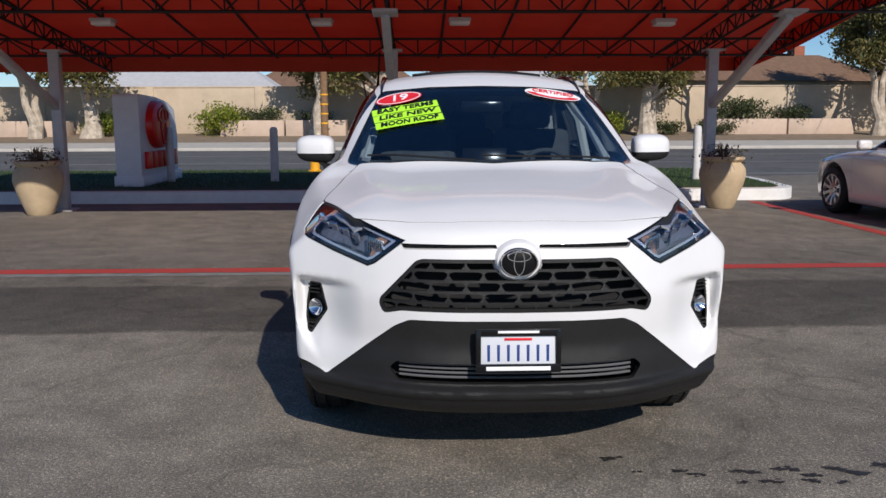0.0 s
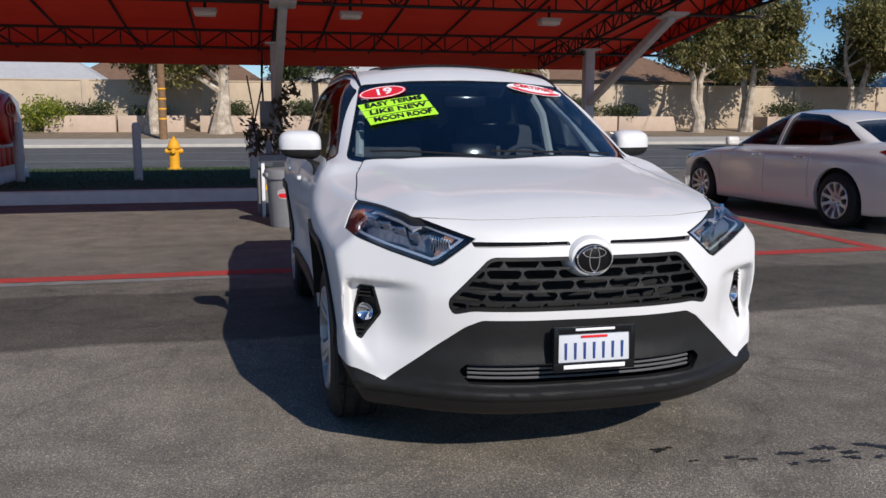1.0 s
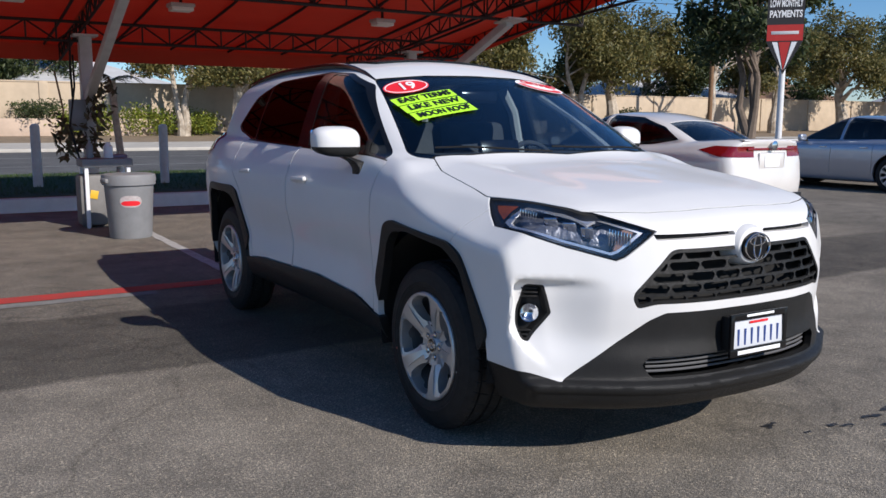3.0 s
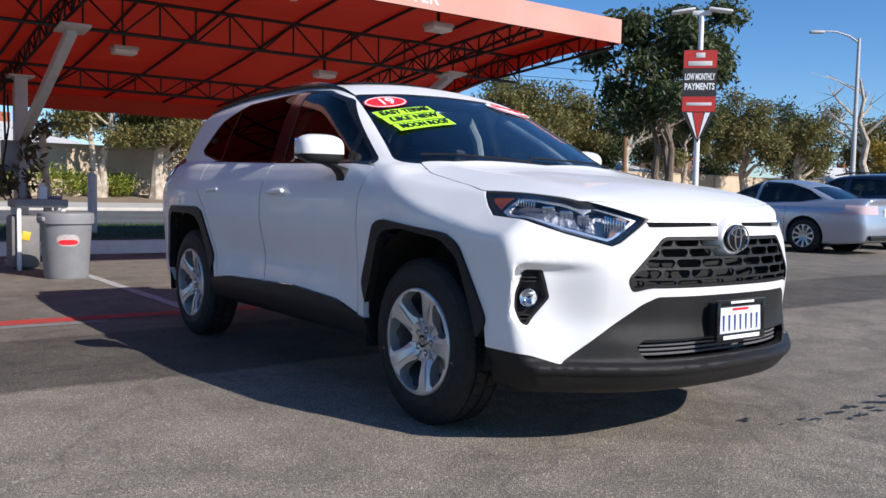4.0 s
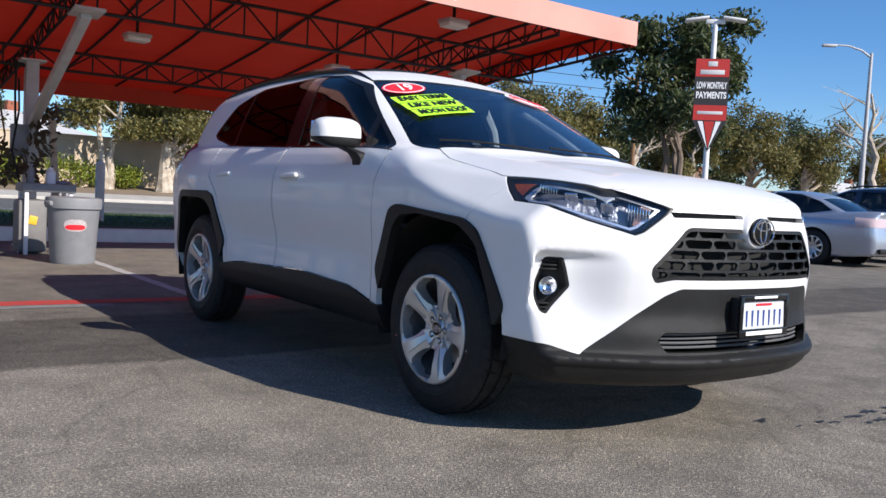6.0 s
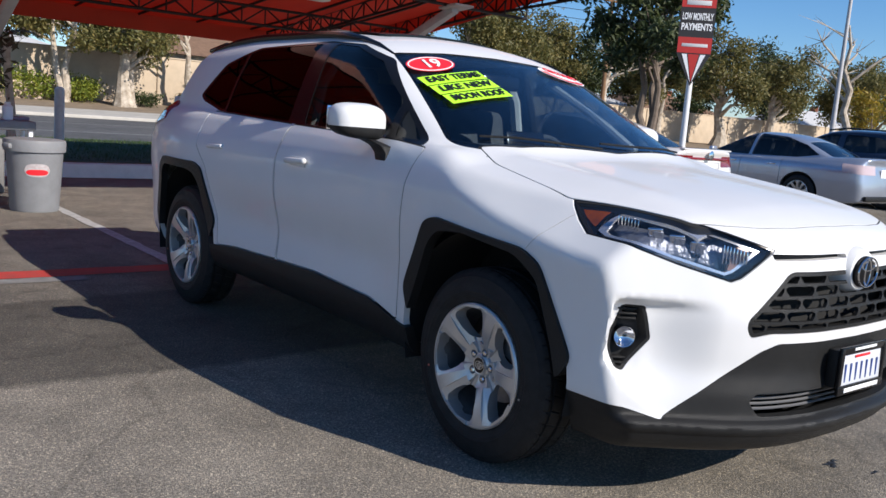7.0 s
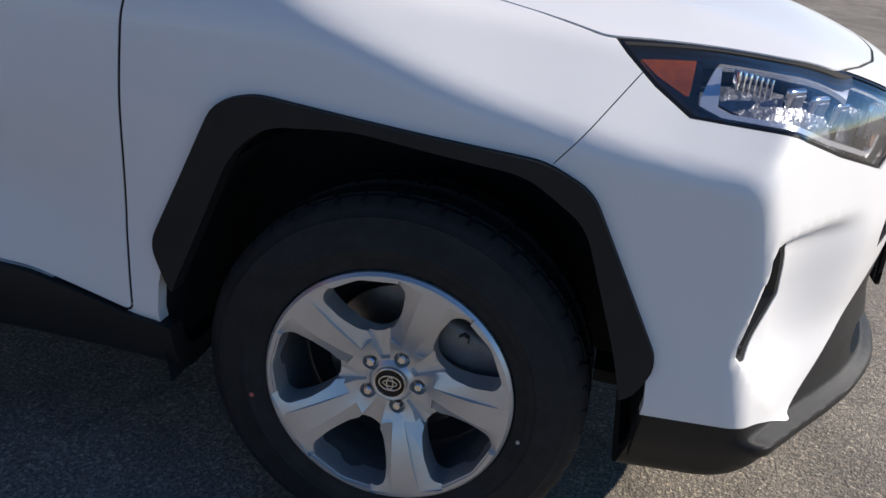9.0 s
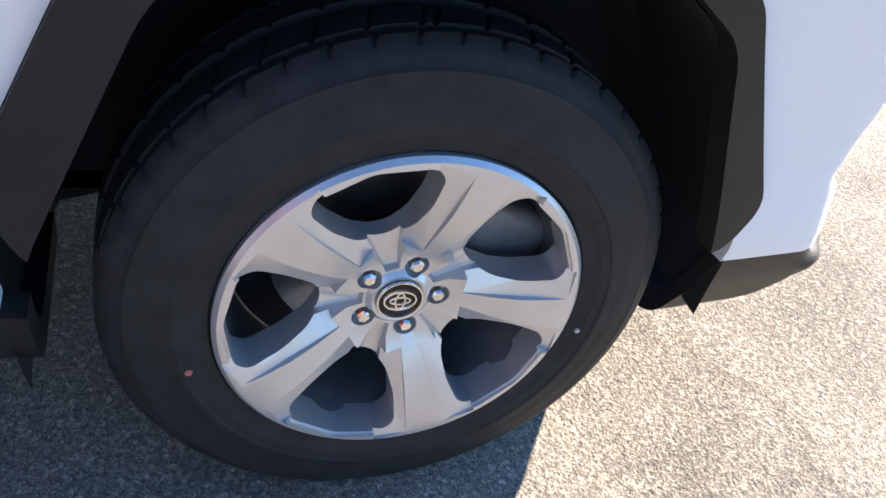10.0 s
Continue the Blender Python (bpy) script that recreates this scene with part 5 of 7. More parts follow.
truss((X0, 7.4, 2.97), (X1, 7.4, 2.97), 0.36, 0.40)
truss((X0, 10.1, 2.54), (X1, 10.1, 2.54), 0.24, 0.36)
truss((X0, 5.58, 3.16), (X1, 5.58, 3.16), 0.20, 0.40)
COLS = (-5.75, -0.75, 4.08)
for xc in COLS + (X0 + 0.03, X1 - 0.03):
    truss((xc, 5.58, 3.13), (xc, 8.0, 2.95), 0.24, 0.3, "rafter_truss")
    truss((xc, 8.0, 2.95), (xc, 12.5, 2.42), 0.22, 0.3, "rafter_truss")
k = X0 + 0.6
while k < X1:
    part("purlin", tube([(k, 5.55, 3.19), (k, 6.5, 3.175), (k, 7.4, 3.075), (k, 8.3, 2.935), (k, 9.2, 2.785), (k, 10.1, 2.675), (k, 11.2, 2.555), (k, 12.55, 2.44)], 0.020, 6), M_TRUSS, can)
    k += 0.95
for xc in COLS:
    post = part("post", box(0.155, 0.155, 2.36, 0.012, pose(xc, 10.1, 1.18)), M_GREYMETAL, can, "grey painted square steel post")
    part("base_plate", box(0.34, 0.34, 0.03, 0.006, pose(xc, 10.1, 0.015)), M_GREYMETAL, post)
    part("cap_plate", box(0.30, 0.30, 0.03, 0.006, pose(xc, 10.1, 2.37)), M_GREYMETAL, post)
    d = Vector((xc, 7.40, 2.58)) - Vector((xc, 10.05, 1.55))
    br = box(0.105, 0.105, d.length, 0.01)
    br.transform(Matrix.Translation(Vector((xc, 8.725, 2.065))) @ d.to_track_quat("Z", "X").to_matrix().to_4x4())
    part("brace", br, M_GREYMETAL, can, "grey slanting steel brace")
    part("brace_head", box(0.30, 0.34, 0.03, 0.006, pose(xc, 7.38, 2.595, -6, 0, 0)), M_GREYMETAL, can)
M_DIFF = material("lamp_diffuser", (0.75, 0.75, 0.72), 0.4)
for lx, ly, lz in ((-4.6, 8.95, 2.64), (-1.67, 9.0, 2.64), (0.2, 8.9, 2.64), (3.0, 8.95, 2.63), (0.26, 6.16, 2.92), (3.0, 6.2, 2.90), (-4.6, 6.2, 2.92)):
    la = tagged(part("ceiling_light", box(0.30, 0.24, 0.05, 0.012, pose(lx, ly, lz + 0.045)), M_GREYMETAL), "grey box light under the canopy", "light fixture", group="canopy lights")
    part("diffuser", box(0.27, 0.21, 0.05, 0.015, pose(lx, ly, lz)), M_DIFF, la)
    part("stem", tube([(lx, ly, lz + 0.06), (lx, ly, float(ROOF(ly)) - 0.005)], 0.02, 8), M_TRUSS, la)
# small white flag hanging from the canopy
fl = tagged(part("paper_flag", slab([(0.0, 0.0), (0.09, 0.02), (0.02, 0.10)], "y", 0, 0.004), M_WHITEINK, at=pose(1.30, 6.6, 3.04)), "small white paper flag under the canopy", "flag")
part("string", tube([(0.02, 0.002, 0.09), (0.02, 0.002, 0.17)], 0.004, 5), M_TRUSS, fl)

# ---- things under and beside the canopy ----
M_POT = material("tan_terracotta", (0.50, 0.38, 0.24), 0.75, vary=0.12, scale=5, bump=0.15, bump_scale=60)
M_TWIG = material("dry_twigs", (0.13, 0.075, 0.045), 0.9, vary=0.3)
M_LEAFY = material("dark_leaves", (0.045, 0.055, 0.02), 0.6, second=(0.09, 0.045, 0.03), scale=7)


def leaf_cloud(rng, centres, spread, count, size, flat=0.6):
    """Many small folded leaves round centres."""
    c = np.array(centres)[rng.integers(0, len(centres), count)]
    s = np.array(spread)
    p = c + np.clip(rng.normal(0, 1, (count, 3)), -2.0, 2.0) * s
    n = rng.normal(0, 1, (count, 3))
    n[:, 2] = np.abs(n[:, 2]) * flat + 0.2
    n /= np.linalg.norm(n, axis=1)[:, None]
    t = np.cross(n, rng.normal(0, 1, (count, 3)))
    t /= np.linalg.norm(t, axis=1)[:, None] + 1e-9
    u = np.cross(n, t)
    k = size * rng.uniform(0.55, 1.35, (count, 1))
    v = np.stack([p - t * k, p + u * k * 0.42 + n * k * 0.12, p + t * k, p - u * k * 0.42 + n * k * 0.12], 1).reshape(-1, 3)
    f = np.arange(4 * count).reshape(-1, 4)
    me_ = bpy.data.meshes.new("leaves")
    me_.from_pydata(v.tolist(), [], f.tolist())
    return me_


def urn(at, label):
    u = thing("plant_urn", label, "planter", group="clay urns", at=at)
    part("pot", lathe([(0, 0), (0.17, 0), (0.19, 0.02), (0.24, 0.16), (0.31, 0.36), (0.345, 0.50), (0.335, 0.60), (0.285, 0.68), (0.265, 0.70), (0.295, 0.72), (0.32, 0.745), (0.315, 0.78), (0.28, 0.785), (0.25, 0.74), (0, 0.72)], 40), M_POT, u)
    rr = random.Random(4)
    bits = []
    for _ in range(46):
        a, r = rr.uniform(0, 6.28), rr.uniform(0.05, 0.30)
        z = rr.uniform(0.78, 0.98)
        droop = rr.uniform(-0.25, 0.05)
        bits.append(tube([(0.05 * math.cos(a), 0.05 * math.sin(a), 0.72), (r * 0.6 * math.cos(a), r * 0.6 * math.sin(a), z), (r * 1.5 * math.cos(a + 0.3), r * 1.5 * math.sin(a + 0.3), z + droop)], [0.007, 0.005, 0.002], 4))
    part("twigs", merge(*bits), M_TWIG, u)
    rng = np.random.default_rng(6)
    part("leaves", leaf_cloud(rng, [(0.25 * math.cos(a), 0.25 * math.sin(a), 0.82) for a in np.linspace(0, 6, 8)], (0.08, 0.08, 0.07), 220, 0.03), M_LEAFY, u, smooth=0)
    return u


U = urn(pose(-5.87, 9.54, 0), "tan clay urn with a drooping dry plant")
copy_thing(U, pose(4.24, 9.91, 0, 0, 0, 120))

M_BOLL = material("bollard_paint", (0.62, 0.61, 0.60), 0.6, vary=0.12, scale=8)
for i, bx in enumerate((-7.05, -5.05, -3.1, -1.08, 0.95, 2.9, 4.95)):
    bo = tagged(part("bollard", lathe([(0, 0.19), (0.075, 0.19), (0.075, 1.16), (0.066, 1.20), (0.04, 1.22), (0, 1.225)], 24), M_BOLL, at=pose(bx, 13.35, 0)), "white-painted steel bollard on the island", "bollard", group="bollards")

# monument sign
M_SIGNW = material("sign_white", (0.72, 0.73, 0.76), 0.4, vary=0.04)
M_SIGNR = material("sign_red", (0.72, 0.02, 0.015), 0.3, vary=0.05)
sg_ = thing("monument_sign", "white monument sign with raised red oval and red letters", "sign", at=pose(-5.445, 13.38, 0.15, 0, 0, 90))
part("slab", slab(rounded([(-1.20, 0.16), (1.08, 0.16), (1.14, 0.9), (0.98, 1.42), (0.55, 1.55), (-0.2, 1.63), (-1.20, 1.66)], 0.05), "y", -0.22, 0.22), M_SIGNW, sg_)
part("plinth", box(2.46, 0.52, 0.24, 0.02, pose(0, 0, 0.12)), M_SIGNW, sg_)
ovl = part("oval", lathe([(0, 0.16), (0.36, 0.155), (0.42, 0.12), (0.44, 0)], 48, pose(-0.30, -0.215, 1.13, 90, 0, 0) @ Matrix.Diagonal((1.28, 1, 1, 1))), M_SIGNR, sg_, "raised red oval")
M_DEEPRED = material("sign_red_deep", (0.42, 0.01, 0.01), 0.35)
for rx, ry, dx, dy in ((0.13, 0.33, 0, 0), (0.30, 0.12, 0, 0.17)):
    b = ellipse_ring(rx, ry, 0.07, 0.025)
    b.transform(pose(-0.30 + dx, -0.372, 1.13 + dy, 90, 0, 0))
    part("oval_ring", b, M_DEEPRED, ovl)
for k in range(6):
    part("letter_bar", box(0.21, 0.10, 0.30, 0.012, pose(-0.88 + 0.315 * k, -0.25, 0.50)), M_SIGNR, sg_)

# bin and service stand by the middle post
M_BIN = material("grey_bin_plastic", (0.22, 0.225, 0.235), 0.55, vary=0.08, scale=8, bump=0.1, bump_scale=200)
bn = thing("rubbish_bin", "grey round plastic bin with a red and white badge", "bin", at=pose(-0.72, 7.84, 0) @ Matrix.Diagonal((1, 1, 1.06, 1)))
part("barrel", lathe([(0, 0.0), (0.215, 0.0), (0.225, 0.02), (0.262, 0.57), (0.268, 0.60), (0.268, 0.62), (0.25, 0.62), (0.21, 0.04), (0, 0.03)], 48), M_BIN, bn)
part("lid", lathe([(0, 0.675), (0.15, 0.672), (0.24, 0.668), (0.278, 0.66), (0.286, 0.64), (0.282, 0.555), (0.27, 0.555), (0.272, 0.62), (0, 0.63)], 48), M_BIN, bn)
for a in (20, 200):
    part("handle", box(0.05, 0.12, 0.05, 0.015, pose(0.285 * math.cos(radians(a)), 0.285 * math.sin(radians(a)), 0.60, 0, 0, a)), M_BIN, bn)


def curved_badge(r0, z0, w, h, mat, lift):
    b = bmesh.new()
    pr = None
    for k in range(17):
        t = -1 + 2 * k / 16
        a = radians(262) + t * w
        hh = h * math.sqrt(max(0.02, 1 - abs(t) ** 3.5))
        rr_ = r0 + lift
        cu = [b.verts.new(((rr_ + 0.07 * s_ * hh) * math.cos(a), (rr_ + 0.07 * s_ * hh) * math.sin(a), z0 + s_ * hh)) for s_ in (-1, 1)]
        if pr:
            b.faces.new((pr[0], cu[0], cu[1], pr[1]))
        pr = cu
    return b


bd = part("badge", curved_badge(0.2495, 0.39, 0.46, 0.060, M_WHITEINK, 0.004), material("badge_pale", (0.52, 0.50, 0.50), 0.5, second=(0.38, 0.30, 0.30), scale=40), bn, "red and white badge")
part("badge_band", curved_badge(0.2475, 0.372, 0.40, 0.026, M_REDINK, 0.0065), M_REDINK, bd)
st = thing("service_stand", "grey service cart with a tray, bottles and hoses", "cart", at=pose(-0.76, 9.05, 0))
for dx in (-0.24, 0.24):
    for dy in (-0.18, 0.18):
        part("leg", box(0.045, 0.045, 0.74, 0.006, pose(dx, dy, 0.37)), M_SIGNW, st)
part("tray", box(0.58, 0.46, 0.10, 0.015, pose(0, 0, 0.78)), M_BIN, st)
part("tank", box(0.32, 0.34, 0.62, 0.05, pose(-0.16, 0.02, 0.33)), material("grey_tank_plastic", (0.17, 0.165, 0.16), 0.6, vary=0.15), st)
part("can", lathe([(0, 0), (0.055, 0), (0.055, 0.14), (0.03, 0.17), (0.03, 0.19), (0, 0.19)], 20, pose(0.05, 0, 0.83)), M_SIGNW, st)
part("bottle", lathe([(0, 0), (0.04, 0), (0.04, 0.15), (0.015, 0.19), (0.015, 0.23), (0, 0.23)], 16, pose(-0.15, 0.08, 0.83)), M_BIN, st)
part("cloth", box(0.2, 0.16, 0.04, 0.015, pose(0.18, 0.1, 0.85)), material("mauve_cloth", (0.25, 0.2, 0.26), 0.9, vary=0.2), st)
part("hose", tube([(-0.26, 0.1, 0.8), (-0.34, 0.2, 1.2), (-0.22, 0.5, 1.7), (-0.18, 0.8, 2.1)], 0.012, 6), M_VOID, st)
part("tag", box(0.09, 0.004, 0.10, 0.001, pose(-0.16, -0.155, 0.40, 0, 12, 0)), material("yellow_tag", (0.7, 0.42, 0.03), 0.5), st)
eb = thing("electric_box", "grey electric box with conduit on the canopy post", "electric box", at=pose(-0.90, 9.96, 1.35))
part("case", box(0.20, 0.12, 0.40, 0.01), M_BIN, eb)
part("conduit", tube([(-0.05, 0, 0.2), (-0.06, 0.0, 0.6), (-0.04, 0.05, 1.0)], 0.014, 6), M_VOID, eb)
vine = thing("climbing_plant", "dark leafy plant wound round the post and cables", "plant", at=pose(-0.87, 9.9, 0.9))
part("stems", merge(tube([(0.05, -0.1, -0.1), (0.18, -0.15, 0.25), (0.12, -0.12, 0.55), (0.25, -0.1, 0.8)], 0.012, 5), tube([(-0.1, -0.1, -0.1), (-0.28, -0.12, 0.1), (-0.22, -0.1, 0.5), (-0.3, -0.1, 1.0)], 0.012, 5)), M_TWIG, vine)
part("leaves", leaf_cloud(np.random.default_rng(8), [(0.15, -0.15, 0.3), (0.2, -0.12, 0.55), (0.28, -0.1, 0.78), (-0.2, -0.15, 0.05), (-0.1, -0.18, 0.15), (-0.26, -0.1, 0.3), (0.1, -0.15, 0.05)], (0.08, 0.07, 0.08), 300, 0.06), M_LEAFY, vine, smooth=0)

# young palm on the island
ypm = thing("young_palm_tree", "slender young palm with short arching fronds on the island", "tree", at=pose(0.05, 12.5, 0.19))
part("trunk", tube([(0, 0, -0.02), (0.02, 0, 0.6), (-0.03, 0.02, 1.2), (-0.06, 0.02, 1.72)], [0.075, 0.06, 0.055, 0.06], 10), material("palm_bark", (0.48, 0.41, 0.33), 0.9, vary=0.3, scale=12, bump=0.4, bump_scale=40), ypm)
M_FROND = material("palm_green", (0.07, 0.10, 0.025), 0.5, second=(0.035, 0.055, 0.015), scale=8)
rp = random.Random(14)
for k in range(11):
    a, ln, up = 2 * math.pi * k / 11 + rp.uniform(-0.2, 0.2), rp.uniform(0.35, 0.55), rp.uniform(0.10, 0.38)
    rib = [(-0.06 + ln * t * math.cos(a), 0.02 + ln * t * math.sin(a), 1.70 + up * t * 1.6 - 0.75 * up * t * t * 2.2) for t in (0, 0.25, 0.5, 0.75, 1.0)]
    fb = tube(rib, [0.010, 0.008, 0.006, 0.004, 0.002], 4)
    for q in range(14):
        t = 0.15 + 0.83 * q / 13
        i_ = min(3, int(t * 4))
        c0 = Vector(rib[i_]).lerp(Vector(rib[i_ + 1]), t * 4 - i_)
        for sd in (-1, 1):
            tip = c0 + Vector((-math.sin(a) * sd * 0.16 + math.cos(a) * 0.10, math.cos(a) * sd * 0.16 + math.sin(a) * 0.10, -0.05)) * (1.1 - 0.6 * t)
            sidev = Vector((math.cos(a), math.sin(a), 0)) * 0.012
            fb.faces.new([fb.verts.new(c0 - sidev), fb.verts.new(tip), fb.verts.new(c0 + sidev)])
    part("frond", fb, M_FROND, ypm, smooth=0)

# hydrant
M_YEL = material("yellow_paint", (0.80, 0.38, 0.02), 0.5, vary=0.1)
hy = thing("fire_hydrant", "yellow painted fire hydrant at the street edge", "hydrant", at=pose(-2.72, 16.5, 0.19))
part("barrel", lathe([(0, 0), (0.16, 0), (0.16, 0.04), (0.11, 0.05), (0.105, 0.45), (0.14, 0.46), (0.14, 0.50), (0.12, 0.52), (0.10, 0.60), (0.05, 0.66), (0.03, 0.67), (0.03, 0.71), (0, 0.71)], 24), M_YEL, hy)
for a in (-90, 0, 180):
    part("outlet", lathe([(0, 0.19), (0.035, 0.19), (0.055, 0.17), (0.055, 0.13), (0.045, 0.12), (0.045, 0.0)], 14, pose(0, 0, 0.40, 0, 0, a) @ pose(0, 0, 0, 0, 90, 0)), M_YEL, hy)

# ---- across the street ----
wall_o = thing("boundary_wall", "long tan stucco boundary wall beyond the street", "wall", kind="structure")
part("wall_face", box(190, 0.22, 2.62, 0.02, pose(40, 46.0, 1.85)), M_TAN, wall_o)
part("coping", box(190, 0.30, 0.08, 0.015, pose(40, 46.0, 3.19)), M_TAN, wall_o)
for px_ in range(-52, 132, 6):
    part("pier", box(0.42, 0.30, 2.66, 0.02, pose(px_ + 0.7, 45.95, 1.87)), M_TAN, wall_o)
M_PLANTER = material("pinkish_block", (0.52, 0.40, 0.31), 0.9, vary=0.08, scale=2, bump=0.2, bump_scale=30)
PLANTERS = ((-9.3, 3.4), (-5.9, 3.2), (-2.0, 3.0), (1.8, 3.0), (6.5, 3.2), (17.5, 4.2), (21.5, 3.6), (31, 3.5), (40, 3.8), (49, 3.5), (-21, 3.5), (-28, 4))
for pxx, w in PLANTERS:
    pl_ = thing("planter_box", "low tan block planter in front of the wall", "planter", group="block planters", at=pose(pxx, 44.4, 0.55))
    part("front_wall", box(w, 0.2, 0.9, 0.02, pose(0, -0.7, 0.35)), M_PLANTER, pl_)
    part("soil", box(w - 0.05, 1.2, 0.1, 0.02, pose(0, 0.0, 0.70)), M_SOIL, pl_)
    for sx in (-1, 1):
        part("end_wall", box(0.2, 1.3, 0.9, 0.02, pose(sx * (w / 2 - 0.1), 0.03, 0.35)), M_PLANTER, pl_)

M_WOOD = material("pole_timber", (0.20, 0.115, 0.06), 0.9, vary=0.25, scale=6, bump=0.4, bump_scale=40)
tp = thing("utility_pole", "brown timber utility pole with yellow marker straps", "pole", at=pose(-4.9, 38.8, 0.27))
part("pole", tube([(0, 0, -0.1), (0, 0, 9.5)], [0.19, 0.13], 14), M_WOOD, tp)
for k in range(4):
    part("marker", lathe([(0.195, 0), (0.195, 0.07)], 14, pose(0, 0, 0.9 + 0.45 * k)), M_YEL, tp)

# houses behind the wall
M_ROOFB = material("brown_shingle", (0.20, 0.12, 0.075), 0.9, vary=0.2, scale=3, bump=0.4, bump_scale=20)
M_ROOFW = material("pale_roof", (0.52, 0.52, 0.52), 0.8, vary=0.1, scale=3)
M_CREAM = material("cream_stucco", (0.60, 0.52, 0.40), 0.9, vary=0.08, scale=2)
M_PANE = material("house_window", (0.05, 0.07, 0.09), 0.1)


def house(x, y, w, d, h, top, roof, label, turn=0.0):
    o = thing("house", label, "house", group="houses behind the wall", at=pose(x, y, 0.5, 0, 0, turn))
    part("wall", box(w, d, h, 0, pose(0, 0, h / 2)), M_CREAM, o)
    b = bmesh.new()
    e = 0.5
    lo_ = [b.verts.new((sx * (w / 2 + e), sy * (d / 2 + e), h - 0.1)) for sx, sy in ((-1, -1), (1, -1), (1, 1), (-1, 1))]
    r1, r2 = b.verts.new((-w / 2 + d * 0.25, 0, h + top)), b.verts.new((w / 2 - d * 0.25, 0, h + top))
    for f_ in ((lo_[0], lo_[1], r2, r1), (lo_[2], lo_[3], r1, r2), (lo_[1], lo_[2], r2), (lo_[3], lo_[0], r1), tuple(lo_[::-1])):
        b.faces.new(f_)
    rf = part("roof", b, roof, o, smooth=0)
    part("chimney", box(0.8, 0.8, 1.2, 0.02, pose(w * 0.22, 0.5, h + top)), material("brick_red", (0.30, 0.10, 0.06), 0.9, vary=0.2), rf)
    for k in range(3):
        wd = part("window", box(1.2, 0.08, 1.0, 0.01, pose(-w / 3 + k * w / 3, -d / 2 - 0.03, h - 0.95)), M_SIGNW, o)
        part("pane", box(1.05, 0.04, 0.85, 0, pose(-w / 3 + k * w / 3, -d / 2 - 0.07, h - 0.95)), M_PANE, wd)
    return o


house(-16, 56, 13, 9, 2.9, 1.5, M_ROOFW, "single-storey house with a pale roof behind the wall")
house(-6, 60, 12, 9, 2.9, 1.9, M_ROOFB, "single-storey house with a brown shingle roof")
house(5, 56, 9, 9, 3.0, 1.4, M_ROOFW, "single-storey house with a pale grey roof", 20)
house(22, 54, 13, 9, 3.2, 1.8, M_ROOFB, "cream house with a brown shingle roof", 8)
house(37, 58, 13, 9, 3.0, 1.7, M_ROOFB, "cream bungalow with a brown shingle roof")
house(54, 56, 14, 9, 3.0, 1.5, M_ROOFW, "cream bungalow with a pale roof")
house(75, 60, 14, 9, 3.0, 1.9, M_ROOFB, "cream bungalow with a brown roof behind trees")
house(100, 56, 14, 9, 3.0, 1.9, M_ROOFW, "cream bungalow with a pale roof far off")

# ---- trees and shrubs ----
def leaf_material(name, a, b, c):
    m = bpy.data.materials.new(name)
    m.use_nodes = True
    nt = m.node_tree
    bs = nt.nodes["Principled BSDF"]
    bs.inputs["Roughness"].default_value = 0.55
    geo = nt.nodes.new("ShaderNodeNewGeometry")
    r = nt.nodes.new("ShaderNodeValToRGB")
    r.color_ramp.elements[0].color, r.color_ramp.elements[1].color = (*a, 1), (*c, 1)
    k = r.color_ramp.elements.new(0.5)
    k.color = (*b, 1)
    nt.links.new(geo.outputs["Random Per Island"], r.inputs["Fac"])
    nt.links.new(r.outputs["Color"], bs.inputs["Base Color"])
    tl = nt.nodes.new("ShaderNodeBsdfTranslucent")
    nt.links.new(r.outputs["Color"], tl.inputs["Color"])
    mx = nt.nodes.new("ShaderNodeMixShader")
    mx.inputs[0].default_value = 0.35
    nt.links.new(bs.outputs[0], mx.inputs[1])
    nt.links.new(tl.outputs[0], mx.inputs[2])
    nt.links.new(mx.outputs[0], nt.nodes["Material Output"].inputs["Surface"])
    return m


M_LF_OLIVE = leaf_material("olive_leaves", (0.075, 0.080, 0.022), (0.15, 0.140, 0.040), (0.27, 0.215, 0.070))
M_LF_DARK = leaf_material("dark_green_leaves", (0.020, 0.036, 0.012), (0.048, 0.070, 0.022), (0.10, 0.115, 0.038))
M_LF_BRIGHT = leaf_material("bright_shrub_leaves", (0.09, 0.13, 0.012), (0.18, 0.22, 0.02), (0.32, 0.33, 0.04))
M_BARK_PALE = material("pale_peeling_bark", (0.60, 0.52, 0.42), 0.9, second=(0.24, 0.185, 0.13), scale=3, bump=0.5, bump_scale=20)
M_BARK = material("grey_brown_bark", (0.17, 0.13, 0.10), 0.9, vary=0.3, scale=4, bump=0.5, bump_scale=25)


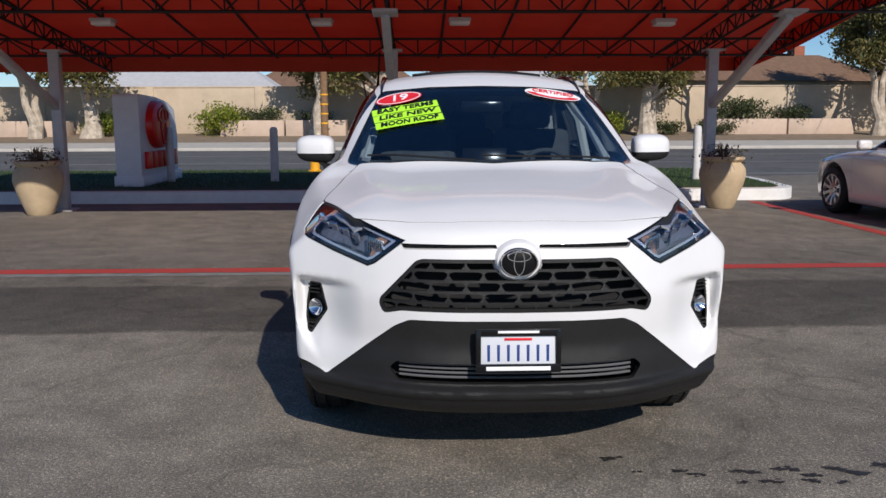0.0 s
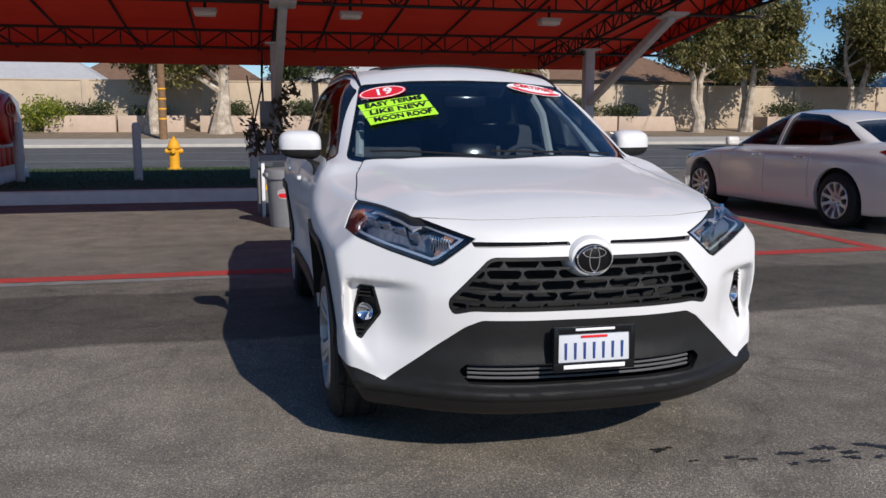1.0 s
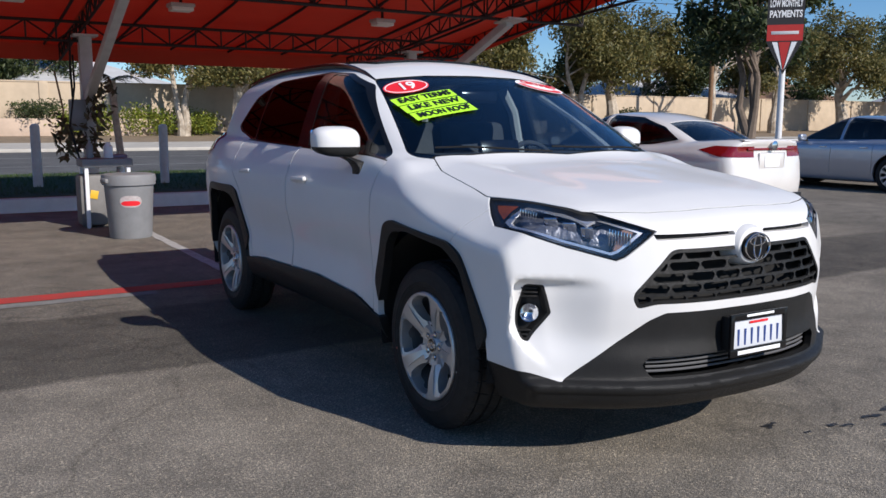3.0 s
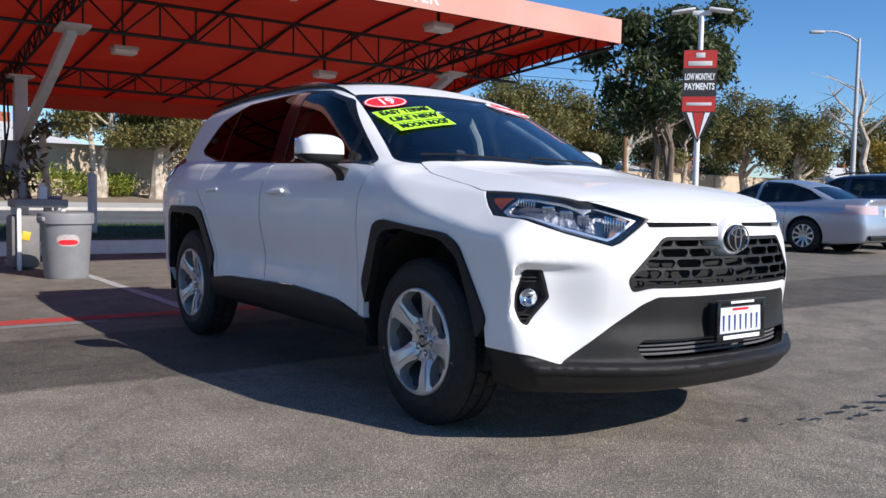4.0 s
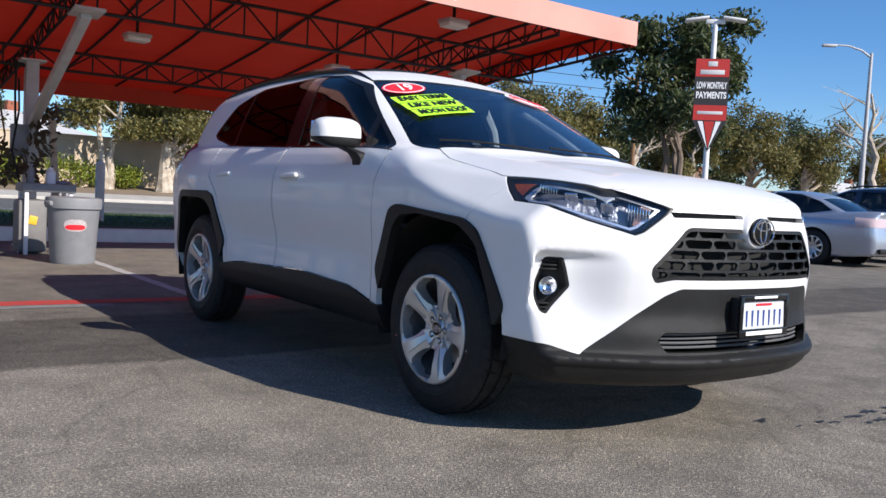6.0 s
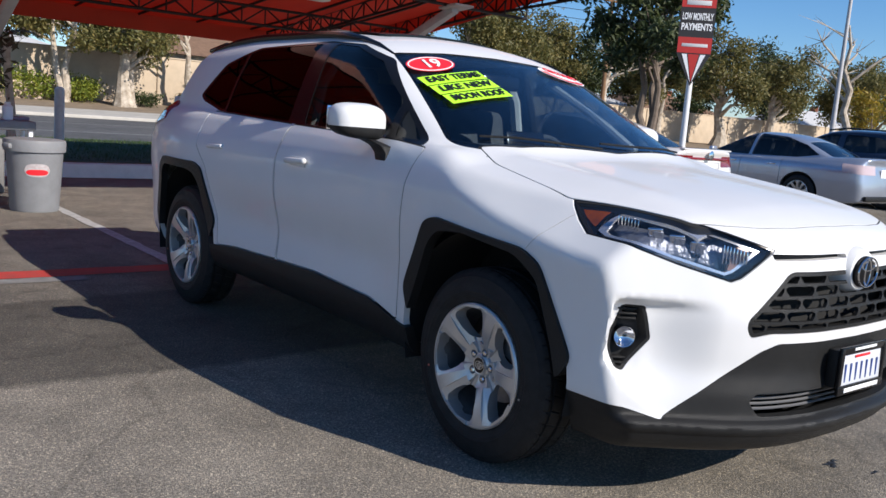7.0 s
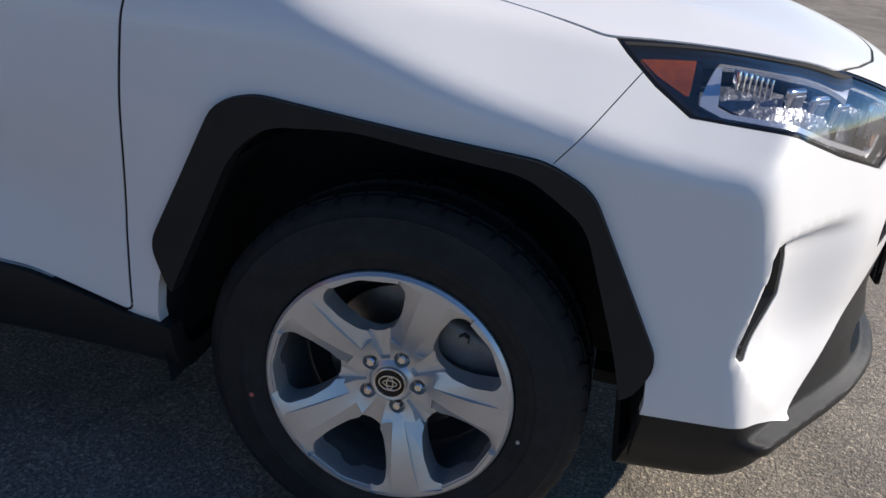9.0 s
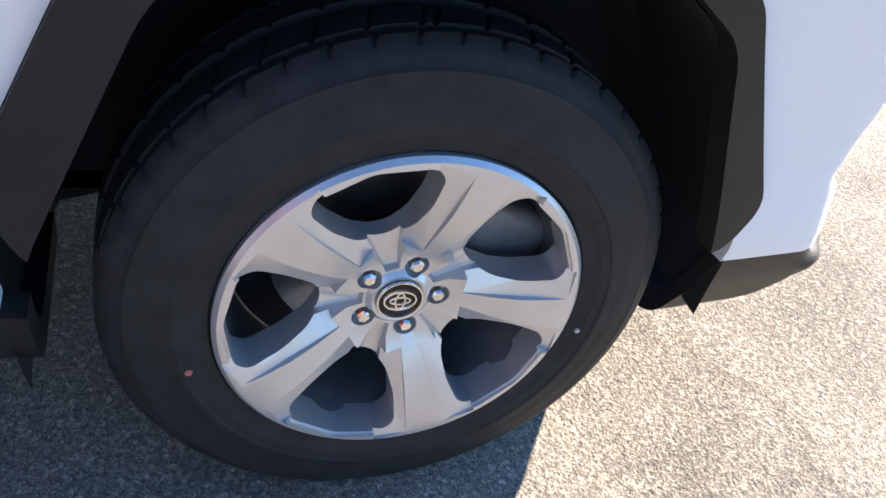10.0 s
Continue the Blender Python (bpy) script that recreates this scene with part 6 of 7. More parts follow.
def tree(name, seed, height, spread, bark, leaves, label, trunks=1, leaf=0.16, count=5200, low=0.35, thick_=0.2, droop=0.0, clumps=26, bare=False, tight=0.18):
    rng = np.random.default_rng(seed)
    o = thing(name, label, "tree")
    bits, tips = [], []
    for t in range(trunks):
        a0 = 6.28 * t / trunks + rng.uniform(0, 1)
        lean_ = np.array([math.cos(a0), math.sin(a0)]) * (0.10 * height if trunks > 1 else 0.04 * height)
        pts, rad = [], []
        nseg = 7
        for k in range(nseg + 1):
            f = k / nseg
            pts.append((lean_[0] * f ** 1.2 * (1.4 if trunks > 1 else 1) + rng.normal(0, 0.012 * height) * (k > 0), lean_[1] * f ** 1.2 + rng.normal(0, 0.012 * height) * (k > 0), height * 0.80 * f - 0.1))
            rad.append(thick_ * (1.5 - 0.6 * min(1, f * 5)) * (1 - 0.82 * f))
        bits.append(tube(pts, rad, 9))
        tips.append(pts[-1])
        for k in range(9 if trunks == 1 else 6):
            f = low + (0.95 - low) * (k + rng.uniform(0, 0.9)) / (9 if trunks == 1 else 6)
            i = min(nseg - 1, int(f * nseg))
            b0 = np.array(pts[i]) + (np.array(pts[i + 1]) - np.array(pts[i])) * (f * nseg - i)
            a = rng.uniform(0, 6.28)
            ln = spread * (0.55 + 0.45 * rng.random()) * (1.15 - 0.55 * f)
            up = rng.uniform(0.35, 0.9) * ln
            mid = b0 + np.array([math.cos(a) * ln * 0.55, math.sin(a) * ln * 0.55, up * 0.65])
            end = b0 + np.array([math.cos(a + 0.3) * ln, math.sin(a + 0.3) * ln, up - droop * ln])
            r0 = thick_ * 0.5 * (1 - 0.75 * f)
            bits.append(tube([tuple(b0), tuple(mid), tuple(end)], [r0, r0 * 0.6, r0 * 0.2], 6))
            tips += [tuple(end), tuple((mid + end) / 2)]
            for _ in range(3 if not bare else 6):
                e2 = mid + (end - mid) * rng.random() + rng.normal(0, 0.28, 3) * ln
                e2[2] += 0.15 * ln
                bits.append(tube([tuple(mid + (end - mid) * 0.2), tuple(e2)], [r0 * 0.35, r0 * 0.08], 4))
                tips.append(tuple(e2))
    part("trunk", merge(*bits), bark, o)
    if leaves is not None:
        tips = np.array(tips)
        pick = tips[rng.permutation(len(tips))[:clumps]]
        s = spread * tight
        part("crown", leaf_cloud(rng, pick, (s, s, s * 0.75), count, leaf), leaves, o, smooth=0)
    return o


def shrub(seed, w, h, leaves, label, count=1500, leaf=0.09):
    rng = np.random.default_rng(seed)
    o = thing("shrub", label, "shrub", group="shrubs by the wall")
    part("stems", merge(*[tube([(0, 0, 0), (w * 0.35 * math.cos(k), w * 0.3 * math.sin(k), h * 0.6)], [0.03, 0.008], 4) for k in range(6)]), M_BARK, o)
    cs = [(rng.uniform(-w / 2.6, w / 2.6), rng.uniform(-w / 3.5, w / 3.5), rng.uniform(0.25, 0.72) * h) for _ in range(14)]
    part("leaves", leaf_cloud(rng, cs, (w * 0.13, w * 0.12, h * 0.15), count, leaf), leaves, o, smooth=0)
    return o


def plant_all(proto, spots):
    for i, (x, y, turn, s) in enumerate(spots):
        m = pose(x, y, rise(y) + (0.08 if y > 36 else 0.0) , 0, 0, turn)
        if i == 0:
            proto.matrix_basis = m
            proto.scale = (s, s, s)
        else:
            c = copy_thing(proto, m)
            c.scale = (s, s, s)


eu = tree("paperbark_tree", 21, 8.5, 3.0, M_BARK_PALE, M_LF_OLIVE, "pale-barked street tree with olive green foliage by the wall", trunks=2, thick_=0.28, leaf=0.14, count=9500, low=0.46, droop=0.3, clumps=28, tight=0.145)
plant_all(eu, [(24.0, 42.5, 0, 1.0), (27.3, 42.8, 70, 1.05), (-20.3, 42.5, 20, 0.95), (34.6, 43.0, 140, 1.0), (54.5, 43.0, 200, 1.05), (12.0, 43.0, 250, 0.9), (8.9, 43.2, 300, 0.85)])
st2 = tree("street_tree", 33, 8.0, 3.3, M_BARK_PALE, M_LF_OLIVE, "leafy olive green street tree with a thick pale trunk", thick_=0.50, leaf=0.14, count=9500, low=0.34, droop=0.15, clumps=28, tight=0.15)
plant_all(st2, [(-2.4, 42.6, 0, 0.95), (-17.5, 42.8, 100, 0.9), (37.6, 42.8, 30, 1.1), (11.7, 42.6, 190, 0.85), (-5.6, 42.8, 260, 0.85), (63, 43, 60, 1.2), (72, 43.5, 150, 1.15), (58, 48, 0, 1.1), (83, 42, 220, 1.2), (94, 44, 40, 1.2), (-28, 43, 0, 1.0), (48, 50, 90, 1.15), (104, 30, 10, 1.0), (112, 14, 80, 0.95), (118, 5, 160, 1.05), (109, -6, 230, 0.9), (121, -16, 300, 1.0), (113, 23, 200, 0.9)])
dk = tree("dark_tree", 45, 9.0, 3.6, M_BARK, M_LF_DARK, "dark green dense tree behind the wall", thick_=0.30, leaf=0.17, count=9500, low=0.25, clumps=40)
plant_all(dk, [(31, 50, 0, 1.0), (40, 49, 70, 1.0), (50, 49, 130, 0.95), (67, 50, 190, 1.1), (78, 48, 250, 1.1), (108, 46, 300, 1.2), (120, 40, 30, 1.2), (110, 36, 100, 0.9), (124, 20, 20, 1.0), (116, -1, 190, 0.85), (126, -10, 140, 0.95), (3, 52, 60, 0.75), (14, 52, 60, 0.7)])
mg = tree("magnolia_tree", 57, 8.6, 3.9, M_BARK, M_LF_DARK, "tall dark green magnolia tree beside the lot", trunks=3, thick_=0.20, leaf=0.14, count=15000, low=0.44, clumps=30, tight=0.092)
plant_all(mg, [(22.3, 18.6, 0, 0.98), (48, 19, 80, 0.95), (66, 19.5, 180, 1.0)])
br = tree("bare_tree", 61, 9.0, 3.2, M_BARK_PALE, None, "bare pruned sycamore with pale limbs", thick_=0.30, low=0.45, bare=True)
plant_all(br, [(46.2, 41.8, 0, 1.05), (36.7, 18.6, 90, 0.95), (15.5, 44, 200, 0.8)])
yl = tree("yellowing_tree", 73, 4.5, 1.8, M_BARK, leaf_material("yellow_leaves", (0.25, 0.17, 0.02), (0.42, 0.28, 0.03), (0.2, 0.2, 0.03)), "small tree with yellow autumn leaves", thick_=0.1, leaf=0.11, count=2200, low=0.3, clumps=22)
plant_all(yl, [(41, 19.5, 0, 1.0)])

sa = shrub(5, 3.0, 1.9, M_LF_BRIGHT, "bright yellow-green shrub against the wall", 2600, 0.10)
plant_all(sa, [(-11.2, 44.3, 0, 1.0), (7.2, 43.6, 90, 0.9), (9.6, 43.8, 40, 0.8), (4.6, 43.5, 140, 1.0), (-16.8, 43.9, 200, 0.8)])
sb = shrub(9, 2.2, 0.9, M_LF_DARK, "low dark green clipped shrub in a planter", 1600, 0.07)
for i, (x, y, s) in enumerate(((-9.0, 44.4, 1.2), (-6.0, 44.4, 0.8), (17.6, 44.4, 1.5), (13.2, 43.6, 0.9), (15.8, 43.6, 0.9), (31, 44.4, 1.2), (40, 44.4, 1.2), (-2.0, 44.5, 1.0), (1.9, 44.4, 1.2), (20, 44.4, 1.0))):
    m = pose(x, y, 1.22 if (y == 44.4 or y == 44.5) else rise(y) + 0.1, 0, 0, 37 * i)
    if i == 0:
        sb.matrix_basis = m
    else:
        copy_thing(sb, m).scale = (s, s, s)

# ---- other cars ----
def paint(name, color, metal=0.3):
    return material(name, color, 0.3, metal=metal, coat=1.0, vary=0.03, scale=3)


SEDAN = dict(
    half=spline(0.12, 0.82, 0.25, 0.865, 0.45, 0.90, 0.62, 0.915, 0.78, 0.912, 0.88, 0.89, 0.95, 0.84, 1.05, 0.76),
    plan=spline(0.0, -0.28, 0.2, -0.16, 0.5, -0.06, 0.9, -0.01, 1.5, 0.0, 3.5, 0.0, 4.2, -0.03, 4.7, -0.10, 4.95, -0.2),
    front=spline(0.0, 0.0, 0.3, 0.03, 0.5, 0.09, 0.7, 0.22, 0.8, 0.36, 0.9, 0.7, 0.97, 1.1),
    nose=spline(0.1, 0.12, 0.25, 0.02, 0.4, 0.0, 0.6, 0.02, 0.7, 0.06, 0.8, 0.16, 0.9, 0.3),
    hood=spline(-0.2, 0.66, 0.1, 0.72, 0.4, 0.80, 0.8, 0.86, 1.4, 0.93, 2.0, 0.95, 3.6, 0.99, 4.3, 1.06, 4.75, 1.085, 4.95, 1.07),
    crown=spline(-0.2, 0.10, 0.6, 0.09, 1.4, 0.05, 3.0, 0.03, 4.95, 0.05),
    tail=spline(0.1, 4.78, 0.3, 4.92, 0.5, 4.95, 0.75, 4.93, 0.95, 4.90, 1.08, 4.95, 1.2, 4.95), round=0.16,
    under=spline(-0.2, 0.20, 0.6, 0.18, 4.2, 0.18, 4.95, 0.26),
    cabin=spline(0.85, 0.82, 0.95, 0.79, 1.1, 0.735, 1.25, 0.665, 1.36, 0.60, 1.45, 0.48),
    cabin_plan=spline(1.2, -0.03, 1.8, 0.0, 3.2, 0.0, 3.9, -0.04, 4.4, -0.10),
    shield=(1.30, 0.90, 0.47, 0.20), roof=spline(1.9, 1.30, 2.3, 1.405, 2.7, 1.44, 3.1, 1.43, 3.6, 1.36, 4.0, 1.26, 4.5, 1.1), roof_bow=0.16,
    hatch=(3.55, 1.375, 0.44, 0.12), belt=0.86, shoulder=0.07, edge=0.06)


def other_car(name, c, color, label, hubs, length, day, tail_o, radius=0.33, shield_top=1.36, rear_glass=None, step=0.034, extra=None, light_tail=None):
    """A simpler car from its curves: body, glass, lamps, wheels, mirrors, handles, plate."""
    car = thing(name, label, "car", group="parked cars")
    f = car_field(c)
    ax = even_axes((-1.08, -0.15, 0.08), (1.08, length + 0.2, 2.0), step)
    solid, grid = level_mesh(f, ax)
    inn = level_mesh(f, ax, grid, -0.05)[0]
    g1 = level_mesh(f, ax, grid, -0.006)[0]
    shell = boolean(solid, inn)
    pane = boolean(g1, inn)
    proud = boolean(level_mesh(f, ax, grid, 0.006)[0], inn)
    wr = radius + 0.055
    wells = [prism([(h + wr * math.cos(2 * math.pi * k / 32), radius + 0.01 + wr * math.sin(2 * math.pi * k / 32)) for k in range(32)], "x", 0.5, 1.3, mirror=s) for h in hubs for s in (False, True)]
    body = minus(shell, *wells)
    sh = c["shield"]
    bot = sh[1] - 0.02
    sho = rounded([(-0.70, bot + 0.02), (-0.56, shield_top - 0.06), (0, shield_top - 0.02), (0.56, shield_top - 0.06), (0.70, bot + 0.02), (0, bot - 0.04)], 0.04)
    glasses = []
    cuts = [("windscreen", prism(sho, "y", sh[0] - 0.25, sh[0] + (shield_top - sh[1]) / sh[2] + 0.25))]
    if rear_glass:
        cuts.append(("rear_window", prism(rounded(rear_glass[0], 0.05), "z", rear_glass[1], rear_glass[2])))
    for nm, p in cuts:
        body = minus(body, p)
        part(nm, both(pane, p), M_DARKGLASS, car)
    for s in (False, True):
        for d in day:
            p = prism(rounded(d, 0.03), "x", 0.4, 1.3, mirror=s)
            body = minus(body, p)
            part("side_window", both(pane, p), M_DARKGLASS, car)
        tl = prism(rounded(tail_o, 0.02), "x", 0.35, 1.3, mirror=s)
        part("tail_lamp", both(proud, tl), light_tail or M_TAILRED, car)
        sg = -1 if s else 1
        part("headlight", both(proud, prism(rounded([(0.5, c["hood"](0.2) - 0.12), (0.83, c["hood"](0.2) - 0.06), (0.84, c["hood"](0.2) + 0.02), (0.5, c["hood"](0.2) - 0.03)], 0.02), "y", -0.2, 0.7, mirror=s)), M_HEADL, car)
        y = sh[0] + 0.55
        b = box(0.20, 0.10, 0.13, 0.04, pose(sg * 0.98, y, sh[1] + 0.10), 3)
        part("door_mirror", b, color, car)
        part("mirror_arm", box(0.12, 0.05, 0.03, 0.01, pose(sg * 0.87, y, sh[1] + 0.04)), M_VOID, car)
        for hy_ in (hubs[0] + 1.33, hubs[0] + 2.2):
            xw = float(c["half"](0.82) + c["plan"](hy_))
            part("door_handle", box(0.03, 0.17, 0.03, 0.01, pose(sg * (xw + 0.004), hy_, 0.83)), M_CHROME, car)
    for s in (False, True):
        for yy in (hubs[0] + 0.5, hubs[0] + 1.5, hubs[0] + 2.38):
            body = minus(body, prism([(yy, c["hood"](yy) - 0.03), (yy + 0.008, c["hood"](yy) - 0.03), (yy - 0.02, 0.32), (yy - 0.028, 0.32)], "x", 0.75, 1.2, mirror=s))
    part("body", body, color, car)
    part("sill", box(1.66, hubs[1] - hubs[0] - 2 * wr, 0.10, 0.03, pose(0, (hubs[0] + hubs[1]) / 2, 0.22)), M_BLACK, car)
    part("cabin", box(1.3, 2.2, 0.5, 0.08, pose(0, sh[0] + 1.6, 0.75)), M_INTERIOR, car)
    for sx in (-0.36, 0.36):
        for sy in (sh[0] + 1.25, sh[0] + 2.1):
            part("seat", box(0.46, 0.12, 0.7, 0.05, pose(sx, sy, 0.95, -14, 0, 0)), M_INTERIOR, car)
    pz = 0.80
    part("number_plate", box(0.31, 0.015, 0.155, 0.004, pose(0, float(c["tail"](pz)) + 0.012, pz)), M_WHITEINK, car)
    part("rear_bumper", box(1.3, 0.06, 0.10, 0.02, pose(0, float(c["tail"](0.35)) + 0.0, 0.33)), M_BLACK, car)
    for h in hubs:
        for sg in (-1, 1):
            add_wheel(car, SMALLKIT, (sg * 0.80, h, radius), sg, detailed=False)
            b = bmesh.new()
            bmesh.ops.create_circle(b, cap_ends=True, segments=24, radius=wr, matrix=Matrix.Translation((sg * 0.62, h, radius + 0.01)) @ pose(0, 0, 0, 0, 90, 0))
            part("wheel_liner", b, M_VOID, car)
    return car


M_DARKGLASS = glass("dark_car_glass", (0.75, 0.82, 0.9), 0.48)
M_TAILRED = material("tail_red", (0.20, 0.006, 0.008), 0.18, coat=1.0)
M_HEADL = material("headlight_clear", (0.55, 0.57, 0.6), 0.1, metal=0.6, coat=1.0)
SMALLKIT = wheel_meshes(0.335, 0.22, 0.225, 90.0, 10, 0.52)
for k_, m_ in dict(tyre=M_TYRE, rim=M_ALLOY, barrel=M_BARREL, shield=M_VOID, disc=M_STEEL).items():
    v_ = SMALLKIT[k_]
    if isinstance(v_, bmesh.types.BMesh):
        me_ = bpy.data.meshes.new(k_)
        v_.to_mesh(me_)
        v_.free()
        v_ = me_
    SMALLKIT[k_] = finish(v_, m_, 32)
sedan_day = [[(1.62, 0.955), (2.56, 0.965), (2.60, 1.395), (2.38, 1.37), (2.0, 1.20)], [(2.62, 0.966), (3.58, 0.99), (4.00, 1.06), (3.70, 1.23), (3.25, 1.36), (2.66, 1.395)]]
sedan_tail = [(4.40, 0.945), (4.72, 0.865), (5.1, 0.845), (5.1, 0.985), (4.6, 1.0)]
sedan_rg = ([(-0.52, 3.66), (0.52, 3.66), (0.60, 4.22), (0.3, 4.30), (-0.3, 4.30), (-0.60, 4.22)], 1.0, 1.5)
C_PEARL = paint("pearl_white_paint", (0.74, 0.71, 0.68), 0.1)
av = other_car("white_sedan_car", SEDAN, C_PEARL, "pearl white saloon car parked in a red-lined bay", (0.98, 3.85), 4.95, sedan_day, sedan_tail, 0.335, 1.38, sedan_rg, step=0.03)
part("tail_strip", box(0.96, 0.03, 0.035, 0.012, pose(0, 4.905, 0.955)), M_TAILRED, av)
part("boot_lip", box(1.12, 0.07, 0.022, 0.010, pose(0, 4.885, 1.068, -6, 0, 0), 3), C_PEARL, av)
part("plate_recess", box(0.52, 0.02, 0.22, 0.02, pose(0, 4.925, 0.80)), C_PEARL, av)
part("emblem", lathe([(0, 0.006), (0.05, 0.004), (0.06, 0)], 20, pose(0, 4.965, 1.0, -90, 0, 0)), M_CHROME, av)
for sx in (-0.55, 0.55):
    part("exhaust", box(0.16, 0.08, 0.06, 0.02, pose(sx, 4.93, 0.30)), M_CHROME, av)
av.matrix_basis = pose(6.40, 10.16, 0, 0, 0, 183.6)
cam_ = other_car("silver_sedan_car", SEDAN, paint("silver_blue_paint", (0.42, 0.46, 0.54), 0.6), "silver-blue saloon car parked on the lot", (0.96, 3.74), 4.95, sedan_day, [(4.55, 0.78), (5.1, 0.76), (5.1, 0.93), (4.50, 0.95)], 0.33, 1.38, sedan_rg, light_tail=material("pale_tail_lamp", (0.55, 0.42, 0.42), 0.15, coat=1.0))
cam_.matrix_basis = pose(13.6, 11.05, 0, 0, 0, 180)
suv = other_car("dark_suv_car", dict(RAV), paint("dark_blue_paint", (0.022, 0.03, 0.055), 0.3), "dark blue compact crossover parked on the lot", (0.93, 3.60), 4.6, [[(1.62, 1.13), (2.40, 1.15), (2.42, 1.52), (2.2, 1.51), (1.95, 1.44)], [(2.55, 1.15), (3.3, 1.17), (3.68, 1.24), (3.5, 1.42), (3.2, 1.50), (2.55, 1.525)]], [(4.25, 0.98), (4.75, 0.95), (4.75, 1.10), (4.3, 1.10)], 0.355, 1.54, ([(-0.55, 4.20), (0.55, 4.20), (0.60, 4.50), (-0.60, 4.50)], 1.12, 1.7))
suv.matrix_basis = pose(16.5, 10.6, 0, 0, 0, 180)
for sx in (-0.58, 0.58):
    part("roof_rail", tube([(sx, 2.1, 1.60), (sx, 2.5, 1.66), (sx, 3.6, 1.65), (sx, 4.05, 1.58)], 0.018, 6), M_GLOSSBLACK, suv)


def pickup(name, color, label, cab_end=2.75, length=5.3):
    c = dict(SEDAN)
    c.update(hood=spline(-0.2, 0.88, 0.15, 0.95, 0.6, 1.0, 1.4, 1.05, 2.0, 1.06, 5.3, 1.06), nose=spline(0.1, 0.1, 0.3, 0.0, 0.8, 0.0, 0.95, 0.06, 1.1, 0.2),
             half=spline(0.2, 0.84, 0.4, 0.90, 0.7, 0.92, 0.95, 0.90, 1.05, 0.87, 1.2, 0.8), plan=spline(0.0, -0.16, 0.3, -0.05, 0.8, 0.0, 4.8, 0.0, 5.3, -0.03),
             tail=spline(0.1, 5.22, 0.4, 5.3, 1.1, 5.3), round=0.04, under=spline(-0.2, 0.32, 5.3, 0.36), crown=spline(-0.2, 0.07, 1.5, 0.03, 5.3, 0.0),
             cabin=spline(0.95, 0.85, 1.05, 0.82, 1.4, 0.74, 1.62, 0.68, 1.72, 0.55), cabin_plan=spline(1.0, -0.02, 3.5, 0.0),
             shield=(1.35, 1.03, 0.72, 0.12), roof=spline(1.8, 1.62, 2.4, 1.70, 3.6, 1.70), roof_bow=0.10, hatch=(cab_end + 0.55, 1.66, 6.0, 0.02), belt=0.98, shoulder=0.05)
    car = other_car(name, c, color, label, (0.95, 4.15), length, [[(1.78, 1.09), (2.45, 1.09), (2.47, 1.60), (2.18, 1.58)], [(2.55, 1.09), (cab_end + 0.38, 1.09), (cab_end + 0.33, 1.58), (2.57, 1.60)]], [(5.16, 0.72), (5.5, 0.72), (5.5, 1.0), (5.16, 1.0)], 0.37, 1.66)
    part("bed_cover", box(1.5, 1.75, 0.03, 0.005, pose(0, 4.32, 1.068)), M_VOID, car)
    part("chrome_bumper", box(1.75, 0.14, 0.18, 0.03, pose(0, 5.36, 0.50)), M_CHROME, car)
    return car


pk = pickup("silver_pickup_truck", paint("silver_grey_paint", (0.36, 0.39, 0.44), 0.5), "silver-grey extended cab pickup parked on the lot")
pk.matrix_basis = pose(20.6, 8.9, 0, 0, 0, 176)
for i, (x, y, r, col, lb) in enumerate(((30.6, 7.2, 196, (0.05, 0.055, 0.065), "dark grey saloon car parked further off"), (33.2, 1.6, 190, (0.74, 0.76, 0.80), "white saloon car parked further off"), (41, 9, 200, (0.45, 0.46, 0.48), "silver car in the far rows"), (45, 9.5, 200, (0.10, 0.11, 0.13), "dark car in the far rows"), (49, 10, 200, (0.72, 0.72, 0.72), "white car in the far rows"), (54, 9.5, 200, (0.5, 0.5, 0.5), "silver car in the far rows"), (59, 9, 200, (0.70, 0.70, 0.72), "white car in the far rows"), (64, 8.5, 200, (0.2, 0.03, 0.03), "red car in the far rows"), (40, -2, 195, (0.1, 0.11, 0.12), "dark car in the far rows"), (70, 8, 200, (0.6, 0.6, 0.62), "white car in the far rows"))):
    c2 = copy_thing(av if i % 2 else cam_, pose(x, y, 0, 0, 0, r))
    c2["label"] = lb
    c2.name = "distant_car"
    pm = paint("far_paint", col, 0.2)
    for ch in c2.children:
        if ch.name.startswith(("body", "door_mirror")):
            ch.data = ch.data.copy()
            ch.data.materials[0] = pm

# ---- banner poles, signs and street lamps ----
M_BANR = material("banner_red", (0.50, 0.035, 0.03), 0.6, vary=0.05)
M_BANK = material("banner_black", (0.03, 0.028, 0.03), 0.6)
M_POLE = material("white_pole_paint", (0.72, 0.72, 0.72), 0.45, vary=0.05)


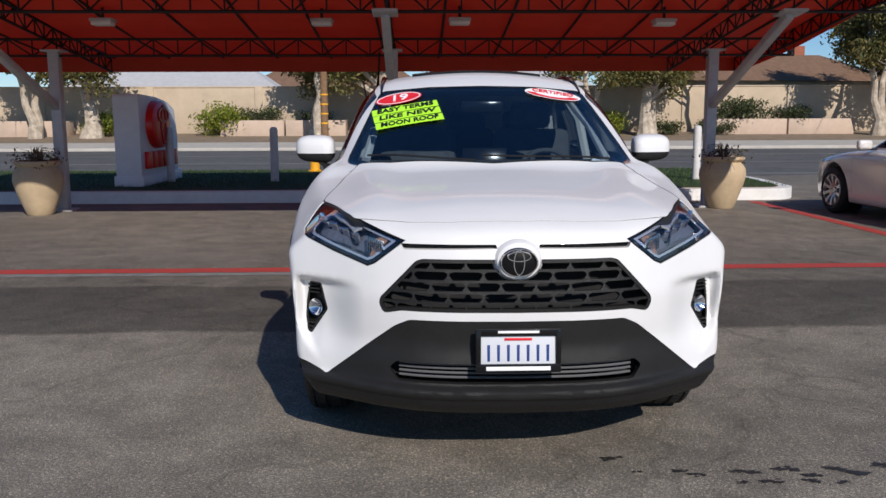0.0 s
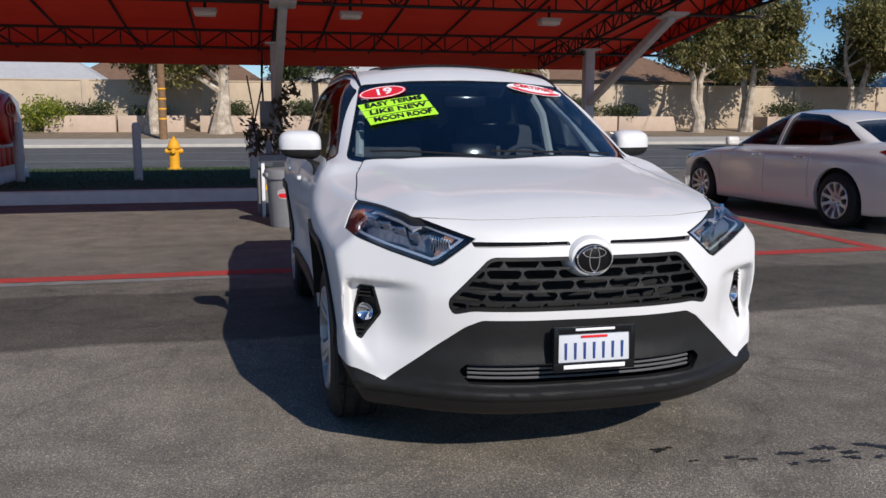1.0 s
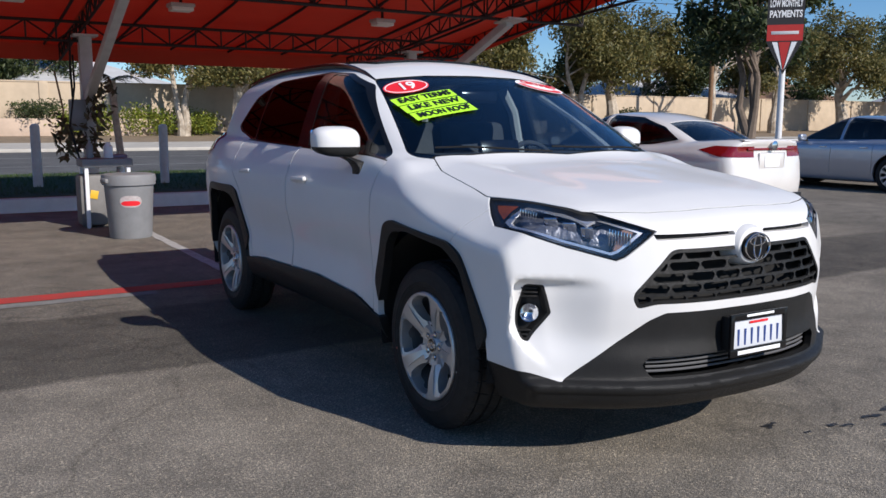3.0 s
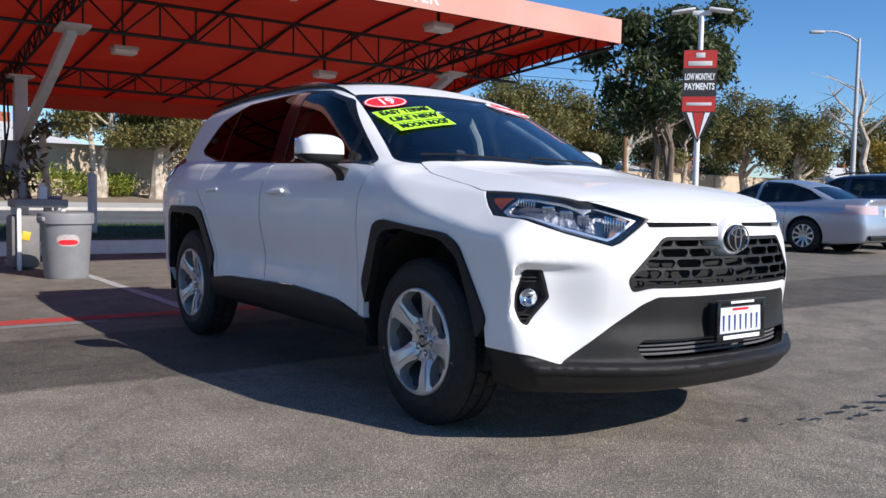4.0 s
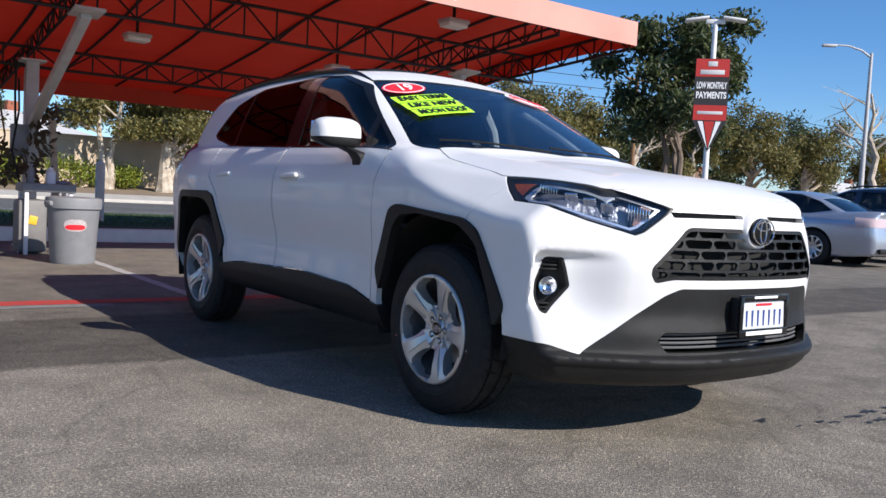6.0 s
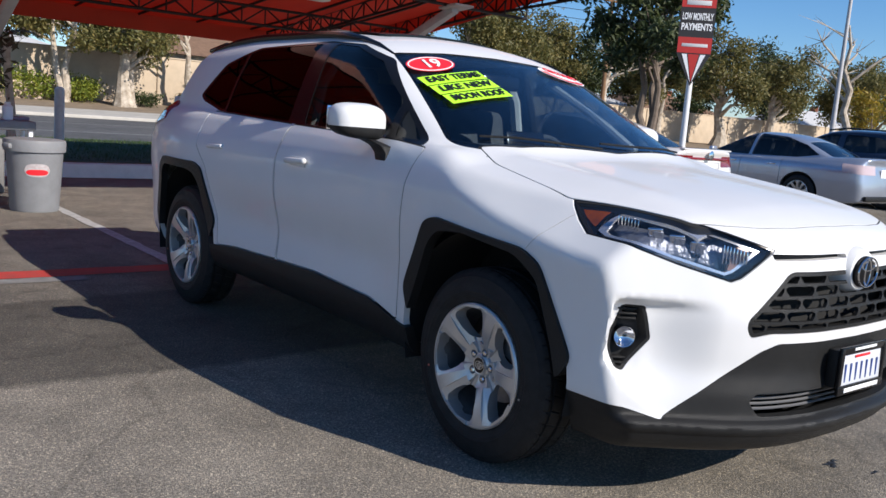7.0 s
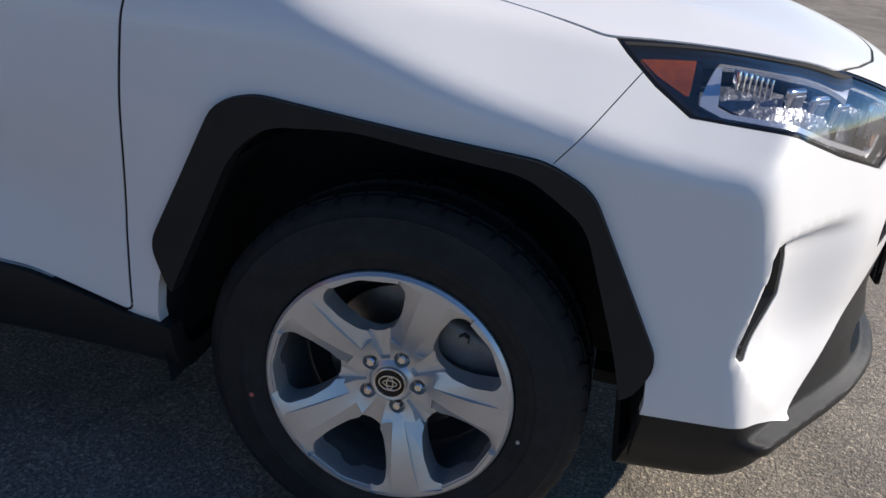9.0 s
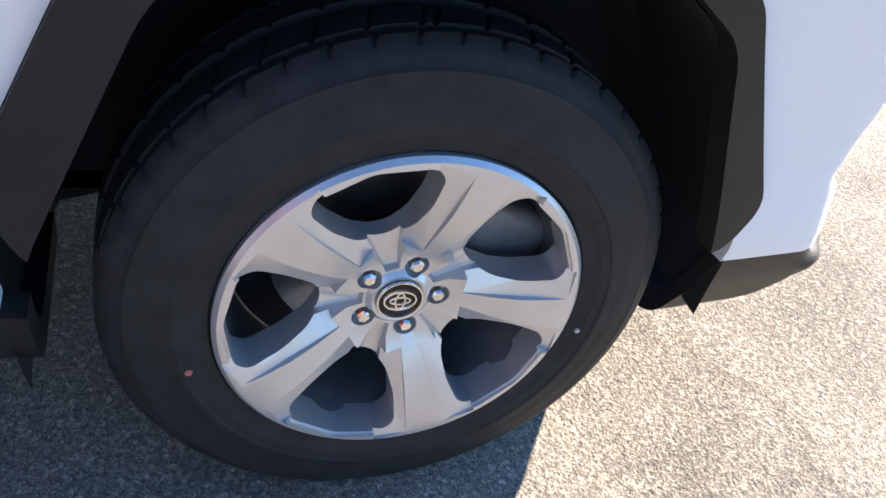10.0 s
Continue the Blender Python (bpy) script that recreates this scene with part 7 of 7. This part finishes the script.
def banner_pole(x, y, turn, texts, label, scale=1.0, lamp=True):
    o = thing("banner_pole", label, "pole", group="banner poles", at=pose(x, y, 0, 0, 0, turn))
    part("pole", tube([(0, 0, 0), (0, 0, 6.0)], [0.085, 0.065], 14), M_POLE, o)
    part("footing", lathe([(0, 0), (0.22, 0), (0.22, 0.5), (0.2, 0.55), (0, 0.55)], 20), M_CONC, o)
    bn_ = part("banner", slab([(-0.44, 3.35), (0.0, 2.52), (0.44, 3.35), (0.44, 5.0), (-0.44, 5.0)], "y", -0.13, -0.10), M_BANK, o, "red and black pennant banner")
    for z0, z1 in ((4.52, 4.99), (3.36, 3.76)):
        part("red_panel", slab([(-0.43, z0), (0.43, z0), (0.43, z1), (-0.43, z1)], "y", -0.136, -0.131), M_BANR, bn_)
    part("pennant", slab([(-0.14, 3.33), (0.14, 3.33), (0.0, 2.62)], "y", -0.136, -0.131), M_BANR, bn_)
    for s in (-1, 1):
        part("stripe", slab([(s * 0.30, 3.33), (s * 0.17, 3.33), (s * 0.012, 2.60)], "y", -0.136, -0.131), M_WHITEINK, bn_)
    for txt, z, sz in texts:
        words("lettering", txt, sz, M_WHITEINK, bn_, pose(0, -0.137, z, 90, 0, 0), fit=0.78, bold=0.008)
    for z, w, h in ((4.86, 0.24, 0.13), (4.64, 0.62, 0.12), (3.56, 0.66, 0.08)):
        part("mark_bar", box(w, 0.004, h, 0.001, pose(0, -0.139, z)), material("mark_grey", (0.6, 0.6, 0.6), 0.5), bn_)
    if lamp:
        for s in (-1, 1):
            part("lamp_head", box(0.62, 0.34, 0.07, 0.03, pose(s * 0.48, 0, 6.06, 0, s * 8, 0)), M_POLE, o)
        part("lamp_bracket", box(0.5, 0.10, 0.12, 0.02, pose(0, 0, 6.0)), M_POLE, o)
    return o


banner_pole(16.5, 12.8, -48, (("LOW MONTHLY", 4.28, 0.24), ("PAYMENTS", 4.02, 0.24)), "white lamp pole with a red and black sale banner")
for x, y, t_ in ((43.4, 12.8, "EASY TERMS"), (55.6, 12.6, "0 % APR"), (66, 12.4, ""), (77, 12.2, ""), (88, 12, "")):
    banner_pole(x, y, -62, ((t_.split(" ", 1)[0], 4.26, 0.2), (t_.split(" ", 1)[1], 4.0, 0.2)) if t_ == "EASY TERMS" else (), "white pole with a red and black sale banner", lamp=x in (55.6, 77))
cs = thing("parking_sign", "white box sign reading customer parking on a post", "sign", at=pose(28.8, 11.9, 0, 0, 0, -62))
part("post", tube([(0, 0, 0), (0, 0, 1.9)], 0.05, 10), M_GREYMETAL, cs)
part("panel", box(1.45, 0.22, 1.0, 0.02, pose(0, 0, 2.35)), M_SIGNW, cs)
words("lettering", "CUSTOMER", 0.46, M_INK, cs, pose(0, -0.114, 2.59, 90, 0, 0), fit=1.28, bold=0.010)
words("lettering", "PARKING", 0.46, M_INK, cs, pose(0, -0.114, 2.12, 90, 0, 0), fit=1.15, bold=0.010)
fpole = tagged(part("flag_pole", tube([(0, 0, 0), (0, 0, 8)], [0.06, 0.04], 10), M_POLE, at=pose(30.3, 12.4, 0)), "slim white pole behind the parking sign", "pole")
sl = thing("street_lamp", "grey steel street lamp with a curved arm", "street lamp", at=pose(34.3, 18.0, 0))
part("post", tube([(0, 0, 0), (0, 0, 8.2)], [0.13, 0.07], 12), M_GREYMETAL, sl)
part("arm", tube([(0, 0, 8.0), (-0.3, 0.28, 8.3), (-0.75, 0.65, 8.48), (-1.2, 1.0, 8.5)], [0.05, 0.045, 0.04, 0.03], 8), M_GREYMETAL, sl)
part("head", box(0.25, 0.62, 0.12, 0.05, pose(-1.4, 1.17, 8.46, 0, 0, 50)), M_GREYMETAL, sl)
wp = thing("utility_pole", "tall grey utility pole beyond the street", "pole", at=pose(44.6, 40.5, 0.3))
part("pole", tube([(0, 0, -0.1), (0, 0, 10.5)], [0.17, 0.12], 12), M_WOOD, wp)
part("crossarm", box(2.4, 0.12, 0.14, 0.01, pose(0, 0, 9.8)), M_WOOD, wp)
for z in (9.9, 9.2, 8.6):
    cb = tagged(part("power_cable", tube([(-4.9 + 2, 39, z), (10, 39.4, z - 0.5), (22, 40, z - 0.7), (34, 40.3, z - 0.45), (44.6, 40.5, z), (60, 41, z - 0.6), (78, 42, z - 0.7), (95, 43, z)], 0.02, 5), M_VOID), "thin black power cable over the street verge", "cable", group="power cables")
